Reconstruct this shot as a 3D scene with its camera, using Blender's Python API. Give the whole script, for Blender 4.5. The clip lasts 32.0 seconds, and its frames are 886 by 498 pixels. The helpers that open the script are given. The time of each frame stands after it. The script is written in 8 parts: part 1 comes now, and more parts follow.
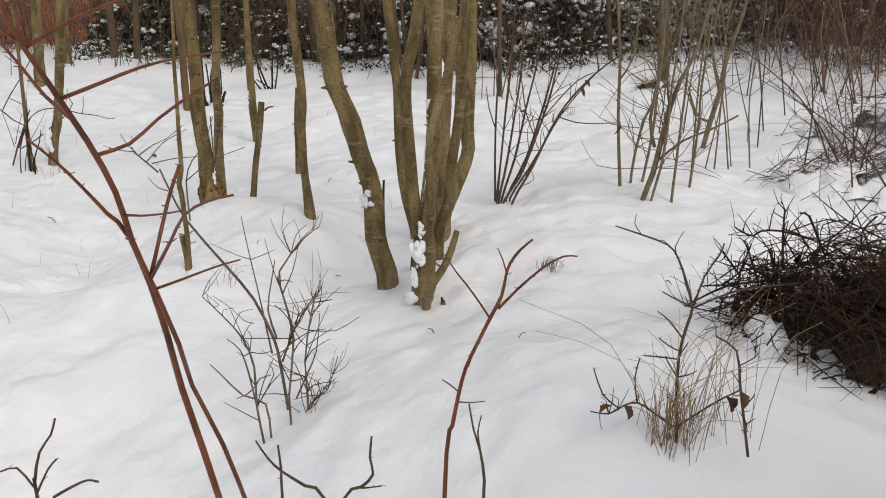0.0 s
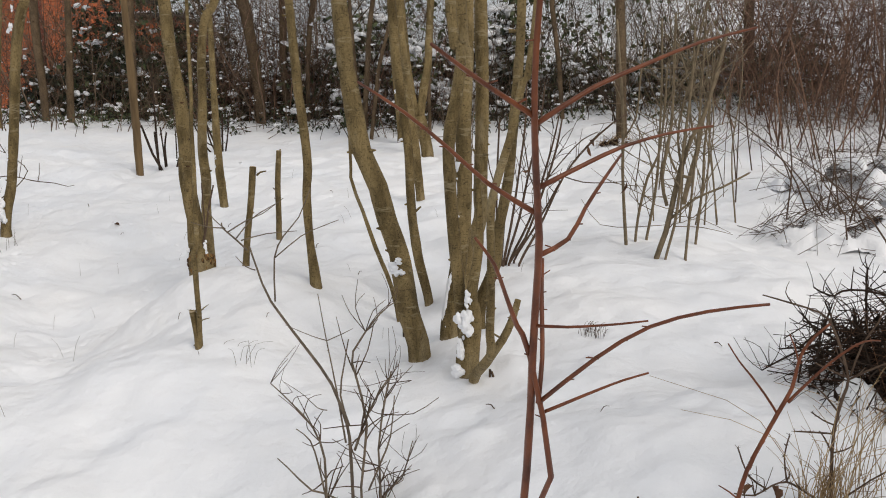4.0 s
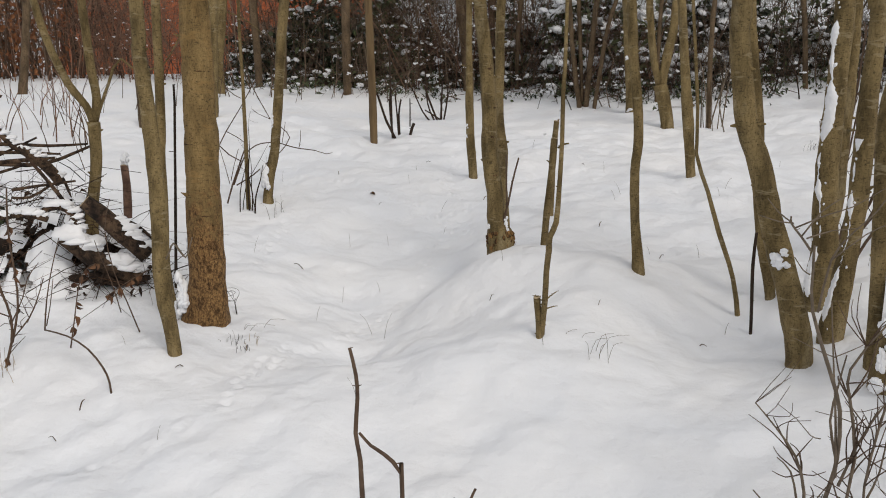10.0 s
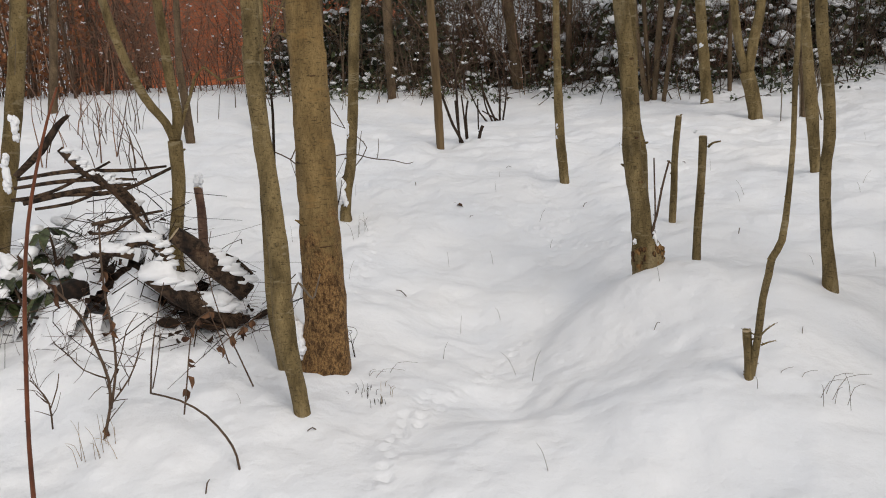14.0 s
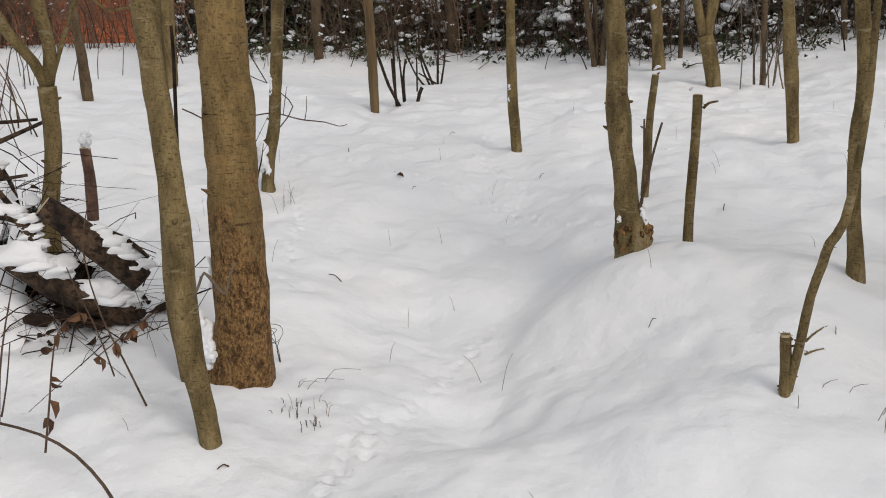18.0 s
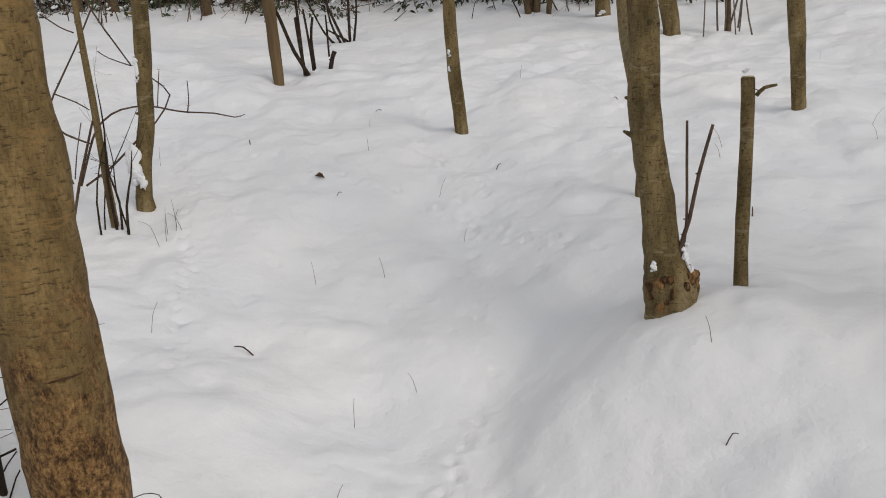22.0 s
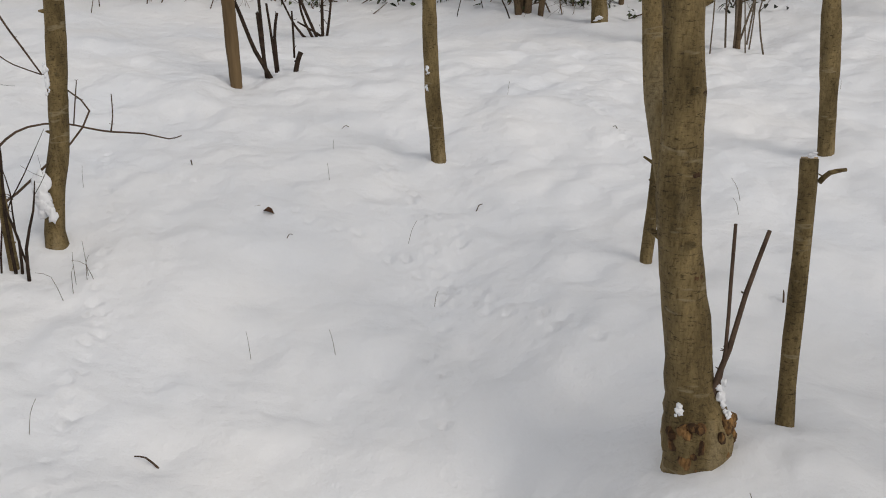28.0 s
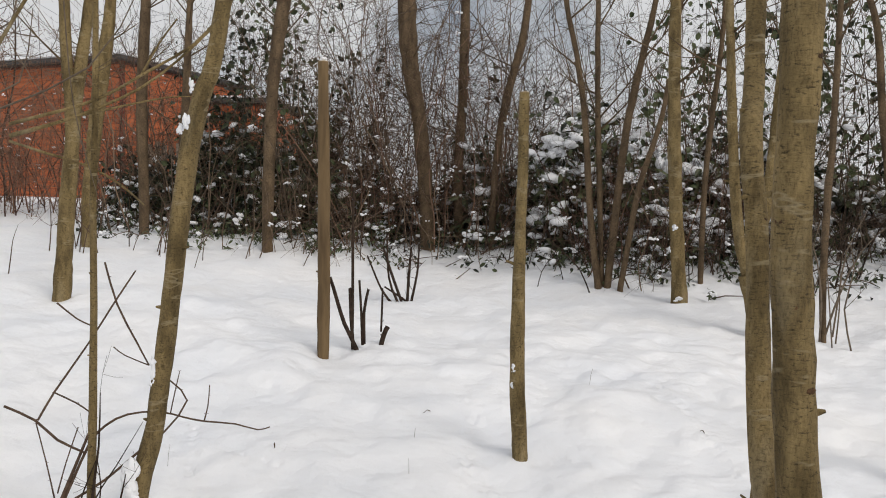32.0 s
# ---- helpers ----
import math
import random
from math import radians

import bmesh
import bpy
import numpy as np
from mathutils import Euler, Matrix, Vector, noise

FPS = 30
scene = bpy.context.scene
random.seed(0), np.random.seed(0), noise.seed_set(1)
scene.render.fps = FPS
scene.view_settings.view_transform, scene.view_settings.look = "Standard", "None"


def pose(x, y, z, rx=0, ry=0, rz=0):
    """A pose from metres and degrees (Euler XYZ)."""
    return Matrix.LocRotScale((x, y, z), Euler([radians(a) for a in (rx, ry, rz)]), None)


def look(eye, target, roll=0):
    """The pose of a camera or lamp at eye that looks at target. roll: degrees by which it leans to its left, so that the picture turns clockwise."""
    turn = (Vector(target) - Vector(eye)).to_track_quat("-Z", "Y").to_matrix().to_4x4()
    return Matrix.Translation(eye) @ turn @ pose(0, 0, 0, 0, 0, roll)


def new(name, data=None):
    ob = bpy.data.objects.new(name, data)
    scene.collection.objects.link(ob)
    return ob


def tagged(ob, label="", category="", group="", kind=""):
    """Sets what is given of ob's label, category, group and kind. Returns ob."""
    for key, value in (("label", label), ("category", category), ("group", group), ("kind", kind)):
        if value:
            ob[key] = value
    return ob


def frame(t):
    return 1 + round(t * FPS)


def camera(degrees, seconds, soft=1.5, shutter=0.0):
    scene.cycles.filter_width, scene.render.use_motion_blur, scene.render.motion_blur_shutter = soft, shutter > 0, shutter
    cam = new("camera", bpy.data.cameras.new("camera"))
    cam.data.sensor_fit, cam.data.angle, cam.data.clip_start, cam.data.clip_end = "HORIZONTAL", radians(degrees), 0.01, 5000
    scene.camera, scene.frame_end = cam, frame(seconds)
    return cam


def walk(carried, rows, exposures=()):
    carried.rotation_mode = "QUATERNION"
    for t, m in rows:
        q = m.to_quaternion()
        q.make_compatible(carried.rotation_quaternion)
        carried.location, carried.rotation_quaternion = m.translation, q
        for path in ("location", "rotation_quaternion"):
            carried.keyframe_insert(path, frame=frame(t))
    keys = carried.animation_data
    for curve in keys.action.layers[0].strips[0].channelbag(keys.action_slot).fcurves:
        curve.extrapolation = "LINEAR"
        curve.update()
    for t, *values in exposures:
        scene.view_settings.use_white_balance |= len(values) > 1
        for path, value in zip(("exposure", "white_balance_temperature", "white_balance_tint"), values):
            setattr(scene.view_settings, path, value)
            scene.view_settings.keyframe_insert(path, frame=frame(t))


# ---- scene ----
cam = camera(56.4, 32.0, 1.0)
EXPOSURES = [(0.0, -0.77), (2.5, -0.77), (5.0, -0.77), (8.0, -0.92), (13.0, -0.90), (19.0, -0.91), (21.0, -1.05), (25.0, -1.05), (28.0, -1.05), (32.0, -0.69)]
PATH = [
    (0, (0.192, 0.267, 1.117), (0.089, 2.213, 0.669), -0.8),
    (0.5, (0.143, 0.314, 1.114), (0.041, 2.262, 0.672), -0.5),
    (1, (0.066, 0.384, 1.118), (-0.024, 2.341, 0.712), -0.3),
    (1.5, (-0.011, 0.468, 1.124), (-0.035, 2.436, 0.766), -0.3),
    (2, (-0.071, 0.509, 1.133), (-0.052, 2.481, 0.800), -0.5),
    (2.5, (-0.129, 0.477, 1.150), (-0.056, 2.451, 0.838), -0.3),
    (3, (-0.195, 0.456, 1.147), (-0.105, 2.429, 0.837), -0.7),
    (3.5, (-0.262, 0.444, 1.145), (-0.164, 2.416, 0.833), -1.1),
    (4, (-0.327, 0.438, 1.140), (-0.227, 2.410, 0.823), -1.4),
    (4.5, (-0.39, 0.435, 1.136), (-0.298, 2.406, 0.81), -1.4),
    (5, (-0.459, 0.491, 1.130), (-0.473, 2.463, 0.797), -1.6),
    (5.5, (-0.551, 0.571, 1.159), (-0.675, 2.538, 0.820), -1.5),
    (6, (-0.641, 0.633, 1.181), (-0.876, 2.588, 0.833), -1.0),
    (6.5, (-0.73, 0.705, 1.177), (-1.09, 2.64, 0.821), -0.1),
    (7, (-0.782, 0.729, 1.163), (-1.171, 2.657, 0.801), 0.2),
    (7.5, (-0.862, 0.748, 1.147), (-1.248, 2.676, 0.783), 0.2),
    (8, (-0.956, 0.766, 1.142), (-1.297, 2.702, 0.776), -0.2),
    (8.5, (-1.041, 0.766, 1.152), (-1.302, 2.715, 0.786), -0.5),
    (9, (-1.115, 0.757, 1.161), (-1.358, 2.707, 0.787), -0.9),
    (9.5, (-1.18, 0.765, 1.159), (-1.412, 2.715, 0.778), -0.9),
    (10, (-1.254, 0.786, 1.158), (-1.489, 2.735, 0.774), -1.0),
    (10.5, (-1.368, 0.853, 1.148), (-1.642, 2.797, 0.763), -1.4),
    (11, (-1.495, 0.951, 1.145), (-1.81, 2.888, 0.761), -1.9),
    (11.5, (-1.588, 1.051, 1.166), (-1.919, 2.987, 0.788), -2.6),
    (12, (-1.629, 1.103, 1.167), (-1.972, 3.037, 0.79), -3.2),
    (12.5, (-1.677, 1.14, 1.164), (-2.016, 3.075, 0.787), -3.5),
    (13, (-1.739, 1.183, 1.16), (-2.063, 3.121, 0.783), -3.7),
    (13.5, (-1.825, 1.252, 1.167), (-2.118, 3.194, 0.789), -3.7),
    (14, (-1.912, 1.312, 1.171), (-2.172, 3.259, 0.79), -3.6),
    (14.5, (-1.972, 1.367, 1.171), (-2.201, 3.318, 0.794), -3.6),
    (15, (-2.014, 1.411, 1.164), (-2.199, 3.369, 0.782), -3.7),
    (15.5, (-2.035, 1.442, 1.155), (-2.187, 3.402, 0.767), -3.6),
    (16, (-2.047, 1.482, 1.143), (-2.173, 3.439, 0.744), -3.4),
    (16.5, (-2.058, 1.533, 1.129), (-2.162, 3.487, 0.717), -3.1),
    (17, (-2.075, 1.644, 1.109), (-2.17, 3.594, 0.675), -2.8),
    (17.5, (-2.076, 1.79, 1.092), (-2.161, 3.738, 0.643), -2.5),
    (18, (-2.085, 1.981, 1.064), (-2.164, 3.927, 0.609), -2.2),
    (18.5, (-2.096, 2.226, 1.068), (-2.166, 4.163, 0.574), -2.1),
    (19, (-2.107, 2.384, 1.127), (-2.161, 4.306, 0.576), -2.3),
    (19.5, (-2.133, 2.492, 1.142), (-2.166, 4.399, 0.542), -2.5),
    (20, (-2.16, 2.63, 1.134), (-2.158, 4.537, 0.531), -3.3),
    (20.5, (-2.195, 2.793, 1.161), (-2.15, 4.698, 0.557), -4.3),
    (21, (-2.213, 2.869, 1.184), (-2.142, 4.773, 0.577), -4.6),
    (21.5, (-2.221, 2.947, 1.182), (-2.125, 4.849, 0.571), -4.4),
    (22, (-2.214, 3.088, 1.172), (-2.095, 4.992, 0.571), -4.3),
    (22.5, (-2.19, 3.2, 1.158), (-2.042, 5.106, 0.572), -4.3),
    (23, (-2.175, 3.204, 1.14), (-2.0, 5.11, 0.559), -4.7),
    (23.5, (-2.168, 3.135, 1.131), (-1.968, 5.033, 0.534), -5.2),
    (24, (-2.17, 3.077, 1.136), (-1.951, 4.968, 0.524), -5.2),
    (24.5, (-2.178, 3.118, 1.142), (-1.949, 5.007, 0.526), -5.2),
    (25, (-2.181, 3.237, 1.12), (-1.949, 5.123, 0.496), -5.1),
    (25.5, (-2.17, 3.404, 1.087), (-1.941, 5.29, 0.461), -4.5),
    (27.5, (-2.113, 3.704, 1.215), (-1.931, 5.582, 0.551), -1.5),
    (28, (-2.126, 3.707, 1.277), (-1.954, 5.592, 0.633), -1.4),
    (28.5, (-2.152, 3.716, 1.31), (-1.987, 5.621, 0.723), -1.1),
    (29, (-2.166, 3.727, 1.37), (-2.01, 5.663, 0.897), -0.1),
    (29.5, (-2.186, 3.73, 1.458), (-2.05, 5.703, 1.161), 0.7),
    (30, (-2.208, 3.716, 1.536), (-2.112, 5.707, 1.371), 1.2),
    (30.5, (-2.211, 3.721, 1.563), (-2.139, 5.714, 1.422), 1.5),
    (31, (-2.215, 3.726, 1.572), (-2.163, 5.722, 1.453), 1.5),
    (31.5, (-2.207, 3.734, 1.571), (-2.173, 5.731, 1.47), 1.4),
    (32, (-2.196, 3.742, 1.565), (-2.178, 5.739, 1.463), 1.1),
]
walk(cam, [(t, look(eye, target, roll)) for t, eye, target, roll in PATH], EXPOSURES)

# ---- light ----
world = bpy.data.worlds.new("world")
scene.world = world
world.use_nodes = True
wn = world.node_tree.nodes
sky = wn.new("ShaderNodeTexSky")
sky.sky_type, sky.sun_disc = "NISHITA", False
sky.sun_elevation, sky.sun_rotation = radians(36), radians(143)
sky.air_density, sky.dust_density, sky.ozone_density = 1.0, 3.5, 1.0
cloud_map = wn.new("ShaderNodeTexCoord")
cloud_noise = wn.new("ShaderNodeTexNoise")
cloud_noise.inputs["Scale"].default_value, cloud_noise.inputs["Detail"].default_value = 2.2, 6
cloud_ramp = wn.new("ShaderNodeValToRGB")
cloud_ramp.color_ramp.elements[0].position, cloud_ramp.color_ramp.elements[1].position = 0.30, 0.46
cloud_mix = wn.new("ShaderNodeMixRGB")
cloud_mix.inputs[2].default_value = (12.5, 12.6, 12.9, 1)
wl = world.node_tree.links
wl.new(cloud_map.outputs["Generated"], cloud_noise.inputs["Vector"])
wl.new(cloud_noise.outputs["Fac"], cloud_ramp.inputs["Fac"])
wl.new(cloud_ramp.outputs["Color"], cloud_mix.inputs[0])
wl.new(sky.outputs["Color"], cloud_mix.inputs[1])
wl.new(cloud_mix.outputs["Color"], wn["Background"].inputs["Color"])
wn["Background"].inputs["Strength"].default_value = 0.087

sun = new("sun", bpy.data.lights.new("sun", "SUN"))
sun.data.energy, sun.data.angle, sun.data.color = 2.55, radians(26), (1.0, 0.93, 0.845)
sun.matrix_world = look((13, -17, 15.5), (0, 0, 0))


# ---- materials ----
def material(name, rough=0.8):
    m = bpy.data.materials.new(name)
    m.use_nodes = True
    b = m.node_tree.nodes["Principled BSDF"]
    b.inputs["Roughness"].default_value = rough
    b.inputs["Specular IOR Level"].default_value = 0.3
    return m, m.node_tree.nodes, m.node_tree.links, b


def ramp(nodes, stops):
    r = nodes.new("ShaderNodeValToRGB")
    e = r.color_ramp.elements
    while len(e) < len(stops):
        e.new(0.5)
    for el, (p, c) in zip(e, stops):
        el.position, el.color = p, (*c, 1)
    return r


def noise_node(nodes, links, vec, scale, detail=4, rough=0.55):
    n = nodes.new("ShaderNodeTexNoise")
    n.inputs["Scale"].default_value, n.inputs["Detail"].default_value, n.inputs["Roughness"].default_value = scale, detail, rough
    if vec is not None:
        links.new(vec, n.inputs["Vector"])
    return n


def bump(nodes, links, b, height, strength, distance):
    n = nodes.new("ShaderNodeBump")
    n.inputs["Strength"].default_value, n.inputs["Distance"].default_value = strength, distance
    links.new(height, n.inputs["Height"])
    links.new(n.outputs["Normal"], b.inputs["Normal"])


def snow_material():
    m, n, l, b = material("snow", 0.6)
    pos = n.new("ShaderNodeNewGeometry").outputs["Position"]
    big, fine = noise_node(n, l, pos, 1.3, 3), noise_node(n, l, pos, 160, 3, 0.7)
    mid = noise_node(n, l, pos, 18, 3, 0.5)
    r = ramp(n, [(0.3, (0.84, 0.86, 0.90)), (0.7, (0.90, 0.90, 0.91))])
    l.new(big.outputs["Fac"], r.inputs["Fac"])
    l.new(r.outputs["Color"], b.inputs["Base Color"])
    add = n.new("ShaderNodeMath")
    add.operation = "MULTIPLY_ADD"
    add.inputs[1].default_value = 0.18
    l.new(fine.outputs["Fac"], add.inputs[0])
    l.new(mid.outputs["Fac"], add.inputs[2])
    lumps = noise_node(n, l, pos, 5.5, 2, 0.4)
    both = n.new("ShaderNodeMath")
    both.operation = "MULTIPLY_ADD"
    both.inputs[1].default_value = 3.0
    l.new(lumps.outputs["Fac"], both.inputs[0])
    l.new(add.outputs[0], both.inputs[2])
    bump(n, l, b, both.outputs[0], 0.75, 0.012)
    return m


def bark_material(name, dark, light, patch, stain=0.5, band=60.0, rough=0.85, squeeze=3.5, more=0.0, worn=0.0):
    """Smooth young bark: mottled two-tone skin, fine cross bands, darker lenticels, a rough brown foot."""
    m, n, l, b = material(name, rough)
    tc = n.new("ShaderNodeTexCoord").outputs["Object"]
    st = n.new("ShaderNodeMapping")
    st.inputs["Scale"].default_value = (1, 1, 0.35)
    l.new(tc, st.inputs["Vector"])
    sq = n.new("ShaderNodeMapping")
    sq.inputs["Scale"].default_value = (1, 1, squeeze)
    l.new(tc, sq.inputs["Vector"])
    mott = noise_node(n, l, st.outputs["Vector"], 14, 5, 0.6)
    base = ramp(n, [(0.34, dark), (0.62, light)])
    l.new(mott.outputs["Fac"], base.inputs["Fac"])
    lent = noise_node(n, l, sq.outputs["Vector"], band, 3, 0.7)
    lr = ramp(n, [(0.33 + more, (0.85, 0.85, 0.85)), (0.44 + more, (0, 0, 0))])
    l.new(lent.outputs["Fac"], lr.inputs["Fac"])
    mx = n.new("ShaderNodeMixRGB")
    mx.inputs[2].default_value = (*[v * 0.35 for v in dark], 1)
    l.new(lr.outputs["Color"], mx.inputs[0])
    l.new(base.outputs["Color"], mx.inputs[1])
    blot = noise_node(n, l, st.outputs["Vector"], 5.5, 4, 0.65)
    br = ramp(n, [(0.56, (0, 0, 0)), (0.70, (1, 1, 1))])
    l.new(blot.outputs["Fac"], br.inputs["Fac"])
    sc = n.new("ShaderNodeMath")
    sc.operation = "MULTIPLY"
    sc.inputs[1].default_value = stain
    l.new(br.outputs["Color"], sc.inputs[0])
    m2 = n.new("ShaderNodeMixRGB")
    m2.inputs[2].default_value = (*patch, 1)
    l.new(sc.outputs[0], m2.inputs[0])
    l.new(mx.outputs["Color"], m2.inputs[1])
    speck = noise_node(n, l, st.outputs["Vector"], 170, 4, 0.75)
    sr = ramp(n, [(0.30, (0.50, 0.46, 0.40)), (0.48, (1, 1, 1)), (0.70, (1.30, 1.28, 1.24))])
    l.new(speck.outputs["Fac"], sr.inputs["Fac"])
    m3 = n.new("ShaderNodeMixRGB")
    m3.blend_type = "MULTIPLY"
    m3.inputs[0].default_value = 1.0
    l.new(m2.outputs["Color"], m3.inputs[1])
    l.new(sr.outputs["Color"], m3.inputs[2])
    fb = n.new("ShaderNodeMapping")
    fb.inputs["Scale"].default_value = (0.25, 0.25, 1.0)
    l.new(tc, fb.inputs["Vector"])
    ring = noise_node(n, l, fb.outputs["Vector"], 22, 3, 0.6)
    rr = ramp(n, [(0.60, (0, 0, 0)), (0.64, (0.55, 0.55, 0.55)), (0.68, (0, 0, 0))])
    l.new(ring.outputs["Fac"], rr.inputs["Fac"])
    m5 = n.new("ShaderNodeMixRGB")
    m5.inputs[2].default_value = (*[v * 1.15 for v in patch], 1)
    l.new(rr.outputs["Color"], m5.inputs[0])
    l.new(m3.outputs["Color"], m5.inputs[1])
    out = m5.outputs["Color"]
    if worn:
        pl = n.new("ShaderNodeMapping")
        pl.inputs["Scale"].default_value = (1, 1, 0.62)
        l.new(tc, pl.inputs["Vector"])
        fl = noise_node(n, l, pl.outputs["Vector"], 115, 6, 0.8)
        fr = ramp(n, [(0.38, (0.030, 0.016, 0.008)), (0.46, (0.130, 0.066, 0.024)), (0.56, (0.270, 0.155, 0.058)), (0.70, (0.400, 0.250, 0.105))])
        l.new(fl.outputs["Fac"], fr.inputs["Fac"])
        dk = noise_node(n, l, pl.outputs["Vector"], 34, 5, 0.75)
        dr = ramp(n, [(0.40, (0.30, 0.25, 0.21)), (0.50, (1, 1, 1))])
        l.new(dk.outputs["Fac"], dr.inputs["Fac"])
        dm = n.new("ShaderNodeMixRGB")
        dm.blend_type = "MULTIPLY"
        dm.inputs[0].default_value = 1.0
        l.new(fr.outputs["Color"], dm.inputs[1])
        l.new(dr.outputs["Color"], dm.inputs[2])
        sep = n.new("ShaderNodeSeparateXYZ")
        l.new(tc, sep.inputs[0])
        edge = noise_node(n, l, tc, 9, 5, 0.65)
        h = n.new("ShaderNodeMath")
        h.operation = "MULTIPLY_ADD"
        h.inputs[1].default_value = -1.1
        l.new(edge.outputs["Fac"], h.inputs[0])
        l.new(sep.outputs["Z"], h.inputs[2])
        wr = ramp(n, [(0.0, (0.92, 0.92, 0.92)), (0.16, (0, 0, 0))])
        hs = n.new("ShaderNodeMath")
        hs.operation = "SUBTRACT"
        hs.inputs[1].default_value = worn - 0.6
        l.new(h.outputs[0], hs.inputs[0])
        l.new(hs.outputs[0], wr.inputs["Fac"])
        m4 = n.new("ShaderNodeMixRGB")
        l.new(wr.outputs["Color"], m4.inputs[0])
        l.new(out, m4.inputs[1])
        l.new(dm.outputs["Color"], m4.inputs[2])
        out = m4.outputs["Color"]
    l.new(out, b.inputs["Base Color"])
    bump(n, l, b, lent.outputs["Fac"], 0.75, 0.008)
    return m


def plain_material(name, a, c, scale=25.0, rough=0.7, bumps=0.3, per_piece=0.0, stretch=(1, 1, 1), gloss=0.3):
    """Two tones mottled at one scale, with an optional shift from piece to piece."""
    m, n, l, b = material(name, rough)
    b.inputs["Specular IOR Level"].default_value = gloss
    tc = n.new("ShaderNodeTexCoord").outputs["Object"]
    mp = n.new("ShaderNodeMapping")
    mp.inputs["Scale"].default_value = stretch
    l.new(tc, mp.inputs["Vector"])
    nz = noise_node(n, l, mp.outputs["Vector"], scale, 5, 0.6)
    r = ramp(n, [(0.28, a), (0.72, c)])
    out = nz.outputs["Fac"]
    if per_piece:
        isl = n.new("ShaderNodeNewGeometry").outputs["Random Per Island"]
        ob = n.new("ShaderNodeObjectInfo").outputs["Random"]
        s = n.new("ShaderNodeMath")
        s.operation = "ADD"
        l.new(isl, s.inputs[0])
        l.new(ob, s.inputs[1])
        k = n.new("ShaderNodeMath")
        k.operation = "MULTIPLY_ADD"
        k.inputs[1].default_value, k.inputs[2].default_value = per_piece, -per_piece
        l.new(s.outputs[0], k.inputs[0])
        a2 = n.new("ShaderNodeMath")
        l.new(k.outputs[0], a2.inputs[0])
        l.new(out, a2.inputs[1])
        out = a2.outputs[0]
    l.new(out, r.inputs["Fac"])
    l.new(r.outputs["Color"], b.inputs["Base Color"])
    if bumps:
        bump(n, l, b, nz.outputs["Fac"], bumps, 0.005)
    return m


SNOW = snow_material()
BARK = bark_material("olive_bark", (0.088, 0.062, 0.024), (0.232, 0.170, 0.076), (0.290, 0.240, 0.146), 0.55)
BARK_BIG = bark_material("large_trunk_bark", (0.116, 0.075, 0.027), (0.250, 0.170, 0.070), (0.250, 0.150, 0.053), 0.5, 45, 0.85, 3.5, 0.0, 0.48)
BARK_FOOT = bark_material("worn_foot_bark", (0.085, 0.040, 0.015), (0.290, 0.160, 0.058), (0.028, 0.017, 0.010), 0.7, 55, 0.85, 0.3, 0.10)
SCAR = plain_material("torn_scar", (0.022, 0.012, 0.007), (0.120, 0.064, 0.030), 60, 0.9, 0.6, 0.3)
BARK_FAR = bark_material("brown_bark", (0.062, 0.042, 0.024), (0.150, 0.104, 0.060), (0.070, 0.043, 0.024), 0.5, 40)
WOOD_POST = plain_material("weathered_post", (0.070, 0.044, 0.021), (0.205, 0.138, 0.068), 16, 0.85, 0.6, 0, (1, 1, 0.12))
CUT_WOOD = plain_material("cut_wood", (0.30, 0.22, 0.13), (0.55, 0.44, 0.29), 30, 0.85, 0.3)
RED_TWIG = plain_material("red_twig", (0.058, 0.016, 0.007), (0.200, 0.062, 0.024), 45, 0.42, 0.4, 0, (1, 1, 0.3))
BROWN_TWIG = plain_material("brown_twig", (0.045, 0.026, 0.017), (0.130, 0.085, 0.055), 30, 0.75, 0.3)
GREY_TWIG = plain_material("grey_brown_twig", (0.080, 0.062, 0.045), (0.200, 0.155, 0.110), 30, 0.8, 0.3)
PALE_TWIG = plain_material("pale_olive_twig", (0.105, 0.080, 0.048), (0.240, 0.185, 0.115), 30, 0.8, 0.3)
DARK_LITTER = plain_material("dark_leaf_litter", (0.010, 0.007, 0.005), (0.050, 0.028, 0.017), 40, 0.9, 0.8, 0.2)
BLACK_TWIG = plain_material("black_twig", (0.013, 0.009, 0.007), (0.062, 0.042, 0.030), 30, 0.8, 0.3, 0, (1, 1, 1), 0.12)
RUSSET_TWIG = plain_material("russet_twig", (0.065, 0.034, 0.024), (0.240, 0.140, 0.092), 20, 0.8, 0.2, 0.6)
FAR_TWIG = plain_material("grey_brown_hedge_twig", (0.045, 0.031, 0.021), (0.200, 0.142, 0.096), 20, 0.8, 0.2, 0.6)
LEAF = plain_material("evergreen_leaf", (0.008, 0.012, 0.005), (0.085, 0.104, 0.044), 40, 0.38, 0.2, 0.5)
DEAD_LEAF = plain_material("dead_leaf", (0.045, 0.020, 0.012), (0.160, 0.080, 0.040), 50, 0.8, 0.4, 0.4)
BEECH_LEAF = plain_material("beech_leaf", (0.160, 0.060, 0.025), (0.380, 0.170, 0.070), 30, 0.8, 0.2, 0.5)
STRAW = plain_material("straw", (0.220, 0.140, 0.065), (0.480, 0.350, 0.190), 30, 0.8, 0.2, 0.4)
CABIN_RED = plain_material("red_brown_boards", (0.260, 0.060, 0.022), (0.480, 0.140, 0.052), 6, 0.75, 0.3, 0.12, (0.3, 1, 6))
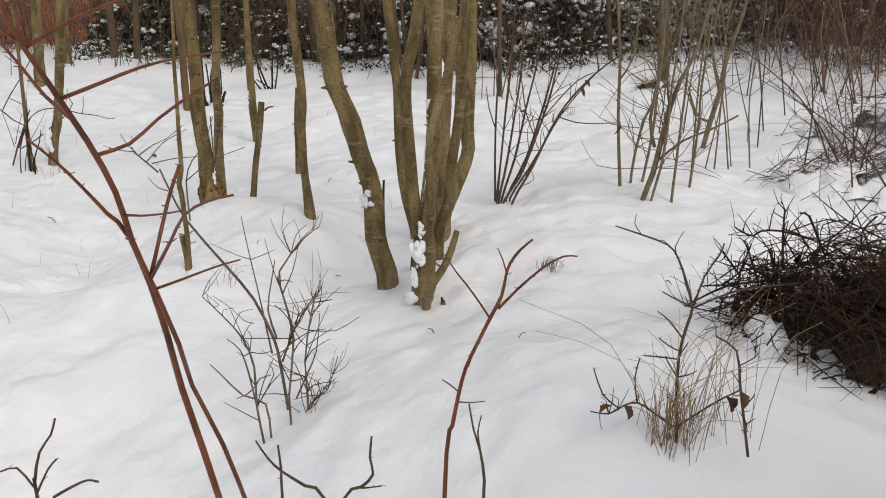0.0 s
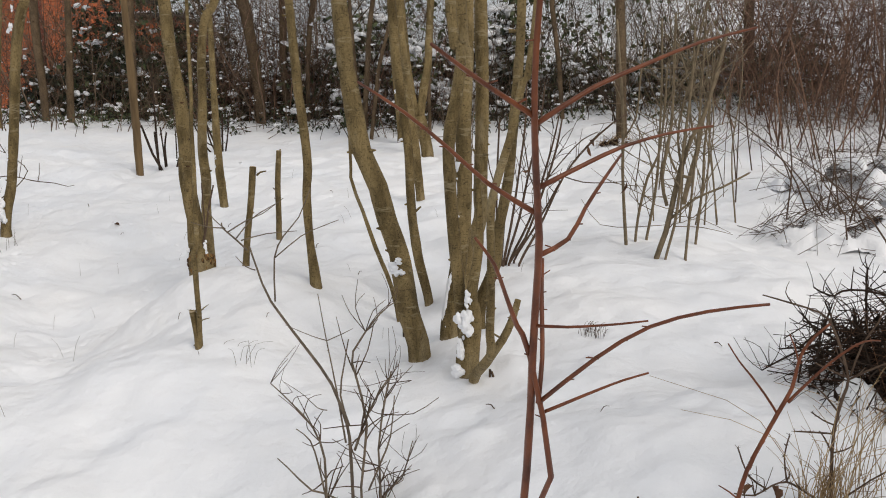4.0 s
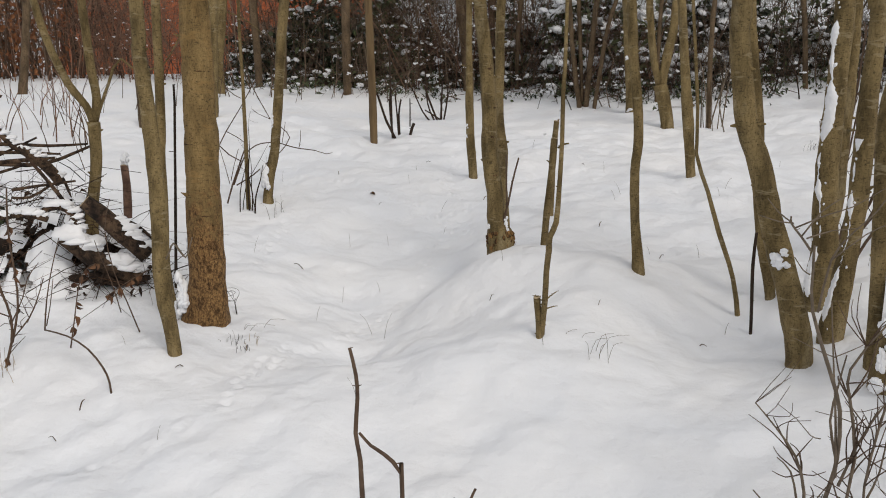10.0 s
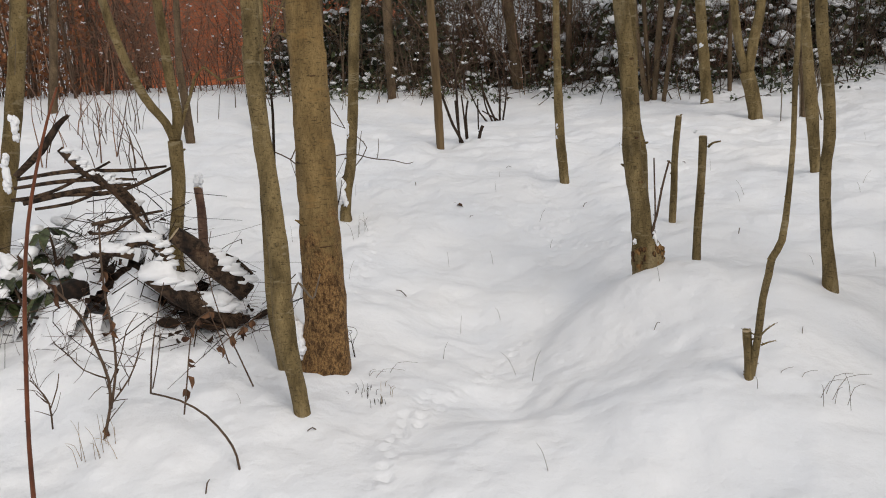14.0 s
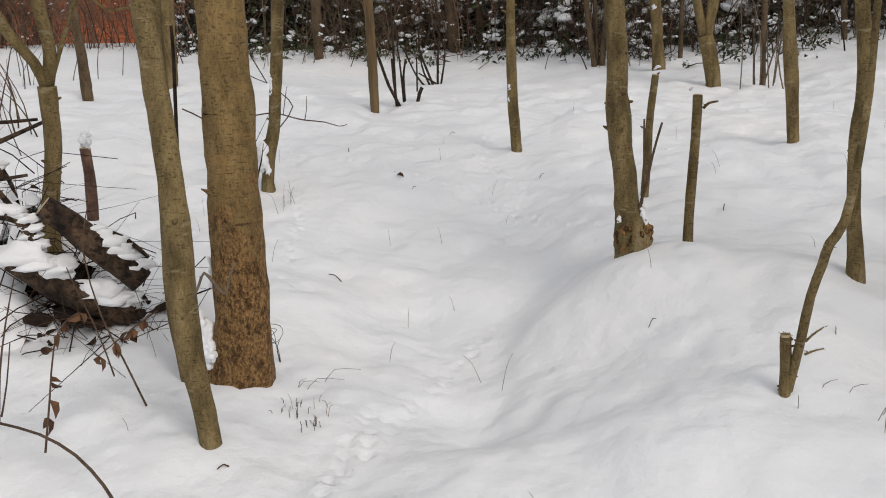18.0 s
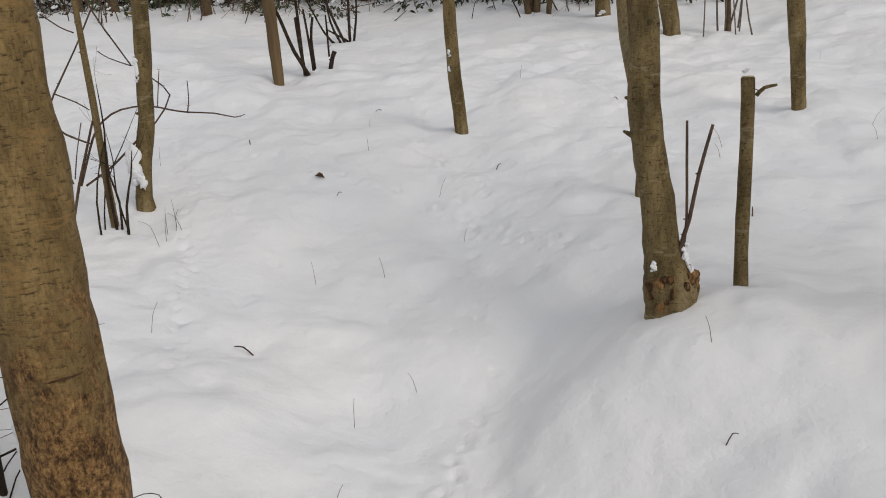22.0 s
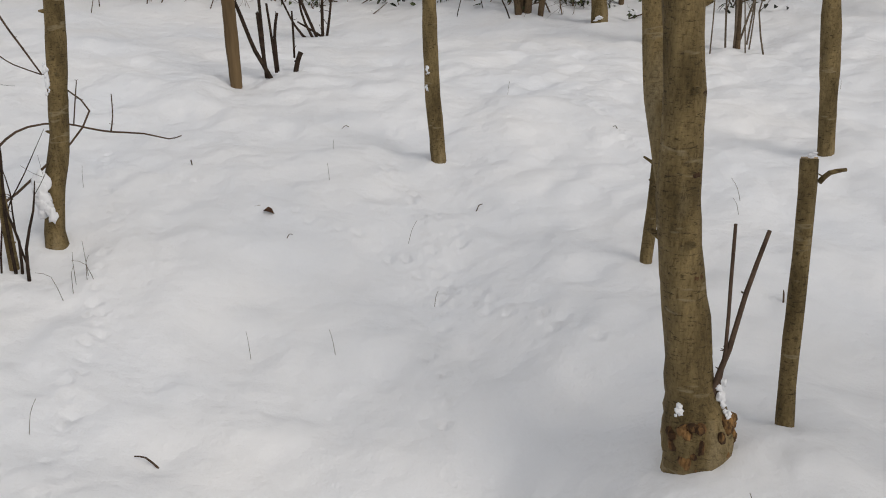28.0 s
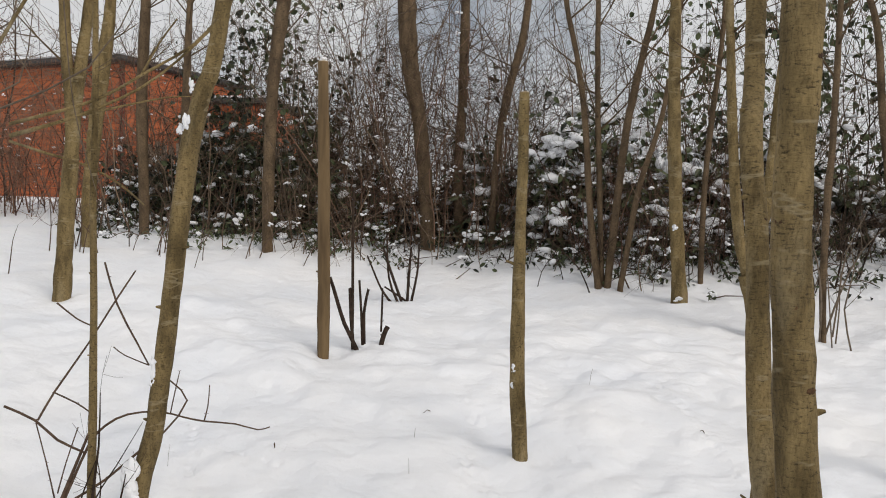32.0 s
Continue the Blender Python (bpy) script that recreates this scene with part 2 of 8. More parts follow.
CABIN_TRIM = plain_material("dark_red_trim", (0.090, 0.020, 0.012), (0.170, 0.042, 0.022), 9, 0.7, 0.3)
ROOF = plain_material("dark_roofing", (0.030, 0.030, 0.032), (0.080, 0.078, 0.075), 20, 0.9, 0.4)
FENCE = plain_material("grey_fence_board", (0.110, 0.085, 0.065), (0.230, 0.185, 0.145), 20, 0.85, 0.4, 0.3)
LOG = bark_material("log_bark", (0.016, 0.010, 0.007), (0.105, 0.066, 0.040), (0.040, 0.018, 0.010), 0.7, 30, 0.9, 1.2, 0.08)

# ---- builders ----
ORIGIN = {}


def thing(name, at, label, category, group="", kind=""):
    ob = new(name)
    ob.empty_display_size = 0.1
    ob.location = at
    ORIGIN[ob] = Vector(at)
    return tagged(ob, label, category, group, kind)


def part(name, bm, mat, parent, label=""):
    """Links a bmesh, drawn in world coordinates, as one mesh under a thing or a part."""
    me = bpy.data.meshes.new(name)
    if parent is not None:
        bmesh.ops.translate(bm, verts=bm.verts, vec=-ORIGIN[parent])
    bm.to_mesh(me)
    bm.free()
    me.materials.append(mat)
    ob = new(name, me)
    if parent is not None:
        ob.parent = parent
        ORIGIN[ob] = ORIGIN[parent]
    else:
        ORIGIN[ob] = Vector((0, 0, 0))
    if label:
        ob["label"] = label
    return ob


def raw(name, verts, faces, mat, parent, label="", smooth=True):
    """Links plain vertex and face lists, in world coordinates, as one mesh."""
    me = bpy.data.meshes.new(name)
    v = np.asarray(verts, dtype=float).reshape(-1, 3)
    if parent is not None:
        v = v - np.array(ORIGIN[parent])
    me.from_pydata(v.tolist(), [], faces)
    if smooth:
        me.polygons.foreach_set("use_smooth", [True] * len(me.polygons))
    me.materials.append(mat)
    ob = new(name, me)
    if parent is not None:
        ob.parent = parent
        ORIGIN[ob] = ORIGIN[parent]
    else:
        ORIGIN[ob] = Vector((0, 0, 0))
    if label:
        ob["label"] = label
    return ob


def spline(rows, step):
    """Points along a smooth line through rows of x, y, z, r."""
    p = np.asarray(rows, dtype=float)
    p = np.vstack([2 * p[0] - p[1], p, 2 * p[-1] - p[-2]])
    out = []
    for i in range(1, len(p) - 2):
        n = max(2, int(np.linalg.norm(p[i + 1, :3] - p[i, :3]) / step))
        for k in range(n):
            t = k / n
            out.append(0.5 * (2 * p[i] + (p[i + 1] - p[i - 1]) * t + (2 * p[i - 1] - 5 * p[i] + 4 * p[i + 1] - p[i + 2]) * t * t
                              + (3 * p[i] - p[i - 1] - 3 * p[i + 1] + p[i + 2]) * t ** 3))
    out.append(p[-2])
    out = np.array(out)
    out[:, 3] = np.maximum(out[:, 3], 0.0006)
    return out


class Pile:
    """Collects tubes, leaves and lumps as plain lists for one mesh."""

    def __init__(self):
        self.v, self.f, self.n = [], [], 0

    def add(self, verts, faces):
        self.v.append(np.asarray(verts, dtype=float))
        self.f += [tuple(i + self.n for i in f) for f in faces]
        self.n += len(verts)

    def tube(self, rows, sides=6, step=0.08, lump=0.0, rng=None, smooth=True):
        p = spline(rows, step) if smooth else np.asarray(rows, dtype=float)
        d = np.gradient(p[:, :3], axis=0)
        d /= np.linalg.norm(d, axis=1)[:, None] + 1e-9
        a = np.cross(d, (0.31, 0.95, 0.05))
        a /= np.linalg.norm(a, axis=1)[:, None] + 1e-9
        b = np.cross(d, a)
        ang = np.arange(sides) * 2 * math.pi / sides
        r = p[:, 3][:, None] * np.ones(sides)
        if lump and rng is not None:
            wob = rng.normal(0, 1, r.shape)
            wob = (wob + np.roll(wob, 1, 1) + np.roll(wob, 1, 0) + np.roll(wob, -1, 0)) / 2
            r = r * (1 + lump * wob)
        v = p[:, None, :3] + r[:, :, None] * (np.cos(ang)[None, :, None] * a[:, None] + np.sin(ang)[None, :, None] * b[:, None])
        f = []
        m = len(p)
        for i in range(m - 1):
            for k in range(sides):
                q = (k + 1) % sides
                f.append((i * sides + k, i * sides + q, (i + 1) * sides + q, (i + 1) * sides + k))
        f.append(tuple(range(sides))[::-1])
        f.append(tuple((m - 1) * sides + k for k in range(sides)))
        self.add(v.reshape(-1, 3), f)

    def leaf(self, at, way, up, length, width, fold=0.25):
        way, up = np.asarray(way, float), np.asarray(up, float)
        way = way / (np.linalg.norm(way) + 1e-9)
        side = np.cross(way, up)
        side /= np.linalg.norm(side) + 1e-9
        nrm = np.cross(side, way)
        at = np.asarray(at, float)
        mid1, mid2, tip = at + way * length * 0.35, at + way * length * 0.7 - nrm * length * 0.05, at + way * length - nrm * length * 0.15
        w = side * width / 2
        lift = nrm * width * fold
        self.add([at, mid1 + w + lift, mid1, mid1 - w + lift, mid2 + w * 0.8 + lift * 0.8, mid2, mid2 - w * 0.8 + lift * 0.8, tip],
                 [(0, 2, 1), (0, 3, 2), (1, 2, 5, 4), (2, 3, 6, 5), (4, 5, 7), (5, 6, 7)])

    def lump(self, at, size, rng, flat=0.6):
        """A soft snow lump: a rounded, uneven blob."""
        k, j = 8, 5
        at = np.asarray(at, float)
        ph = rng.uniform(0, 6.3, 4)
        ca, sa, cb, sb = math.cos(ph[2] * 0.16 - 0.5), math.sin(ph[2] * 0.16 - 0.5), math.cos(ph[3] * 0.16 - 0.5), math.sin(ph[3] * 0.16 - 0.5)
        turn = np.array([[ca, 0, sa], [0, 1, 0], [-sa, 0, ca]]) @ np.array([[1, 0, 0], [0, cb, -sb], [0, sb, cb]])
        v = []
        for i in range(j + 1):
            th = math.pi * i / j
            for q in range(k):
                a = 2 * math.pi * q / k
                w = 1 + 0.16 * math.sin(2 * a + ph[0]) * math.sin(th) + 0.12 * math.sin(3 * a + ph[1] + 2 * th)
                v.append(at + turn @ np.array([size[0] * math.sin(th) * math.cos(a) * w, size[1] * math.sin(th) * math.sin(a) * w, size[2] * flat * math.cos(th)]))
        f = []
        for i in range(j):
            for q in range(k):
                s = (q + 1) % k
                f.append((i * k + q, (i + 1) * k + q, (i + 1) * k + s, i * k + s))
        self.add(v, f)

    def blob(self, at, size, rng):
        """A fluffy, uneven mass of snow."""
        k, j = 18, 12
        th = np.pi * np.arange(j + 1)[:, None] / j
        a = 2 * np.pi * np.arange(k)[None] / k
        d = np.stack([np.sin(th) * np.cos(a), np.sin(th) * np.sin(a), np.cos(th) + 0 * a], -1)
        r = np.ones((j + 1, k))
        for f, w in ((2.0, 0.14), (4.0, 0.09), (9.0, 0.05)):
            for _ in range(3):
                q = rng.normal(0, 1, 3)
                r = r + w * np.sin(f * (d @ q) + rng.uniform(0, 6.3))
        v = np.asarray(at, float) + d * r[..., None] * np.asarray(size, float)
        f = [(i * k + q, (i + 1) * k + q, (i + 1) * k + (q + 1) % k, i * k + (q + 1) % k) for i in range(j) for q in range(k)]
        self.add(v.reshape(-1, 3), f)

    def make(self, name, mat, parent, label="", smooth=True):
        if not self.v:
            return None
        return raw(name, np.vstack(self.v), self.f, mat, parent, label, smooth)


# ---- ground ----
SLOPE = (0.2146, -0.0014, 0.1864, 0.0109, 0.0046, 0.0025)
MOUNDS = [
    (-1.25, 4.1, 0.138, 0.5),
    (-0.3, 3.95, 0.116, 0.5),
    (-1.45, 5.17, 0.182, 0.4),
    (-0.75, 4.75, 0.231, 0.5),
    (-3.25, 6.6, -0.053, 0.8),
    (1.1, 4.6, 0.299, 0.9),
    (-2.75, 4.35, 0.039, 0.5),
    (-2.8, 8.7, 0, 0.6),
    (-1.8, 7.45, 0.033, 0.5),
    (-0.2, 6.9, 0.067, 0.6),
    (-2, 5.25, -0.141, 0.5),
    (-2.05, 6.6, -0.127, 0.55),
    (-3.6, 4.9, 0.162, 0.6),
    (-3.1, 3.7, 0.06, 0.6),
    (-1.8, 3.4, 0.149, 0.7),
    (-0.5, 2.6, -0.07, 0.8),
    (0.7, 2.6, 0.574, 0.9),
    (-1.2, 6.3, 0.082, 0.5),
    (0.2, 9.2, -0.073, 0.9),
    (-2.4, 10.6, -0.152, 0.9),
    (-4.8, 9.4, 0.042, 0.9),
    (-0.5, 4.35, -0.188, 0.4),
]
DIPS = [
    (-2.53, 6.8, 0.071, 0.3),
    (-0.35, 4.6, -0.123, 0.3),
    (-0.04, 4.55, 0.128, 0.3),
    (0.86, 3.25, -0.083, 0.3),
    (0.05, 3.46, -0.044, 0.3),
    (-2.45, 4.41, -0.081, 0.3),
    (-2.73, 4.42, 0.036, 0.3),
    (-0.4, 2.6, 0.063, 0.3),
    (0.66, 2.2, 0.062, 0.3),
    (-1.48, 4.52, -0.064, 0.3),
    (-3.38, 6.58, -0.035, 0.3),
    (-1.24, 5.21, -0.066, 0.3),
    (-1.79, 7.45, -0.039, 0.3),
    (-4.75, 9.39, 0.036, 0.3),
    (-0.7, 4.61, 0.066, 0.3),
    (-1.25, 4.12, 0.058, 0.3),
    (-0.56, 4.32, -0.066, 0.3),
    (-0.11, 4.08, 0.024, 0.3),
    (0.95, 3.77, -0.041, 0.3),
    (-3.66, 4.94, -0.022, 0.3),
    (-1.48, 5.1, 0.045, 0.3),
    (-1.08, 3.82, -0.035, 0.3),
    (0.88, 5.36, 0.026, 0.3),
    (-2.87, 8.76, -0.020, 0.3),
]
DIPS.append((-1.47, 5.10, 0.042, 0.2))
TRAILS = [
    [(-1.96, 5.43), (-1.96, 5.69), (-1.94, 6.00), (-1.87, 6.42), (-2.00, 6.65), (-2.17, 6.80), (-2.44, 6.95)],
    [(-1.87, 6.42), (-1.93, 7.15), (-2.03, 7.35), (-1.97, 8.01)],
    [(-1.87, 6.42), (-1.69, 6.16), (-1.48, 5.86)],
    [(-1.76, 6.34), (-1.54, 6.02)],
    [(-2.91, 5.42), (-2.97, 5.83), (-3.03, 6.29), (-3.10, 6.85), (-3.34, 7.69)],
    [(-2.86, 7.27), (-3.12, 7.38)],
    [(-2.03, 7.35), (-1.77, 6.72)],
    [(-0.89, 7.23), (-0.93, 8.32)],
    [(-2.46, 3.95), (-2.42, 4.19), (-2.16, 4.93), (-2.02, 5.24)],
    [(-2.92, 3.21), (-2.68, 3.42), (-2.46, 3.69), (-2.49, 3.99), (-2.42, 4.44)],
]
HOLLOWS = [
    ([(-2.09, 4.13), (-2.11, 4.60), (-2.03, 5.06), (-1.71, 5.55)], 0.015, 0.17),
    ([(-1.87, 3.20), (-1.82, 3.80), (-2.13, 4.76), (-2.40, 5.46)], 0.008, 0.15),
    ([(-1.55, 3.60), (-1.44, 3.93)], 0.013, 0.16),
    ([(-2.62, 6.31), (-2.68, 6.04)], 0.013, 0.16),
    ([(-1.82, 5.55), (-1.66, 5.65)], 0.013, 0.16),
    ([(-1.67, 4.73), (-1.75, 4.66)], 0.011, 0.20),
    ([(-1.50, 3.51), (-1.45, 3.70)], 0.008, 0.15),
]


def soft(v, a, b):
    m, h = (a + b) / 2, (b - a) / 2
    return m + h * np.tanh((v - m) / h)


NOISE = {}


def smooth_noise(x, y, size, seed):
    """Value noise on a lattice of the given cell size."""
    if seed not in NOISE:
        NOISE[seed] = np.random.RandomState(seed).uniform(-1, 1, (64, 64))
    table = NOISE[seed]
    u, v = x / size, y / size
    i, j = np.floor(u).astype(int), np.floor(v).astype(int)
    fu, fv = u - i, v - j
    fu, fv = fu * fu * fu * (fu * (6 * fu - 15) + 10), fv * fv * fv * (fv * (6 * fv - 15) + 10)
    g = lambda a, b: table[a % 64, b % 64]
    return (g(i, j) * (1 - fu) + g(i + 1, j) * fu) * (1 - fv) + (g(i, j + 1) * (1 - fu) + g(i + 1, j + 1) * fu) * fv


def ground(x, y):
    """Height of the snow: a slope that climbs to the hedge, with mounds round the stems and a trodden dip."""
    x, y = np.asarray(x, dtype=float), np.asarray(y, dtype=float)
    u, v = soft(x + 1.5, -6, 5), soft(y - 6, -8, 6)
    z = sum(c * q for c, q in zip(SLOPE, (1 + 0 * u, u, v, u * u, u * v, v * v)))
    for a, b, h, s in MOUNDS + DIPS:
        z = z + h * np.exp(-((x - a) ** 2 + (y - b) ** 2) / (2 * s * s))
    near = np.exp(-(np.maximum(0, np.abs(x + 1.5) - 9) / 6) ** 2 - (np.maximum(0, np.abs(y - 6) - 9) / 6) ** 2)
    z = z + near * (0.028 * smooth_noise(x, y, 0.66, 3) + 0.026 * smooth_noise(x, y, 0.31, 4) + 0.015 * smooth_noise(x, y, 0.14, 5))
    return z


def stretch(lo, hi, step, far):
    """Even steps from lo to hi, then ever wider ones out to far on both sides."""
    core = np.arange(lo, hi + step / 2, step)
    out, d, g = [], step, core[-1]
    while g < far:
        d *= 1.16
        g += d
        out.append(g)
    out = np.array(out)
    return np.concatenate([(lo + hi - out)[::-1], core, out])


def trail(a, b, n, rng, wide=0.016):
    """Small paw dents along a line from a to b: x, y, depth, size."""
    t = np.linspace(0, 1, n)
    return [(a[0] + (b[0] - a[0]) * s + rng.normal(0, wide), a[1] + (b[1] - a[1]) * s + rng.normal(0, wide), rng.uniform(0.010, 0.019), rng.uniform(0.014, 0.022)) for s in t]


def build_ground():
    xs, ys = stretch(-4.6, 1.9, 0.017, 700), stretch(1.0, 9.2, 0.017, 700)
    X, Y = np.meshgrid(xs, ys, indexing="ij")
    Z = ground(X, Y)
    Z = Z + 0.0105 * smooth_noise(X, Y, 0.10, 8) * (0.4 + 0.6 * np.abs(smooth_noise(X, Y, 0.9, 9))) + 0.0022 * smooth_noise(X, Y, 0.045, 6)
    rng = np.random.RandomState(7)
    dents = []
    for points in TRAILS:
        for a, b in zip(points, points[1:]):
            dents += trail(a, b, max(2, round(math.dist(a, b) / 0.06)), rng)
    for points, h, s in HOLLOWS:
        for (ax, ay), (bx, by) in zip(points, points[1:]):
            n = max(2, int(math.hypot(bx - ax, by - ay) / 0.09))
            dents += [(ax + (bx - ax) * k / n, ay + (by - ay) * k / n, h, s) for k in range(n)]
    for x, y, h, s in dents:
        i0, i1 = np.searchsorted(xs, (x - 4 * s, x + 4 * s))
        j0, j1 = np.searchsorted(ys, (y - 4 * s, y + 4 * s))
        gx, gy = X[i0:i1, j0:j1], Y[i0:i1, j0:j1]
        d2 = ((gx - x) ** 2 + (gy - y) ** 2) / (s * s)
        Z[i0:i1, j0:j1] += h * (-np.exp(-d2) + (0.45 if s < 0.1 else 0.0) * np.exp(-(np.sqrt(d2) - 1.5) ** 2 * 2))
    nx, ny = X.shape
    idx = np.arange(nx * ny).reshape(nx, ny)
    quads = np.stack([idx[:-1, :-1], idx[1:, :-1], idx[1:, 1:], idx[:-1, 1:]], -1).reshape(-1, 4)
    me = bpy.data.meshes.new("ground")
    me.vertices.add(nx * ny)
    me.vertices.foreach_set("co", np.stack([X, Y, Z], -1).ravel())
    me.loops.add(quads.size)
    me.loops.foreach_set("vertex_index", quads.ravel())
    me.polygons.add(len(quads))
    me.polygons.foreach_set("loop_start", np.arange(0, quads.size, 4))
    me.polygons.foreach_set("use_smooth", np.ones(len(quads), dtype=bool))
    me.update(calc_edges=True)
    me.materials.append(SNOW)
    return tagged(new("ground", me), "undulating ground under fresh white snow with paw tracks", "snow ground", "", "structure")


build_ground()


# ---- trees ----
RNG = np.random.RandomState(11)


STEMS = {}


def line(*rows):
    """A stem's line: rows of x, y, z and radius, from its foot up."""
    return list(rows)


def twiglets(pile, rows, n, rng, reach=0.5, z0=0.0):
    """Side shoots on a stem, pointing outward and up."""
    p = spline(rows, 0.1)
    p = p[p[:, 2] > z0]
    for _ in range(n if len(p) > 3 else 0):
        i = rng.randint(0, len(p))
        a = rng.uniform(0, 6.28)
        L = reach * rng.uniform(0.4, 1.0)
        d = np.array([math.cos(a), math.sin(a), rng.uniform(0.4, 1.3)])
        d /= np.linalg.norm(d)
        r = min(p[i, 3] * 0.5, 0.009)
        b = p[i, :3]
        m = b + d * L * 0.5 + rng.normal(0, 0.03, 3) * L
        e = m + d * L * 0.5 + np.array([0, 0, 0.08 * L])
        pile.tube([(*b, r), (*m, r * 0.65), (*e, r * 0.25)], 5, 0.12)
        for _ in range(2):
            a2 = rng.normal(0, 0.5, 3) + d
            a2 /= np.linalg.norm(a2)
            pile.tube([(*m, r * 0.5), (*(m + a2 * L * 0.3), r * 0.35), (*(m + a2 * L * 0.55 + np.array([0, 0, 0.05 * L])), r * 0.18)], 4, 0.15)


def knots(pile, rows, n, rng, z1=2.6):
    """Short snags and bud scars on a trunk."""
    p = spline(rows, 0.05)
    p = p[(p[:, 2] < z1) & (p[:, 3] > 0.0016) & ((p[:, 2] > p[0, 2] + 0.45) | (p[:, 3] < 0.02))]
    for _ in range(n if len(p) > 4 else 0):
        q = p[rng.randint(1, len(p))]
        a = rng.uniform(0, 6.28)
        o = np.array([math.cos(a), math.sin(a), rng.uniform(-0.1, 0.6)])
        r = q[3]
        L = r * rng.uniform(1.12, 1.5) + (rng.choice([0, 0, 0, 0, 0, 0, 0, 0.02]) if r > 0.006 else rng.uniform(0.0015, 0.006))
        pile.tube([(*(q[:3] + o * r * 0.6), r * 0.30), (*(q[:3] + o * L), min(r * 0.20, 0.005)), (*(q[:3] + o * (L + r * 0.15)), min(r * 0.08, 0.003))], 6, 0.03)


def tree(stems, label, bark=None, sides=12, shoots=6, snags=10, name="tree", category="tree", group="young trees", foot=None, cut=()):
    """A tree of one or more stems; each stem is a smooth tapering line of x, y, z, radius."""
    base = stems[0][0]
    t = thing(name, (base[0], base[1], float(ground(base[0], base[1]))), label, category, group)
    for rows in stems if group in ("young trees", "hedge trees", "wooden posts") else ():
        x, y, z, r = rows[0]
        low = float(ground(x, y))
        if low - 0.06 < z < low + 0.6 and abs(rows[1][2] - z) > 0.1 and rows is stems[0]:
            rows.insert(0, (x, y, low - 0.12, r))
    STEMS[t] = stems
    for k, rows in enumerate(stems):
        pile = Pile()
        pile.tube(rows, sides, 0.045 if rows[0][3] > 0.02 else 0.07, 0.045, RNG)
        knots(pile, rows, snags, RNG)
        trunk = pile.make("trunk" if k == 0 else "stem", bark or BARK, t)
        if rows[-1][2] > 2.6 and shoots:
            tw = Pile()
            twiglets(tw, rows, shoots, RNG, 0.8, 2.2)
            tagged(tw.make("crown", BARK_FAR, t), kind="stuff")
        if k in cut:
            q, s = np.array(rows[-1]), np.array(rows[-2])
            d = (q - s)[:3] / np.linalg.norm((q - s)[:3])
            face = Pile()
            face.tube([(*(q[:3] - d * 0.003), q[3] * 0.93), (*(q[:3] + d * 0.004), q[3] * 0.9)], sides, 1.0, smooth=False)
            face.make("cut_face", CUT_WOOD, t, "pale sawn cut face")
    return t


def snow_on(t, lumps):
    """Snow that clings to a tree: lumps of x, y, z, half width, half height."""
    p = Pile()
    for x, y, z, w, h in lumps:
        p.blob((x, y, z), (w * 0.6, w * 0.55, h * 0.55), RNG)
        for _ in range(int(7 + 4 * min(4, h / w))):
            q = RNG.uniform(0.2, 0.55)
            p.blob((x + RNG.normal(0, w * 0.3), y + RNG.normal(0, w * 0.25), z + np.clip(RNG.normal(0, 0.6), -1, 1) * h), (w * q, w * q, min(h, w * 1.6) * q), RNG)
    tagged(p.make("snow_patch", SNOW, t, "clinging white snow"), kind="stuff")


def snow_strip(t, i, z0, z1, wide):
    """Wind-blown snow plastered in a broken, ragged strip on the weather side of stem i."""
    p = Pile()
    q = spline(STEMS[t][i], 0.009)
    q = q[(q[:, 2] > z0) & (q[:, 2] < z1)]
    gap, n = RNG.uniform(0, 6.3), 9
    v = []
    for x, y, z, r in q:
        k = float(np.clip(0.30 + 0.45 * math.sin(z * 7 + gap) + 0.40 * math.sin(z * 19 + 2 * gap) + 0.22 * math.sin(z * 47 + gap), 0, 1.2))
        half = wide / r * (0.15 + k) * RNG.uniform(0.85, 1.1)
        mid = 3.75 + 0.25 * math.sin(z * 13 + gap) + RNG.normal(0, 0.05)
        for c in range(n):
            u = 2 * c / (n - 1) - 1
            d = r * 0.96 + (0.004 + wide * 0.45 * math.sqrt(1 - u * u) * RNG.uniform(0.75, 1.15)) * min(1.0, k * 2.2) * (abs(u) < 0.99)
            v.append((x + math.cos(mid + u * half) * d, y + math.sin(mid + u * half) * d, z + RNG.normal(0, 0.002)))
    f = [(a * n + c, a * n + c + 1, a * n + n + c + 1, a * n + n + c) for a in range(len(q) - 1) for c in range(n - 1)]
    p.add(v, f)
    for x, y, z, r in q[::9]:
        a = 3.75 + RNG.normal(0, 0.5)
        w = wide * RNG.uniform(0.12, 0.28)
        p.blob((x + math.cos(a) * r, y + math.sin(a) * r, z), (w, w, w * 1.3), RNG)
    tagged(p.make("snow_strip", SNOW, t, "ragged strip of clinging white snow"), kind="stuff")


def snow_along(t, rows, wide):
    """Snow lying along the top of a log."""
    p = Pile()
    for line in rows:
        q = spline(line, 0.03)
        gap = RNG.uniform(0, 6.3)
        for k, (x, y, z, r) in enumerate(q[1:-1]):
            if math.sin(k * 0.55 + gap) > -0.55:
                s = r * wide * RNG.uniform(0.75, 1.0) + 0.012
                p.blob((x + RNG.normal(0, 0.006), y + 0.3 * r, z + r * 0.7), (s * 1.3, s * 0.95, s * 0.55), RNG)
    tagged(p.make("snow_cover", SNOW, t, "soft white snow along the top"), kind="stuff")


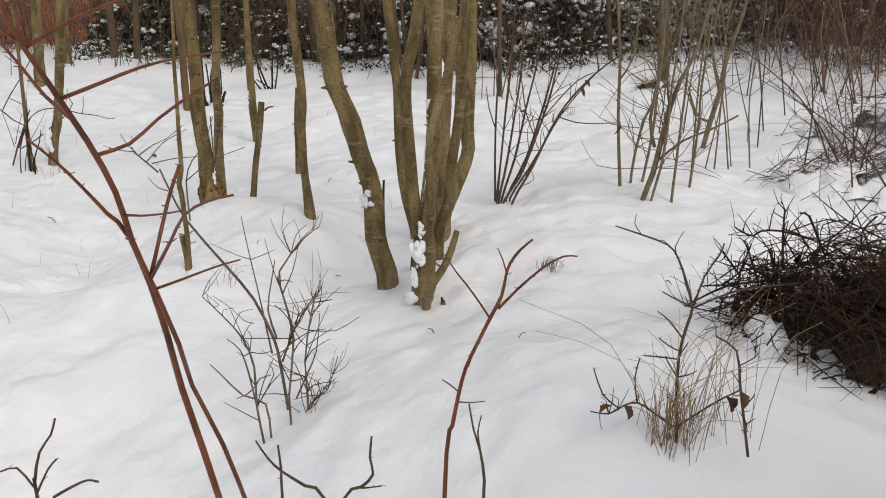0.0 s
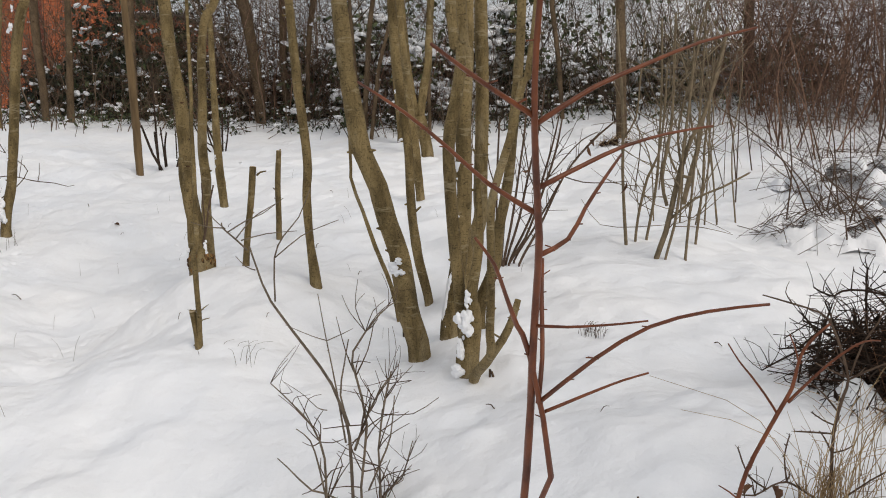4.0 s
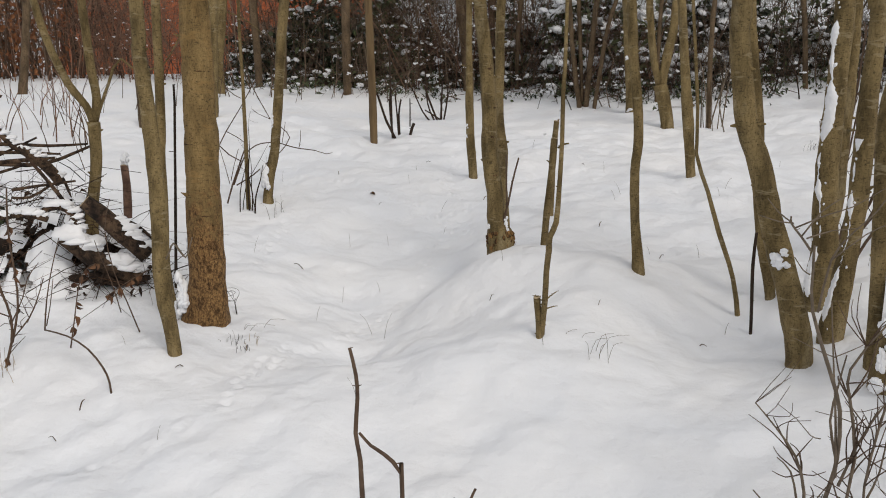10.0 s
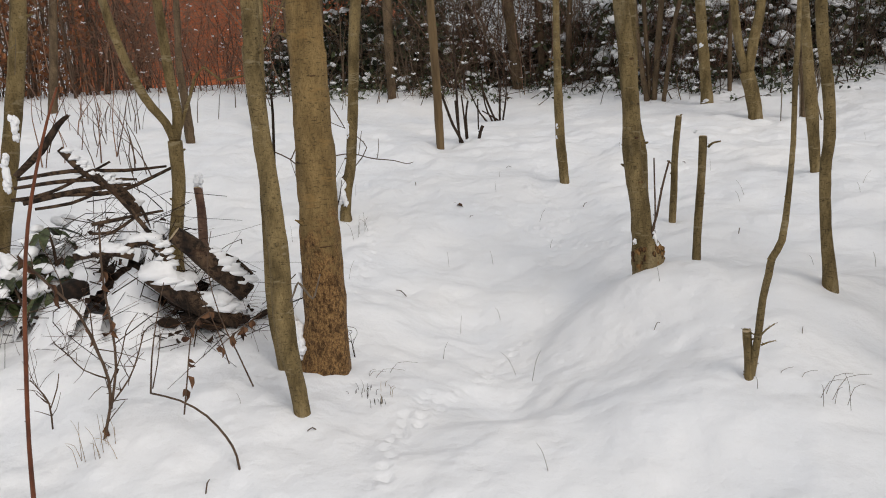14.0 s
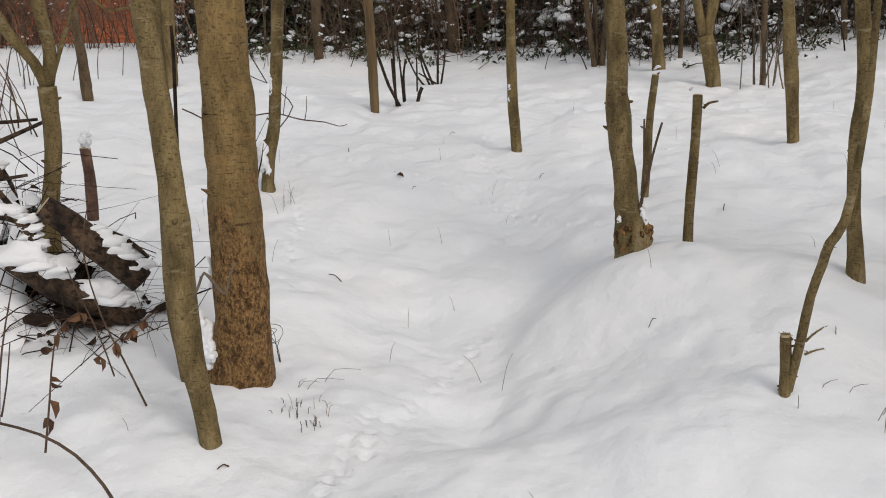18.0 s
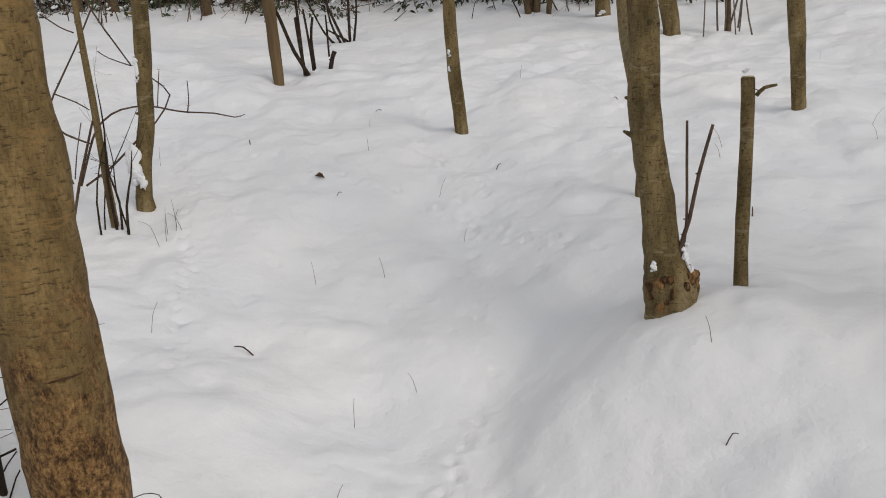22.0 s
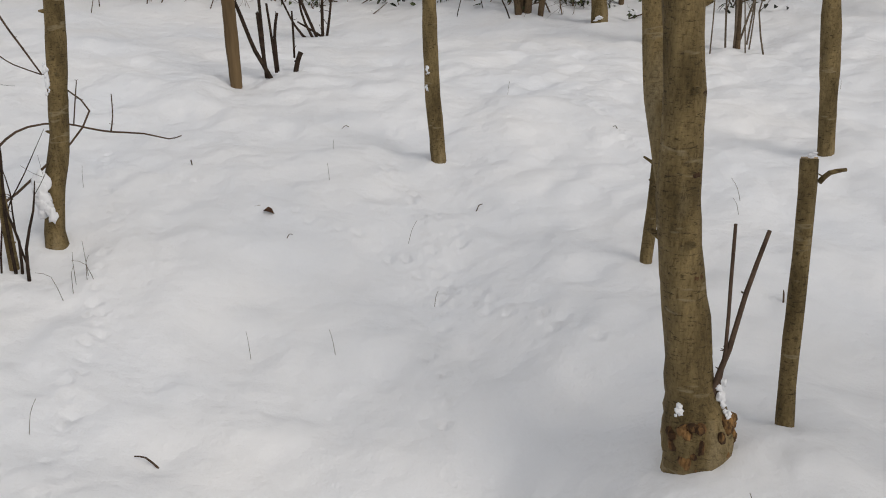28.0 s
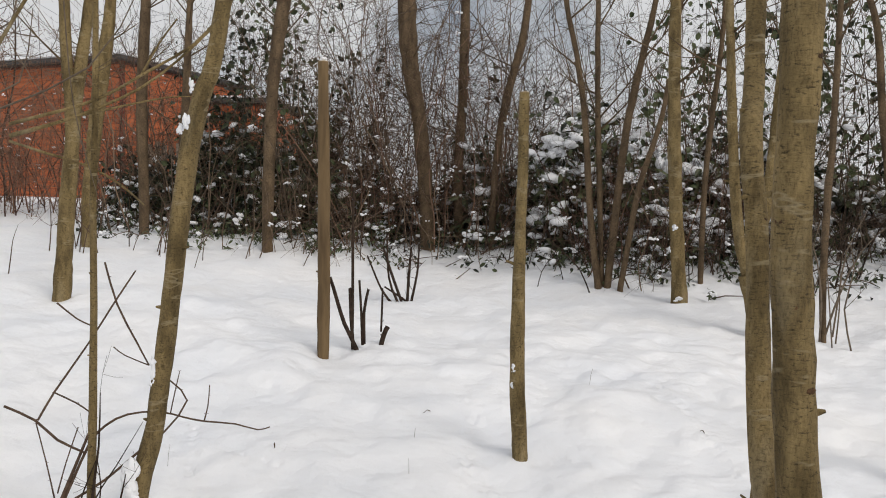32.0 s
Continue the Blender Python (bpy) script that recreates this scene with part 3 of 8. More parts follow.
def scars(t, rows, n, reach=(0.22, 0.5), tall=0.16):
    """Dark, torn level scars where side shoots were lost, each one ragged ridge and a part."""
    q = spline(rows, 0.05)
    q = q[(q[:, 2] > q[0, 2] + 0.5) & (q[:, 2] < 3.0)]
    for k in range(n):
        x, y, z, r = q[int(len(q) * (k + 0.5) / n)]
        a, wide, m, w = -1.57 + RNG.uniform(-1.1, 1.1), RNG.uniform(*reach), 13, 6
        p, v = Pile(), []
        for c in range(m):
            u = 2 * c / (m - 1) - 1
            h = tall * r * math.sqrt(max(0.0, 1 - u * u)) * RNG.uniform(0.6, 1.3)
            rise = RNG.normal(0, 0.12) * tall * r
            for d in range(w):
                f = 2 * d / (w - 1) - 1
                out = r * (0.93 if abs(f) == 1 or abs(u) == 1 else RNG.uniform(1.0, 1.035))
                v.append((x + math.cos(a + u * wide) * out, y + math.sin(a + u * wide) * out, z + rise + f * h))
        p.add(v, [(c * w + d, c * w + w + d, c * w + w + d + 1, c * w + d + 1) for c in range(m - 1) for d in range(w - 1)])
        p.make("bark_scar", SCAR, t, "dark torn bark scar")


def burl(t, rows):
    """The swollen, torn bark knob at a trunk's foot."""
    x, y, z, r = rows[3]
    p = Pile()
    for _ in range(40):
        a, up = RNG.uniform(-2.9, 0.8), RNG.uniform(-0.06, 0.05)
        q = r * (0.93 - 30 * up * up)
        p.lump((x + math.cos(a) * q, y + math.sin(a) * q, z + up), (r * RNG.uniform(0.10, 0.2), r * RNG.uniform(0.10, 0.2), r * RNG.uniform(0.12, 0.3)), RNG, 1.0)
    p.make("burl", BARK_FOOT, t, "swollen brown knob of torn bark")


def wisps(t, lines, n, reach, mat):
    """The finest twigs of a shrub."""
    pile = Pile()
    for k in range(n):
        p = spline(lines[k % len(lines)], 0.05)
        i = RNG.randint(len(p) // 5, len(p))
        L = reach * RNG.uniform(0.4, 1.1)
        d = RNG.normal(0, 0.6, 3) + np.array([0, 0, 0.9])
        d /= np.linalg.norm(d)
        b = p[i, :3]
        m = b + d * L * 0.5 + RNG.normal(0, 0.12, 3) * L
        e = m + (d + RNG.normal(0, 0.35, 3)) * L * 0.5
        r = max(0.0011, min(p[i, 3] * 0.6, 0.0025))
        pile.tube([(*b, r), (*m, r * 0.8), (*e, r * 0.5)], 4, 0.08)
    tagged(pile.make("twig_mass", mat, t), kind="stuff")


def dead_leaves(t, lines, n, size):
    """Shrivelled leaves that hang from canes, each a part."""
    for k in range(n):
        p = spline(lines[k % len(lines)], 0.04)
        q = p[RNG.randint(len(p) // 4, len(p))]
        pile = Pile()
        d = RNG.normal(0, 0.5, 3) + np.array([0, 0, -1.0])
        pile.leaf(q[:3], d, RNG.normal(0, 1, 3), size * RNG.uniform(0.6, 1.2), size * RNG.uniform(0.25, 0.5), 0.7)
        pile.make("leaf", DEAD_LEAF, t)


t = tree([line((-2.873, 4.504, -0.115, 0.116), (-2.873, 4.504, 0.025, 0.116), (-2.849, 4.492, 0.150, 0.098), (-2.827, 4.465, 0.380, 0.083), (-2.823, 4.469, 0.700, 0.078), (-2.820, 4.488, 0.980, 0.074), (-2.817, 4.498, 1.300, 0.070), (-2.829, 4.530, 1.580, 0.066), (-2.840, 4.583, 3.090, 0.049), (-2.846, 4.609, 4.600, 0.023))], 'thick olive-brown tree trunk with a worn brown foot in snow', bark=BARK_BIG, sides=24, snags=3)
snow_on(t, [(-2.948, 4.448, 0.248, 0.034, 0.063), (-2.936, 4.420, 0.172, 0.038, 0.038), (-3.000, 4.451, 0.127, 0.024, 0.034), (-2.920, 4.478, 0.427, 0.012, 0.046)])
scars(t, STEMS[t][0], 8, (0.4, 0.8), 0.035)
t = tree([line((-2.836, 4.078, -0.117, 0.029), (-2.836, 4.078, 0.023, 0.029), (-2.856, 4.088, 0.180, 0.032), (-2.882, 4.106, 0.360, 0.036), (-2.898, 4.163, 0.710, 0.035), (-2.932, 4.209, 1.080, 0.033), (-2.914, 4.134, 1.320, 0.030), (-2.891, 4.099, 1.520, 0.028), (-2.829, 3.932, 2.860, 0.021), (-2.797, 3.848, 4.200, 0.010)),
    line((-3.009, 4.448, 0.039, 0.032), (-3.050, 4.483, 0.364, 0.029), (-3.051, 4.519, 0.609, 0.027), (-3.057, 4.556, 0.877, 0.024), (-3.057, 4.603, 1.193, 0.022), (-3.067, 4.741, 2.796, 0.016), (-3.077, 4.880, 4.400, 0.0077))], 'two thin olive stems leaning beside the thick trunk')
t = tree([line((-3.665, 4.940, 0.101, 0.037), (-3.665, 4.940, 0.241, 0.037), (-3.676, 4.969, 0.500, 0.033), (-3.633, 4.990, 0.780, 0.030), (-3.624, 4.990, 1.010, 0.033)),
    line((-3.624, 4.990, 1.000, 0.022), (-3.651, 4.976, 1.096, 0.020), (-3.720, 4.940, 1.216, 0.020), (-3.786, 4.906, 1.428, 0.020), (-3.833, 4.882, 1.663, 0.018), (-3.995, 4.799, 2.731, 0.014), (-4.156, 4.715, 3.800, 0.0063)),
    line((-3.624, 4.990, 1.000, 0.022), (-3.601, 5.002, 1.133, 0.023), (-3.614, 4.995, 1.293, 0.023), (-3.621, 4.991, 1.502, 0.021), (-3.627, 4.988, 1.656, 0.020), (-3.649, 4.977, 2.628, 0.015), (-3.670, 4.966, 3.600, 0.0069)),
    line((-3.614, 4.995, 1.012, 0.009), (-3.542, 5.032, 1.209, 0.0081), (-3.478, 5.065, 1.338, 0.0068), (-3.297, 5.158, 1.292, 0.0041), (-2.879, 5.375, 2.146, 0.0031), (-2.460, 5.591, 3.000, 0.0014))], 'young tree forked into a Y beside the brush pile')
wisps(t, [STEMS[t][i] for i in (1, 2, 3)], 90, 0.5, GREY_TWIG)
t = tree([line((-4.976, 5.519, 0.436, 0.0529), (-4.902, 5.557, 0.761, 0.0491), (-4.832, 5.594, 1.114, 0.0466), (-4.763, 5.629, 1.491, 0.0454), (-4.719, 5.652, 1.801, 0.0428), (-4.575, 5.727, 3.269, 0.0328), (-4.430, 5.802, 4.737, 0.0151))], 'young tree behind the snowy evergreen shrub', snags=4)
snow_on(t, [(-4.237, 4.631, 0.925, 0.026, 0.073), (-4.189, 4.665, 1.126, 0.021, 0.052)])
wisps(t, STEMS[t], 24, 0.5, GREY_TWIG)
t = tree([line((-4.924, 5.351, 0.336, 0.0476), (-4.908, 5.360, 0.723, 0.0476), (-4.888, 5.369, 1.067, 0.0451), (-4.862, 5.383, 1.492, 0.0427), (-4.847, 5.391, 1.787, 0.0415), (-4.799, 5.416, 3.206, 0.0305), (-4.751, 5.440, 4.623, 0.0146))], 'young tree at the edge of the brush pile', snags=4)
t = tree([line((-1.475, 5.152, 0.136, 0.067), (-1.475, 5.152, 0.276, 0.064), (-1.473, 5.157, 0.310, 0.072), (-1.472, 5.162, 0.345, 0.075), (-1.477, 5.165, 0.385, 0.066), (-1.488, 5.167, 0.430, 0.053), (-1.497, 5.171, 0.480, 0.047), (-1.502, 5.185, 0.600, 0.045), (-1.529, 5.196, 0.800, 0.042), (-1.528, 5.208, 1.000, 0.040), (-1.540, 5.221, 1.250, 0.037), (-1.565, 5.202, 1.500, 0.035), (-1.574, 5.175, 1.750, 0.034), (-1.577, 5.161, 2.000, 0.032), (-1.591, 5.112, 3.200, 0.024), (-1.599, 5.087, 4.400, 0.010)),
    line((-1.454, 5.296, 0.216, 0.032), (-1.454, 5.296, 0.356, 0.032), (-1.467, 5.343, 0.600, 0.030), (-1.468, 5.394, 0.800, 0.029), (-1.491, 5.462, 1.000, 0.028), (-1.488, 5.527, 1.250, 0.026), (-1.484, 5.563, 1.500, 0.025), (-1.473, 5.658, 1.750, 0.025), (-1.408, 5.819, 2.000, 0.024), (-1.317, 6.126, 3.200, 0.018), (-1.271, 6.280, 4.400, 0.010))], 'pair of olive trunks with a swollen scarred foot', sides=16)
snow_on(t, [(-1.530, 5.118, 0.425, 0.012, 0.012), (-1.438, 5.135, 0.440, 0.012, 0.032), (-1.428, 5.120, 0.405, 0.010, 0.014)])
scars(t, STEMS[t][0], 14)
scars(t, STEMS[t][1], 7)
burl(t, STEMS[t][0])
t = tree([line((-1.238, 5.228, 0.279, 0.021), (-1.231, 5.253, 0.388, 0.019), (-1.220, 5.276, 0.495, 0.019), (-1.196, 5.323, 0.709, 0.019), (-1.183, 5.359, 0.872, 0.019)),
    line((-1.163, 5.345, 0.823, 0.0061), (-1.140, 5.347, 0.842, 0.0053), (-1.105, 5.344, 0.848, 0.0038))], 'sawn-off thin stump stem with a snowy cut top', shoots=0, snags=2, cut=(0,), name='stump', category='tree stump', group='cut stems')
snow_on(t, [(-1.237, 5.256, 0.905, 0.011, 0.005)])
t = tree([line((-1.192, 6.297, 0.182, 0.021), (-1.192, 6.297, 0.322, 0.021), (-1.183, 6.286, 0.500, 0.020), (-1.178, 6.273, 0.700, 0.019), (-1.156, 6.260, 0.930, 0.018))], 'sawn-off thin stump stem standing in snow', shoots=0, snags=5, cut=(0,), name='stump', category='tree stump', group='cut stems')
t = tree([line((-0.785, 4.760, 0.093, 0.033), (-0.785, 4.760, 0.253, 0.031), (-0.791, 4.763, 0.343, 0.028), (-0.805, 4.770, 0.487, 0.022), (-0.813, 4.777, 0.747, 0.022), (-0.800, 4.776, 0.885, 0.024), (-0.804, 4.779, 1.022, 0.023), (-0.823, 4.787, 1.203, 0.023), (-0.840, 4.796, 1.425, 0.023), (-0.908, 4.828, 2.713, 0.017), (-0.976, 4.860, 4.000, 0.0079))], 'slender slightly crooked olive sapling in snow')
t = tree([line((-1.257, 4.108, -0.016, 0.016), (-1.257, 4.108, 0.144, 0.015), (-1.262, 4.099, 0.237, 0.014), (-1.269, 4.093, 0.306, 0.015)),
    line((-1.249, 4.106, 0.145, 0.012), (-1.249, 4.106, 0.145, 0.012), (-1.236, 4.076, 0.300, 0.012), (-1.231, 4.045, 0.430, 0.011), (-1.222, 4.010, 0.520, 0.012), (-1.219, 3.984, 0.580, 0.012), (-1.196, 3.963, 0.640, 0.011), (-1.185, 3.939, 0.780, 0.0094), (-1.177, 3.928, 0.950, 0.0083), (-1.175, 3.928, 1.130, 0.0081), (-1.165, 3.933, 1.370, 0.0070), (-1.149, 3.940, 2.485, 0.0053), (-1.141, 3.943, 3.600, 0.0024)),
    line((-1.234, 4.050, 0.304, 0.0035), (-1.215, 4.050, 0.324, 0.0026), (-1.189, 4.050, 0.343, 0.0018)),
    line((-1.234, 4.050, 0.269, 0.0035), (-1.212, 4.050, 0.278, 0.0026), (-1.186, 4.050, 0.284, 0.0018)),
    line((-1.252, 4.090, 0.296, 0.0035), (-1.269, 4.090, 0.312, 0.0026), (-1.284, 4.090, 0.314, 0.0018))], 'sawn-off stub with a curved regrowth sapling on a snow mound', cut=(0,))
t = tree([line((-3.292, 6.763, 0.122, 0.053), (-3.292, 6.763, 0.282, 0.049), (-3.294, 6.772, 0.380, 0.038), (-3.277, 6.794, 0.548, 0.036), (-3.239, 6.825, 0.735, 0.035), (-3.210, 6.867, 1.071, 0.035), (-3.162, 6.942, 1.685, 0.037), (-3.119, 6.984, 1.968, 0.036), (-3.064, 7.027, 2.213, 0.033), (-2.944, 7.133, 3.306, 0.025), (-2.823, 7.238, 4.400, 0.011))], 'leaning olive tree with snow at its foot')
snow_on(t, [(-3.300, 6.732, 0.515, 0.045, 0.070), (-3.234, 6.784, 0.935, 0.012, 0.058), (-3.124, 6.802, 1.864, 0.016, 0.025), (-3.149, 6.814, 1.832, 0.014, 0.019), (-3.109, 6.828, 1.997, 0.012, 0.025)])
t = tree([line((-3.381, 6.578, 0.176, 0.016), (-3.381, 6.578, 0.296, 0.016), (-3.377, 6.579, 0.613, 0.015), (-3.373, 6.581, 0.872, 0.014), (-3.369, 6.583, 1.200, 0.012), (-3.370, 6.582, 1.573, 0.011), (-3.364, 6.585, 1.843, 0.011), (-3.360, 6.587, 2.621, 0.0083), (-3.356, 6.588, 3.400, 0.0039)),
    line((-3.604, 6.484, 1.809, 0.0065), (-3.370, 6.583, 1.901, 0.0057), (-3.229, 6.642, 2.000, 0.0049), (-3.065, 6.711, 2.124, 0.0040), (-2.985, 6.744, 2.233, 0.0030)),
    line((-3.604, 6.484, 1.770, 0.0074), (-3.418, 6.562, 1.846, 0.0057), (-3.237, 6.638, 1.951, 0.0049), (-3.118, 6.689, 2.060, 0.0040), (-3.012, 6.733, 2.180, 0.0030)),
    line((-3.605, 6.484, 1.754, 0.0046), (-3.513, 6.523, 1.722, 0.0047), (-3.386, 6.576, 1.681, 0.0038), (-3.287, 6.617, 1.618, 0.0039), (-3.219, 6.646, 1.551, 0.0030)),
    line((-3.418, 6.562, 1.846, 0.0038), (-3.288, 6.617, 1.889, 0.0039), (-3.152, 6.674, 1.929, 0.0030), (-3.064, 6.711, 1.940, 0.0020)),
    line((-3.229, 6.642, 2.000, 0.0039), (-3.170, 6.667, 2.122, 0.0030), (-3.118, 6.688, 2.206, 0.0030))], 'thin brown sapling with long drooping twigs', shoots=4, snags=8)
t = tree([line((-0.262, 3.974, -0.082, 0.054), (-0.262, 3.974, 0.058, 0.054), (-0.268, 3.963, 0.160, 0.051), (-0.311, 3.941, 0.330, 0.049), (-0.341, 4.083, 0.540, 0.046), (-0.391, 4.065, 0.700, 0.044), (-0.422, 4.069, 0.840, 0.043), (-0.484, 4.045, 1.000, 0.042), (-0.507, 4.036, 1.150, 0.040), (-0.533, 4.023, 1.330, 0.037), (-0.546, 3.958, 1.570, 0.034), (-0.612, 3.827, 2.985, 0.025), (-0.645, 3.761, 4.400, 0.012))], 'leaning curved olive trunk with a snow cap on a scar')
snow_on(t, [(-0.362, 3.985, 0.490, 0.030, 0.028), (-0.345, 3.970, 0.525, 0.022, 0.015), (-0.503, 4.05, 1.04, 0.014, 0.011)])
t = tree([line((-0.045, 4.473, 0.168, 0.058), (-0.045, 4.473, 0.308, 0.058), (-0.023, 4.489, 0.450, 0.055), (-0.032, 4.508, 0.750, 0.047), (-0.008, 4.538, 1.100, 0.041), (0.016, 4.578, 1.440, 0.039), (0.023, 4.596, 1.650, 0.038), (0.062, 4.668, 3.025, 0.028), (0.081, 4.705, 4.400, 0.010)),
          line((-0.015, 4.573, 0.348, 0.037), (0.091, 4.751, 0.598, 0.037), (0.095, 4.751, 0.750, 0.036), (0.111, 4.754, 1.100, 0.035), (0.115, 4.756, 1.440, 0.034), (0.115, 4.752, 1.650, 0.033), (0.120, 4.750, 3.025, 0.025), (0.123, 4.748, 4.400, 0.010))],
         'forked olive trunk plastered with snow on one side', sides=14, group='coppice stems')
snow_strip(t, 0, 0.24, 1.9, 0.022)
t = tree([line((-0.114, 4.082, 0.037, 0.051), (-0.114, 4.082, 0.177, 0.051), (-0.081, 4.084, 0.420, 0.040), (-0.047, 4.090, 0.730, 0.036), (-0.038, 4.093, 1.080, 0.034), (-0.020, 4.103, 1.390, 0.032), (-0.044, 4.101, 1.600, 0.031), (-0.052, 4.112, 3.000, 0.023), (-0.056, 4.117, 4.400, 0.010))],
         'tall olive trunk with a snowy edge', sides=14, group='coppice stems')
snow_strip(t, 0, 0.2, 0.95, 0.016)
t = tree([line((-0.080, 3.772, 0.042, 0.023), (-0.080, 3.772, 0.182, 0.023), (-0.089, 3.740, 0.300, 0.024), (-0.106, 3.701, 0.520, 0.024), (-0.121, 3.681, 0.730, 0.025), (-0.131, 3.685, 1.030, 0.024), (-0.096, 3.705, 1.200, 0.023), (-0.072, 3.730, 1.400, 0.022), (-0.105, 3.751, 1.550, 0.022), (-0.123, 3.845, 2.975, 0.017), (-0.132, 3.891, 4.400, 0.010))],
         'slim dark curving stem of the coppice stool', sides=14, group='coppice stems')
t = tree([line((-0.085, 3.655, -0.020, 0.050), (-0.080, 3.653, 0.120, 0.050), (-0.066, 3.655, 0.240, 0.047), (-0.050, 3.657, 0.340, 0.036), (-0.045, 3.655, 0.400, 0.022)),
          line((-0.052, 3.663, 0.328, 0.025), (-0.052, 3.663, 0.378, 0.025), (-0.053, 3.649, 0.450, 0.023), (-0.020, 3.646, 0.650, 0.017), (-0.020, 3.643, 0.900, 0.010)),
          line((-0.016, 3.755, 0.268, 0.026), (-0.016, 3.755, 0.328, 0.026), (-0.003, 3.713, 0.420, 0.024), (0.042, 3.664, 0.550, 0.023), (0.055, 3.622, 0.700, 0.021), (0.088, 3.568, 0.900, 0.020), (0.100, 3.510, 1.100, 0.019), (0.115, 3.473, 1.300, 0.018), (0.122, 3.414, 1.550, 0.016), (0.154, 3.273, 2.875, 0.012), (0.171, 3.202, 4.200, 0.0080))],
         'broken coppice stool with a torn stub and one tall stem', sides=14, group='coppice stems')
snow_on(t, [(-0.085, 3.60, 0.345, 0.040, 0.045), (-0.105, 3.61, 0.22, 0.020, 0.05), (-0.12, 3.60, 0.13, 0.036, 0.028), (-0.075, 3.605, 0.43, 0.016, 0.03)])
t = tree([line((-0.058, 3.588, -0.020, 0.018), (-0.058, 3.588, 0.100, 0.020), (-0.040, 3.470, 0.190, 0.020), (-0.013, 3.347, 0.274, 0.018), (-0.020, 3.310, 0.360, 0.016), (-0.017, 3.301, 0.450, 0.016), (-0.014, 3.286, 0.650, 0.015), (-0.009, 3.280, 0.850, 0.015), (0.053, 3.271, 1.050, 0.014), (0.100, 3.261, 1.250, 0.013), (0.138, 3.254, 1.400, 0.013), (0.250, 3.250, 2.600, 0.010), (0.330, 3.250, 3.800, 0.0050)),
          line((-0.013, 3.347, 0.270, 0.016), (0.030, 3.333, 0.335, 0.015), (0.063, 3.318, 0.415, 0.013), (0.084, 3.313, 0.485, 0.011))],
         'low coppice stem bent at the foot with a broken side shoot', sides=14, group='coppice stems')
t = tree([line((-0.163, 7.026, 0.323, 0.036), (-0.163, 7.026, 0.463, 0.036), (-0.178, 7.025, 0.690, 0.035), (-0.197, 7.023, 0.890, 0.040), (-0.234, 7.027, 1.300, 0.032), (-0.262, 7.028, 1.640, 0.030), (-0.289, 7.029, 1.970, 0.028), (-0.339, 7.031, 3.185, 0.021), (-0.364, 7.032, 4.400, 0.010))], 'slender olive tree on a snow mound')
t = tree([line((-0.023, 9.229, 0.596, 0.067), (-0.023, 9.229, 0.716, 0.067), (-0.046, 9.232, 0.927, 0.062), (-0.101, 9.239, 1.148, 0.067)),
    line((-0.100, 9.239, 1.120, 0.036), (-0.161, 9.247, 1.367, 0.036), (-0.203, 9.252, 1.692, 0.036), (-0.228, 9.255, 2.012, 0.033), (-0.301, 9.265, 3.206, 0.025), (-0.375, 9.274, 4.400, 0.012)),
    line((-0.089, 9.237, 1.120, 0.042), (-0.045, 9.232, 1.419, 0.044), (0.010, 9.225, 1.685, 0.041), (0.030, 9.222, 2.001, 0.038), (0.124, 9.210, 3.201, 0.029), (0.217, 9.198, 4.400, 0.013))], 'forked olive tree before the hedge')
t = tree([line((-0.271, 10.201, 0.750, 0.063), (-0.271, 10.201, 0.870, 0.063), (-0.283, 10.205, 1.077, 0.056), (-0.322, 10.216, 1.660, 0.052), (-0.352, 10.225, 2.324, 0.049), (-0.365, 10.229, 2.978, 0.046), (-0.379, 10.233, 3.689, 0.035), (-0.393, 10.237, 4.400, 0.016))], 'yellowish slim trunk before the evergreen hedge')
snow_on(t, [(-0.329, 10.166, 1.432, 0.035, 0.027), (-0.393, 10.238, 2.627, 0.022, 0.035), (-0.287, 10.153, 0.882, 0.045, 0.022), (-0.328, 10.218, 1.252, 0.036, 0.036)])
t = tree([line((-0.193, 4.665, 0.049, 0.024), (-0.193, 4.665, 0.189, 0.024), (-0.245, 4.658, 0.440, 0.025), (-0.270, 4.686, 0.700, 0.023), (-0.277, 4.717, 1.000, 0.024), (-0.311, 4.751, 1.300, 0.024), (-0.334, 4.765, 1.640, 0.024), (-0.391, 4.813, 2.920, 0.018), (-0.420, 4.837, 4.200, 0.0083))], 'slim curved stem beside the leaning trunk')
t = tree([line((-4.749, 9.392, 0.758, 0.062), (-4.749, 9.392, 0.878, 0.062), (-4.729, 9.401, 1.249, 0.056), (-4.703, 9.413, 1.709, 0.052), (-4.671, 9.427, 2.130, 0.046), (-4.632, 9.445, 2.512, 0.042), (-4.591, 9.463, 2.856, 0.034), (-4.540, 9.486, 3.628, 0.026), (-4.488, 9.509, 4.400, 0.012)),
    line((-4.703, 9.413, 1.594, 0.038), (-4.693, 9.417, 2.090, 0.038), (-4.711, 9.409, 2.466, 0.038), (-4.726, 9.403, 2.838, 0.036), (-4.744, 9.394, 3.519, 0.027), (-4.763, 9.386, 4.200, 0.013))], 'mossy forked trunk before the cabin')
snow_on(t, [(-4.703, 9.413, 1.976, 0.023, 0.054), (-4.680, 9.423, 2.394, 0.019, 0.053)])
t = tree([line((-5.461, 11.500, 1.398, 0.053), (-5.461, 11.500, 1.518, 0.053), (-5.393, 11.500, 2.130, 0.063), (-5.347, 11.500, 2.546, 0.068), (-5.280, 11.500, 3.011, 0.062), (-5.244, 11.500, 3.318, 0.052), (-5.209, 11.500, 3.759, 0.039), (-5.174, 11.500, 4.200, 0.018))], 'snow-flecked trunk before the cabin')
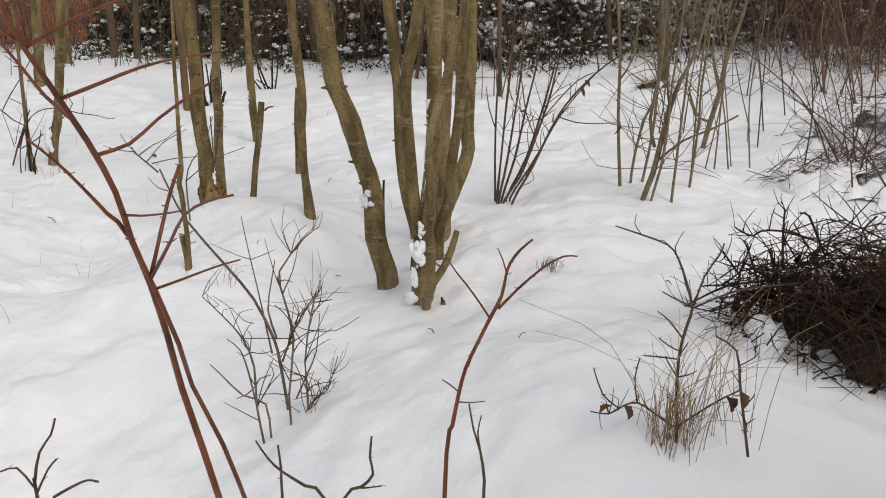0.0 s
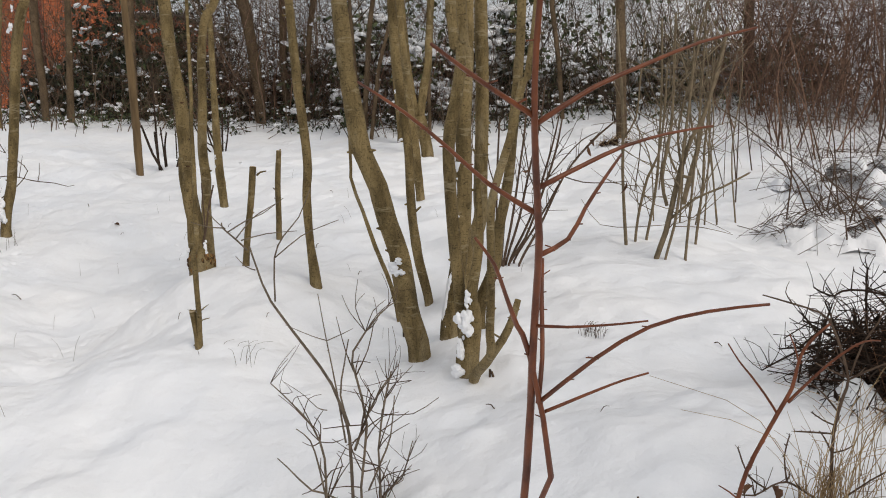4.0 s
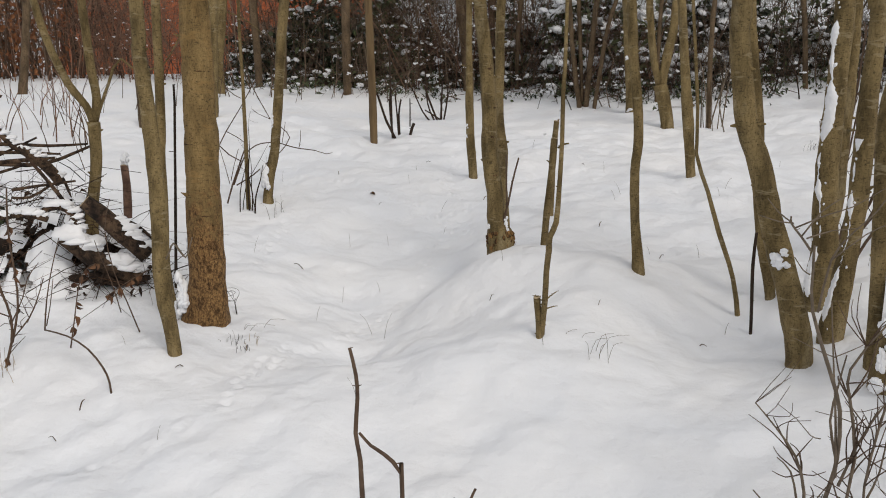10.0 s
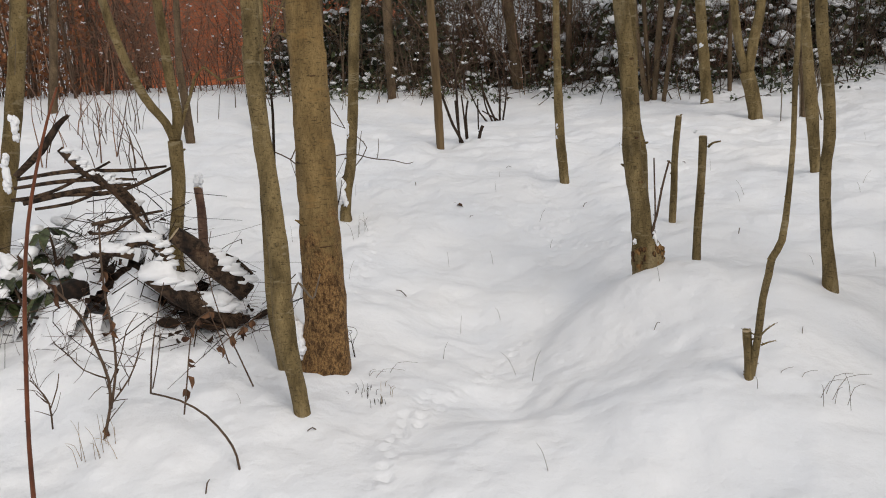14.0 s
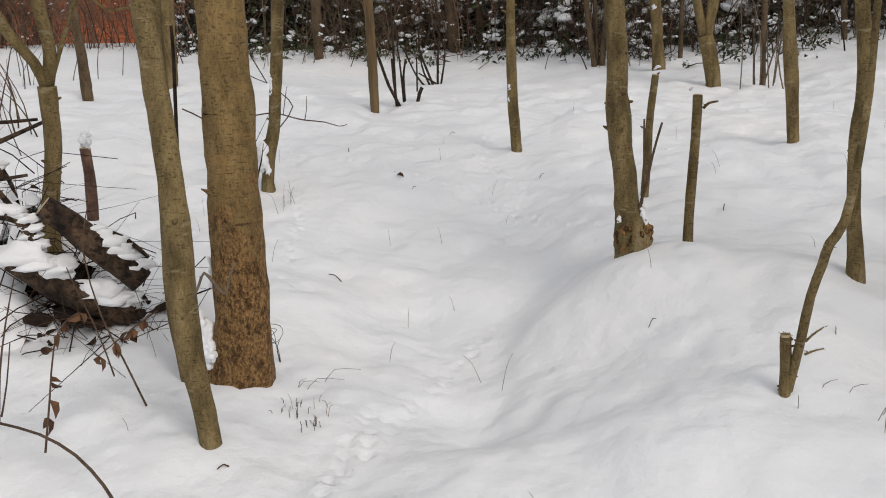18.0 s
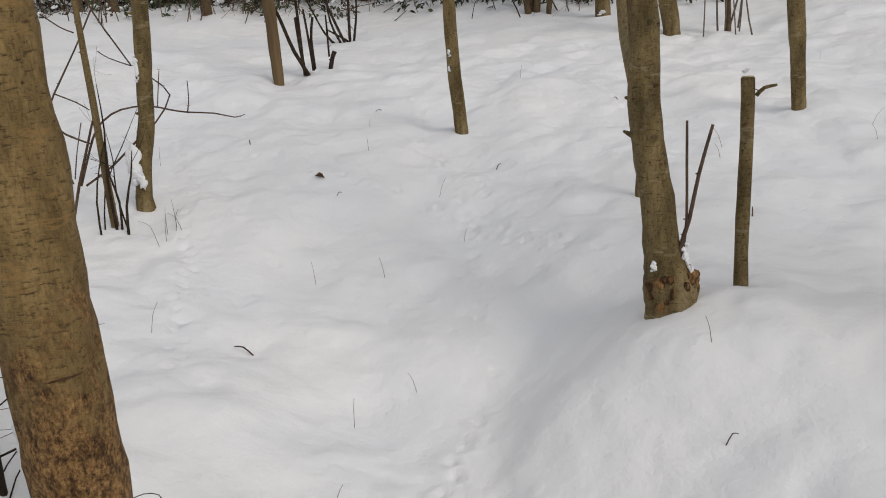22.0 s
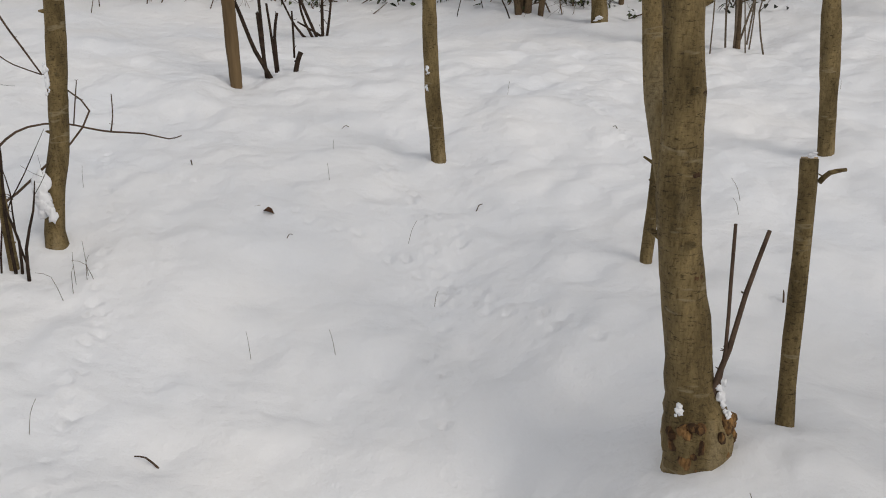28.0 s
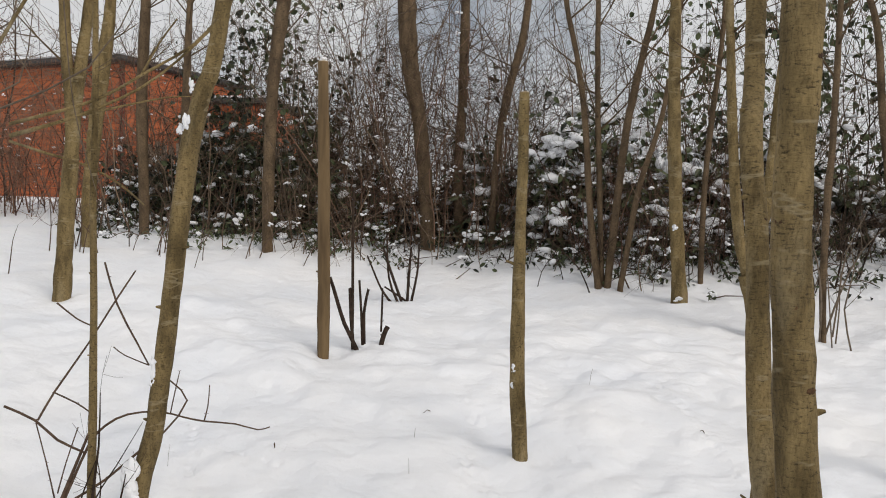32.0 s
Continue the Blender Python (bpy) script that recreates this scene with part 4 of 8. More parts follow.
t = tree([line((-0.349, 4.599, -0.061, 0.012), (-0.349, 4.599, 0.079, 0.012), (-0.383, 4.584, 0.280, 0.011), (-0.459, 4.571, 0.500, 0.011), (-0.514, 4.566, 0.680, 0.0093), (-0.569, 4.583, 0.850, 0.0079), (-0.567, 4.602, 1.050, 0.0075), (-0.644, 4.654, 2.125, 0.0057), (-0.682, 4.680, 3.200, 0.0028))], 'thin forked brown sapling in snow', shoots=0, snags=4)
t = tree([line((-3.877, 12.000, 1.154, 0.056), (-3.877, 12.000, 1.274, 0.056), (-3.868, 12.000, 1.936, 0.062), (-3.838, 12.000, 2.658, 0.061), (-3.789, 12.000, 3.155, 0.067), (-3.738, 12.000, 3.485, 0.072), (-3.698, 12.000, 4.042, 0.054), (-3.657, 12.000, 4.600, 0.025))], 'bare brown tree in the hedge line', bark=BARK_FAR, shoots=10, snags=4, sides=8, group='hedge trees')
t = tree([line((-2.285, 12.628, 0.979, 0.079), (-2.285, 12.628, 1.099, 0.079), (-2.312, 12.627, 1.707, 0.079), (-2.396, 12.627, 2.487, 0.084), (-2.506, 12.626, 3.080, 0.096), (-2.544, 12.625, 3.671, 0.102), (-2.578, 12.625, 4.135, 0.076), (-2.613, 12.625, 4.600, 0.036))], 'bare brown tree in the hedge line', bark=BARK_FAR, shoots=10, snags=4, sides=8, group='hedge trees')
t = tree([line((-1.931, 12.878, 1.006, 0.050), (-1.931, 12.878, 1.126, 0.050), (-1.963, 12.879, 1.906, 0.053), (-1.926, 12.877, 2.834, 0.056), (-1.919, 12.877, 3.750, 0.052), (-1.913, 12.877, 4.175, 0.039), (-1.907, 12.877, 4.600, 0.018))], 'bare brown tree in the hedge line', bark=BARK_FAR, shoots=10, snags=4, sides=8, group='hedge trees')
t = tree([line((-1.597, 12.600, 1.423, 0.033), (-1.597, 12.600, 1.543, 0.033), (-1.545, 12.600, 2.269, 0.039), (-1.463, 12.600, 2.750, 0.045), (-1.318, 12.600, 3.349, 0.039), (-1.269, 12.600, 3.705, 0.036), (-1.215, 12.600, 4.152, 0.027), (-1.160, 12.600, 4.600, 0.013))], 'bare brown tree in the hedge line', bark=BARK_FAR, shoots=10, snags=4, sides=8, group='hedge trees')
t = tree([line((0.070, 10.759, 0.853, 0.024), (0.070, 10.759, 0.973, 0.024), (0.075, 10.758, 1.644, 0.024), (0.107, 10.747, 2.268, 0.024), (0.167, 10.728, 2.931, 0.021), (0.198, 10.717, 3.666, 0.016), (0.230, 10.707, 4.400, 0.0075))], 'cluster of bare brown stems in the hedge', bark=BARK_FAR, shoots=10, snags=4, sides=8, group='hedge trees')
t = tree([line((0.354, 9.100, 0.592, 0.022), (0.354, 9.100, 0.712, 0.022), (0.341, 9.106, 1.163, 0.022), (0.347, 9.103, 1.722, 0.024), (0.360, 9.097, 1.999, 0.022), (0.376, 9.089, 3.199, 0.017), (0.392, 9.082, 4.400, 0.0078))], 'cluster of bare brown stems in the hedge', bark=BARK_FAR, shoots=10, snags=4, sides=8, group='hedge trees')
t = tree([line((1.732, 10.802, 0.953, 0.030), (1.732, 10.802, 1.073, 0.030), (1.689, 10.826, 1.784, 0.029), (1.623, 10.862, 2.419, 0.032), (1.590, 10.881, 2.906, 0.032), (1.548, 10.904, 3.247, 0.029), (1.456, 10.955, 3.595, 0.025), (1.421, 10.975, 3.897, 0.018), (1.386, 10.994, 4.200, 0.0086))], 'cluster of bare brown stems in the hedge', bark=BARK_FAR, shoots=10, snags=4, sides=8, group='hedge trees')
t = tree([line((-5.385, 12.800, 1.509, 0.055), (-5.385, 12.800, 1.629, 0.055), (-5.412, 12.800, 2.420, 0.061), (-5.401, 12.800, 3.023, 0.061), (-5.373, 12.800, 3.622, 0.054), (-5.366, 12.800, 4.011, 0.041), (-5.359, 12.800, 4.400, 0.019))], 'bare brown tree in the hedge line', bark=BARK_FAR, shoots=10, snags=4, sides=8, group='hedge trees')
t = tree([line((-5.254, 8.832, 0.697, 0.044), (-5.254, 8.832, 0.817, 0.044), (-5.259, 8.829, 1.143, 0.041), (-5.272, 8.823, 1.571, 0.032), (-5.240, 8.838, 2.143, 0.029), (-5.228, 8.843, 3.271, 0.022), (-5.215, 8.849, 4.400, 0.010))], 'bare brown tree in the hedge line', bark=BARK_FAR, shoots=10, snags=4, sides=8, group='hedge trees')
t = tree([line((-8.046, 11.145, 1.047, 0.058), (-8.046, 11.145, 1.167, 0.058), (-7.954, 11.203, 1.875, 0.051), (-7.887, 11.246, 2.572, 0.047), (-7.824, 11.286, 3.486, 0.035), (-7.762, 11.325, 4.400, 0.016))], 'bare brown tree in the hedge line', bark=BARK_FAR, shoots=10, snags=4, sides=8, group='hedge trees')
t = tree([line((2.034, 9.121, 0.734, 0.059), (2.034, 9.121, 0.854, 0.059), (2.019, 9.125, 1.371, 0.055), (2.015, 9.126, 1.878, 0.052), (2.005, 9.128, 2.211, 0.048), (1.994, 9.131, 3.305, 0.036), (1.984, 9.134, 4.400, 0.017))], 'bare brown tree in the hedge line', bark=BARK_FAR, shoots=10, snags=4, sides=8, group='hedge trees')
t = tree([line((4.534, 11.800, 1.235, 0.069), (4.534, 11.800, 1.355, 0.069), (4.506, 11.800, 2.096, 0.068), (4.495, 11.800, 2.532, 0.067), (4.476, 11.800, 3.466, 0.051), (4.458, 11.800, 4.400, 0.024))], 'bare brown tree in the hedge line', bark=BARK_FAR, shoots=10, snags=4, sides=8, group='hedge trees')
t = tree([line((-4.982, 12.653, 1.052, 0.056), (-4.982, 12.653, 1.172, 0.056), (-4.946, 12.663, 1.790, 0.047), (-4.905, 12.675, 2.472, 0.047), (-4.870, 12.685, 3.436, 0.035), (-4.836, 12.695, 4.400, 0.016))], 'bare brown tree in the hedge line', bark=BARK_FAR, shoots=10, snags=4, sides=8, group='hedge trees')
t = tree([line((-0.817, 10.688, 0.791, 0.029), (-0.817, 10.688, 0.911, 0.029), (-0.892, 10.703, 1.475, 0.029), (-0.963, 10.718, 2.330, 0.026), (-1.041, 10.733, 2.849, 0.024), (-1.133, 10.752, 3.271, 0.021), (-1.205, 10.766, 3.936, 0.016), (-1.277, 10.781, 4.600, 0.0075)),
    line((-0.739, 10.693, 0.797, 0.031), (-0.739, 10.693, 0.917, 0.031), (-0.681, 10.681, 1.624, 0.033), (-0.614, 10.667, 2.288, 0.031), (-0.501, 10.643, 2.895, 0.028), (-0.426, 10.627, 3.264, 0.023), (-0.349, 10.610, 3.932, 0.018), (-0.271, 10.594, 4.600, 0.0082)),
    line((-0.646, 10.611, 0.793, 0.024), (-0.646, 10.611, 0.913, 0.024), (-0.592, 10.599, 1.296, 0.024), (-0.519, 10.582, 1.769, 0.024), (-0.363, 10.547, 2.330, 0.021), (-0.287, 10.530, 2.881, 0.019), (-0.193, 10.508, 3.640, 0.014), (-0.098, 10.486, 4.400, 0.0065)),
    line((-0.781, 10.722, 0.798, 0.024), (-0.781, 10.722, 0.918, 0.024), (-0.819, 10.730, 1.717, 0.024), (-0.853, 10.737, 2.430, 0.024), (-0.873, 10.741, 3.277, 0.021), (-0.885, 10.744, 3.838, 0.016), (-0.897, 10.746, 4.400, 0.0075))], 'bare brown tree in the hedge line', bark=BARK_FAR, shoots=10, snags=4, sides=8, group='hedge trees')
t = tree([line((-0.329, 4.441, -0.007, 0.0076), (-0.329, 4.441, 0.113, 0.0076), (-0.334, 4.442, 0.366, 0.0075), (-0.327, 4.440, 0.518, 0.0062))], 'thin upright black shoot in snow', bark=BLACK_TWIG, shoots=0, snags=3, sides=6, name='shoot', category='shoot', group='thin shoots')
t = tree([line((-3.140, 4.784, 0.054, 0.0089), (-3.140, 4.784, 0.174, 0.0089), (-3.126, 4.789, 0.399, 0.0078), (-3.110, 4.796, 0.645, 0.0076), (-3.094, 4.803, 0.912, 0.0066), (-3.082, 4.808, 1.103, 0.0065), (-3.081, 4.809, 1.196, 0.0056))], 'thin upright black shoot in snow', bark=BLACK_TWIG, shoots=0, snags=3, sides=6, name='shoot', category='shoot', group='thin shoots')
t = tree([line((-1.453, 5.139, 0.211, 0.010), (-1.458, 5.140, 0.337, 0.0070), (-1.453, 5.141, 0.455, 0.0063), (-1.428, 5.140, 0.542, 0.0056), (-1.405, 5.139, 0.662, 0.0050), (-1.371, 5.138, 0.790, 0.0043)),
    line((-1.445, 5.140, 0.442, 0.0040), (-1.435, 5.140, 0.542, 0.0039), (-1.436, 5.142, 0.687, 0.0038), (-1.437, 5.143, 0.805, 0.0032))], 'brown root sucker at the foot of the trunk', bark=BROWN_TWIG, shoots=0, snags=6, sides=7, name='sucker', category='shoot', group='thin shoots')
t = tree([line((-1.798, 7.413, 0.335, 0.035), (-1.798, 7.413, 0.455, 0.035), (-1.811, 7.414, 0.642, 0.035), (-1.820, 7.415, 0.849, 0.034), (-1.822, 7.415, 1.259, 0.028), (-1.816, 7.415, 1.715, 0.024), (-1.817, 7.415, 2.074, 0.023))], 'round olive-brown wooden post standing in snow', bark=BARK, shoots=0, snags=2, sides=14, cut=(0,), name='wooden_post', category='post', group='wooden posts')
snow_on(t, [(-1.830, 7.396, 0.849, 0.018, 0.023), (-1.838, 7.397, 0.784, 0.010, 0.020)])
t = tree([line((-2.862, 8.706, 0.548, 0.036), (-2.862, 8.706, 0.668, 0.036), (-2.865, 8.705, 1.054, 0.036), (-2.870, 8.705, 1.564, 0.037), (-2.878, 8.704, 2.068, 0.034), (-2.883, 8.703, 2.410, 0.032))], 'square-cut weathered wooden post with a snow cap', bark=WOOD_POST, shoots=0, snags=2, sides=14, cut=(0,), name='wooden_post', category='post', group='wooden posts')
snow_on(t, [(-2.884, 8.703, 2.427, 0.027, 0.017)])
t = tree([line((-0.158, 1.420, -0.300, 0.0051), (-0.160, 1.370, 0.050, 0.0050), (-0.164, 1.344, 0.300, 0.0048), (-0.171, 1.310, 0.450, 0.0048), (-0.192, 1.285, 0.600, 0.0046), (-0.206, 1.264, 0.700, 0.0044), (-0.206, 1.234, 0.780, 0.0042), (-0.207, 1.199, 0.860, 0.0039), (-0.210, 1.167, 0.920, 0.0036), (-0.211, 1.140, 0.980, 0.0033), (-0.215, 1.097, 1.040, 0.0032), (-0.225, 1.052, 1.100, 0.0027), (-0.233, 1.007, 1.160, 0.0024), (-0.231, 0.992, 1.220, 0.0021), (-0.226, 0.972, 1.300, 0.0018), (-0.222, 0.955, 1.400, 0.0012)),
    line((-0.138, 1.458, -0.300, 0.0035), (-0.143, 1.438, 0.050, 0.0034), (-0.148, 1.428, 0.300, 0.0034), (-0.160, 1.372, 0.450, 0.0033), (-0.172, 1.306, 0.600, 0.0032), (-0.197, 1.276, 0.700, 0.0030), (-0.185, 1.213, 0.780, 0.0030), (-0.212, 1.171, 0.919, 0.0028), (-0.227, 1.149, 0.955, 0.0024), (-0.240, 1.124, 0.989, 0.0019), (-0.252, 1.098, 1.020, 0.0016), (-0.269, 1.079, 1.045, 0.0011)),
    line((-0.202, 1.186, 0.868, 0.0026), (-0.195, 1.202, 0.907, 0.0024), (-0.192, 1.219, 0.935, 0.0023), (-0.189, 1.239, 0.964, 0.0023), (-0.184, 1.263, 0.994, 0.0021)),
    line((-0.202, 1.186, 0.868, 0.0023), (-0.157, 1.144, 0.923, 0.0020), (-0.122, 1.100, 0.962, 0.0017), (-0.085, 1.066, 0.982, 0.0014), (-0.049, 1.037, 0.993, 0.0011)),
    line((-0.200, 1.190, 0.856, 0.0018), (-0.165, 1.193, 0.868, 0.0016), (-0.141, 1.193, 0.877, 0.0014), (-0.118, 1.193, 0.885, 0.0012), (-0.094, 1.191, 0.892, 0.0010)),
    line((-0.211, 1.152, 0.953, 0.0016), (-0.184, 1.136, 0.955, 0.0013), (-0.163, 1.125, 0.958, 0.0011), (-0.143, 1.113, 0.962, 0.0010), (-0.123, 1.101, 0.967, 0.0008)),
    line((-0.214, 1.109, 1.024, 0.0023), (-0.185, 1.129, 1.034, 0.0020), (-0.164, 1.156, 1.057, 0.0018), (-0.140, 1.187, 1.079, 0.0016), (-0.114, 1.223, 1.100, 0.0012)),
    line((-0.222, 1.064, 1.084, 0.0023), (-0.185, 1.078, 1.099, 0.0019), (-0.149, 1.088, 1.113, 0.0016), (-0.111, 1.096, 1.122, 0.0013), (-0.072, 1.102, 1.127, 0.0010)),
    line((-0.229, 1.027, 1.133, 0.0022), (-0.185, 1.037, 1.158, 0.0019), (-0.145, 1.044, 1.174, 0.0016), (-0.104, 1.047, 1.189, 0.0012), (-0.060, 1.052, 1.199, 0.0010)),
    line((-0.219, 1.081, 1.062, 0.0023), (-0.256, 1.101, 1.086, 0.0019), (-0.287, 1.119, 1.115, 0.0017), (-0.321, 1.139, 1.144, 0.0015), (-0.360, 1.164, 1.171, 0.0012)),
    line((-0.230, 1.023, 1.138, 0.0023), (-0.258, 1.009, 1.155, 0.0019), (-0.275, 0.991, 1.165, 0.0017), (-0.291, 0.973, 1.175, 0.0014), (-0.305, 0.957, 1.184, 0.0011))], 'tall red-barked shrub with forking glossy twigs', bark=RED_TWIG, shoots=0, snags=9, sides=9, name='red_twig_shrub', category='shrub', group='near shrubs')
t = tree([line((0.111, 1.543, -0.374, 0.0055), (0.114, 1.543, 0.177, 0.0044), (0.126, 1.542, 0.474, 0.0039), (0.136, 1.541, 0.522, 0.0038), (0.147, 1.539, 0.578, 0.0035), (0.159, 1.538, 0.624, 0.0031), (0.179, 1.536, 0.669, 0.0031), (0.199, 1.533, 0.712, 0.0031), (0.217, 1.531, 0.749, 0.0028), (0.224, 1.531, 0.783, 0.0024), (0.231, 1.530, 0.804, 0.0024), (0.246, 1.528, 0.825, 0.0021), (0.265, 1.526, 0.842, 0.0018)),
    line((0.212, 1.532, 0.728, 0.0025), (0.244, 1.528, 0.763, 0.0021), (0.282, 1.524, 0.798, 0.0018), (0.312, 1.521, 0.816, 0.0015), (0.334, 1.518, 0.817, 0.0012)),
    line((0.198, 1.534, 0.712, 0.0018), (0.181, 1.535, 0.739, 0.0016), (0.160, 1.538, 0.768, 0.0016), (0.144, 1.540, 0.788, 0.0012), (0.127, 1.541, 0.815, 0.0009)),
    line((0.225, 1.531, 0.787, 0.0015), (0.219, 1.531, 0.808, 0.0012), (0.211, 1.532, 0.827, 0.0009)),
    line((0.148, 1.539, 0.582, 0.0013), (0.135, 1.541, 0.593, 0.0013), (0.120, 1.542, 0.603, 0.0009)),
    line((0.148, 1.539, 0.565, 0.0013), (0.168, 1.537, 0.565, 0.0009), (0.190, 1.534, 0.569, 0.0009)),
    line((0.163, 1.537, 0.628, 0.0016), (0.173, 1.536, 0.655, 0.0012), (0.183, 1.535, 0.671, 0.0009))], 'forked reddish-brown twig rising from snow', bark=RED_TWIG, shoots=0, snags=9, sides=8, name='twig_shrub', category='shrub', group='near shrubs')
t = tree([line((-0.515, 3.074, -0.306, 0.0072), (-0.510, 2.970, -0.079, 0.0060), (-0.505, 2.877, 0.126, 0.0057), (-0.508, 2.832, 0.223, 0.0048), (-0.541, 2.748, 0.383, 0.0046), (-0.599, 2.673, 0.513, 0.0044), (-0.674, 2.579, 0.672, 0.0034), (-0.696, 2.527, 0.771, 0.0027), (-0.706, 2.497, 0.831, 0.0027)),
    line((-0.471, 2.864, -0.179, 0.0050), (-0.476, 2.863, 0.010, 0.0040), (-0.451, 2.870, 0.210, 0.0040), (-0.478, 2.862, 0.369, 0.0039), (-0.483, 2.861, 0.447, 0.0032), (-0.398, 2.884, 0.555, 0.0023), (-0.353, 2.896, 0.586, 0.0016)),
    line((-0.452, 2.869, -0.181, 0.0041), (-0.417, 2.879, -0.038, 0.0041), (-0.419, 2.878, 0.126, 0.0033), (-0.393, 2.885, 0.284, 0.0032), (-0.371, 2.891, 0.371, 0.0024)),
    line((-0.563, 2.839, -0.178, 0.0049), (-0.581, 2.834, -0.020, 0.0040), (-0.581, 2.834, 0.122, 0.0040), (-0.610, 2.826, 0.224, 0.0032), (-0.666, 2.811, 0.307, 0.0023), (-0.724, 2.795, 0.379, 0.0016)),
    line((-0.542, 2.845, -0.138, 0.0041), (-0.553, 2.842, -0.013, 0.0033), (-0.623, 2.823, 0.026, 0.0032), (-0.688, 2.805, 0.109, 0.0023), (-0.717, 2.797, 0.145, 0.0016)),
    line((-0.441, 2.872, -0.151, 0.0033), (-0.398, 2.884, -0.019, 0.0033), (-0.350, 2.897, 0.017, 0.0024), (-0.312, 2.908, 0.136, 0.0016)),
    line((-0.453, 2.869, -0.003, 0.0033), (-0.412, 2.880, 0.085, 0.0033), (-0.380, 2.889, 0.163, 0.0024), (-0.364, 2.893, 0.292, 0.0016)),
    line((-0.491, 2.859, 0.133, 0.0040), (-0.449, 2.870, 0.239, 0.0032), (-0.400, 2.883, 0.324, 0.0024), (-0.368, 2.892, 0.361, 0.0016)),
    line((-0.504, 2.855, 0.215, 0.0040), (-0.526, 2.849, 0.315, 0.0032), (-0.511, 2.853, 0.410, 0.0023), (-0.495, 2.858, 0.486, 0.0016)),
    line((-0.581, 2.834, -0.020, 0.0032), (-0.600, 2.829, 0.104, 0.0032), (-0.621, 2.823, 0.186, 0.0023), (-0.659, 2.813, 0.228, 0.0016)),
    line((-0.712, 2.500, 0.822, 0.0027), (-0.736, 2.485, 0.852, 0.0023), (-0.761, 2.470, 0.881, 0.0020), (-0.764, 2.465, 0.897, 0.0016)),
    line((-0.663, 2.580, 0.671, 0.0026), (-0.654, 2.550, 0.791, 0.0022), (-0.625, 2.530, 0.850, 0.0019), (-0.583, 2.520, 0.898, 0.0015), (-0.548, 2.500, 0.973, 0.0012)),
    line((-0.654, 2.550, 0.791, 0.0016), (-0.585, 2.560, 0.844, 0.0014), (-0.536, 2.570, 0.865, 0.0011), (-0.488, 2.580, 0.881, 0.0009)),
    line((-0.752, 2.475, 0.872, 0.0017), (-0.699, 2.450, 0.903, 0.0014), (-0.659, 2.440, 0.919, 0.0011), (-0.606, 2.430, 0.956, 0.0008)),
    line((-0.736, 2.485, 0.853, 0.0017), (-0.696, 2.500, 0.900, 0.0014), (-0.663, 2.510, 0.921, 0.0011), (-0.629, 2.520, 0.939, 0.0008)),
    line((-0.724, 2.490, 0.848, 0.0017), (-0.665, 2.520, 0.859, 0.0013), (-0.591, 2.540, 0.861, 0.0008)),
    line((-0.759, 2.470, 0.883, 0.0017), (-0.791, 2.450, 0.889, 0.0013), (-0.831, 2.440, 0.903, 0.0008)),
    line((-0.757, 2.470, 0.881, 0.0017), (-0.784, 2.480, 0.903, 0.0013), (-0.804, 2.490, 0.930, 0.0008)),
    line((-0.701, 2.530, 0.765, 0.0017), (-0.721, 2.510, 0.779, 0.0013), (-0.742, 2.500, 0.808, 0.0008)),
    line((-0.514, 2.820, 0.176, 0.0034), (-0.529, 2.800, 0.320, 0.0029), (-0.542, 2.790, 0.424, 0.0023), (-0.556, 2.780, 0.524, 0.0018), (-0.571, 2.770, 0.647, 0.0013)),
    line((-0.550, 2.780, 0.505, 0.0017), (-0.593, 2.760, 0.526, 0.0013), (-0.664, 2.740, 0.567, 0.0008)),
    line((-0.552, 2.780, 0.505, 0.0017), (-0.508, 2.790, 0.521, 0.0013), (-0.476, 2.800, 0.534, 0.0008)),
    line((-0.563, 2.800, 0.287, 0.0017), (-0.590, 2.790, 0.299, 0.0014), (-0.628, 2.780, 0.345, 0.0011), (-0.679, 2.770, 0.388, 0.0008))], 'fine many-branched brown shrub in snow', bark=GREY_TWIG, shoots=0, snags=2, sides=6, name='fine_shrub', category='shrub', group='near shrubs')
wisps(t, [STEMS[t][i] for i in (1, 2, 3, 5, 7)], 110, 0.15, BROWN_TWIG)
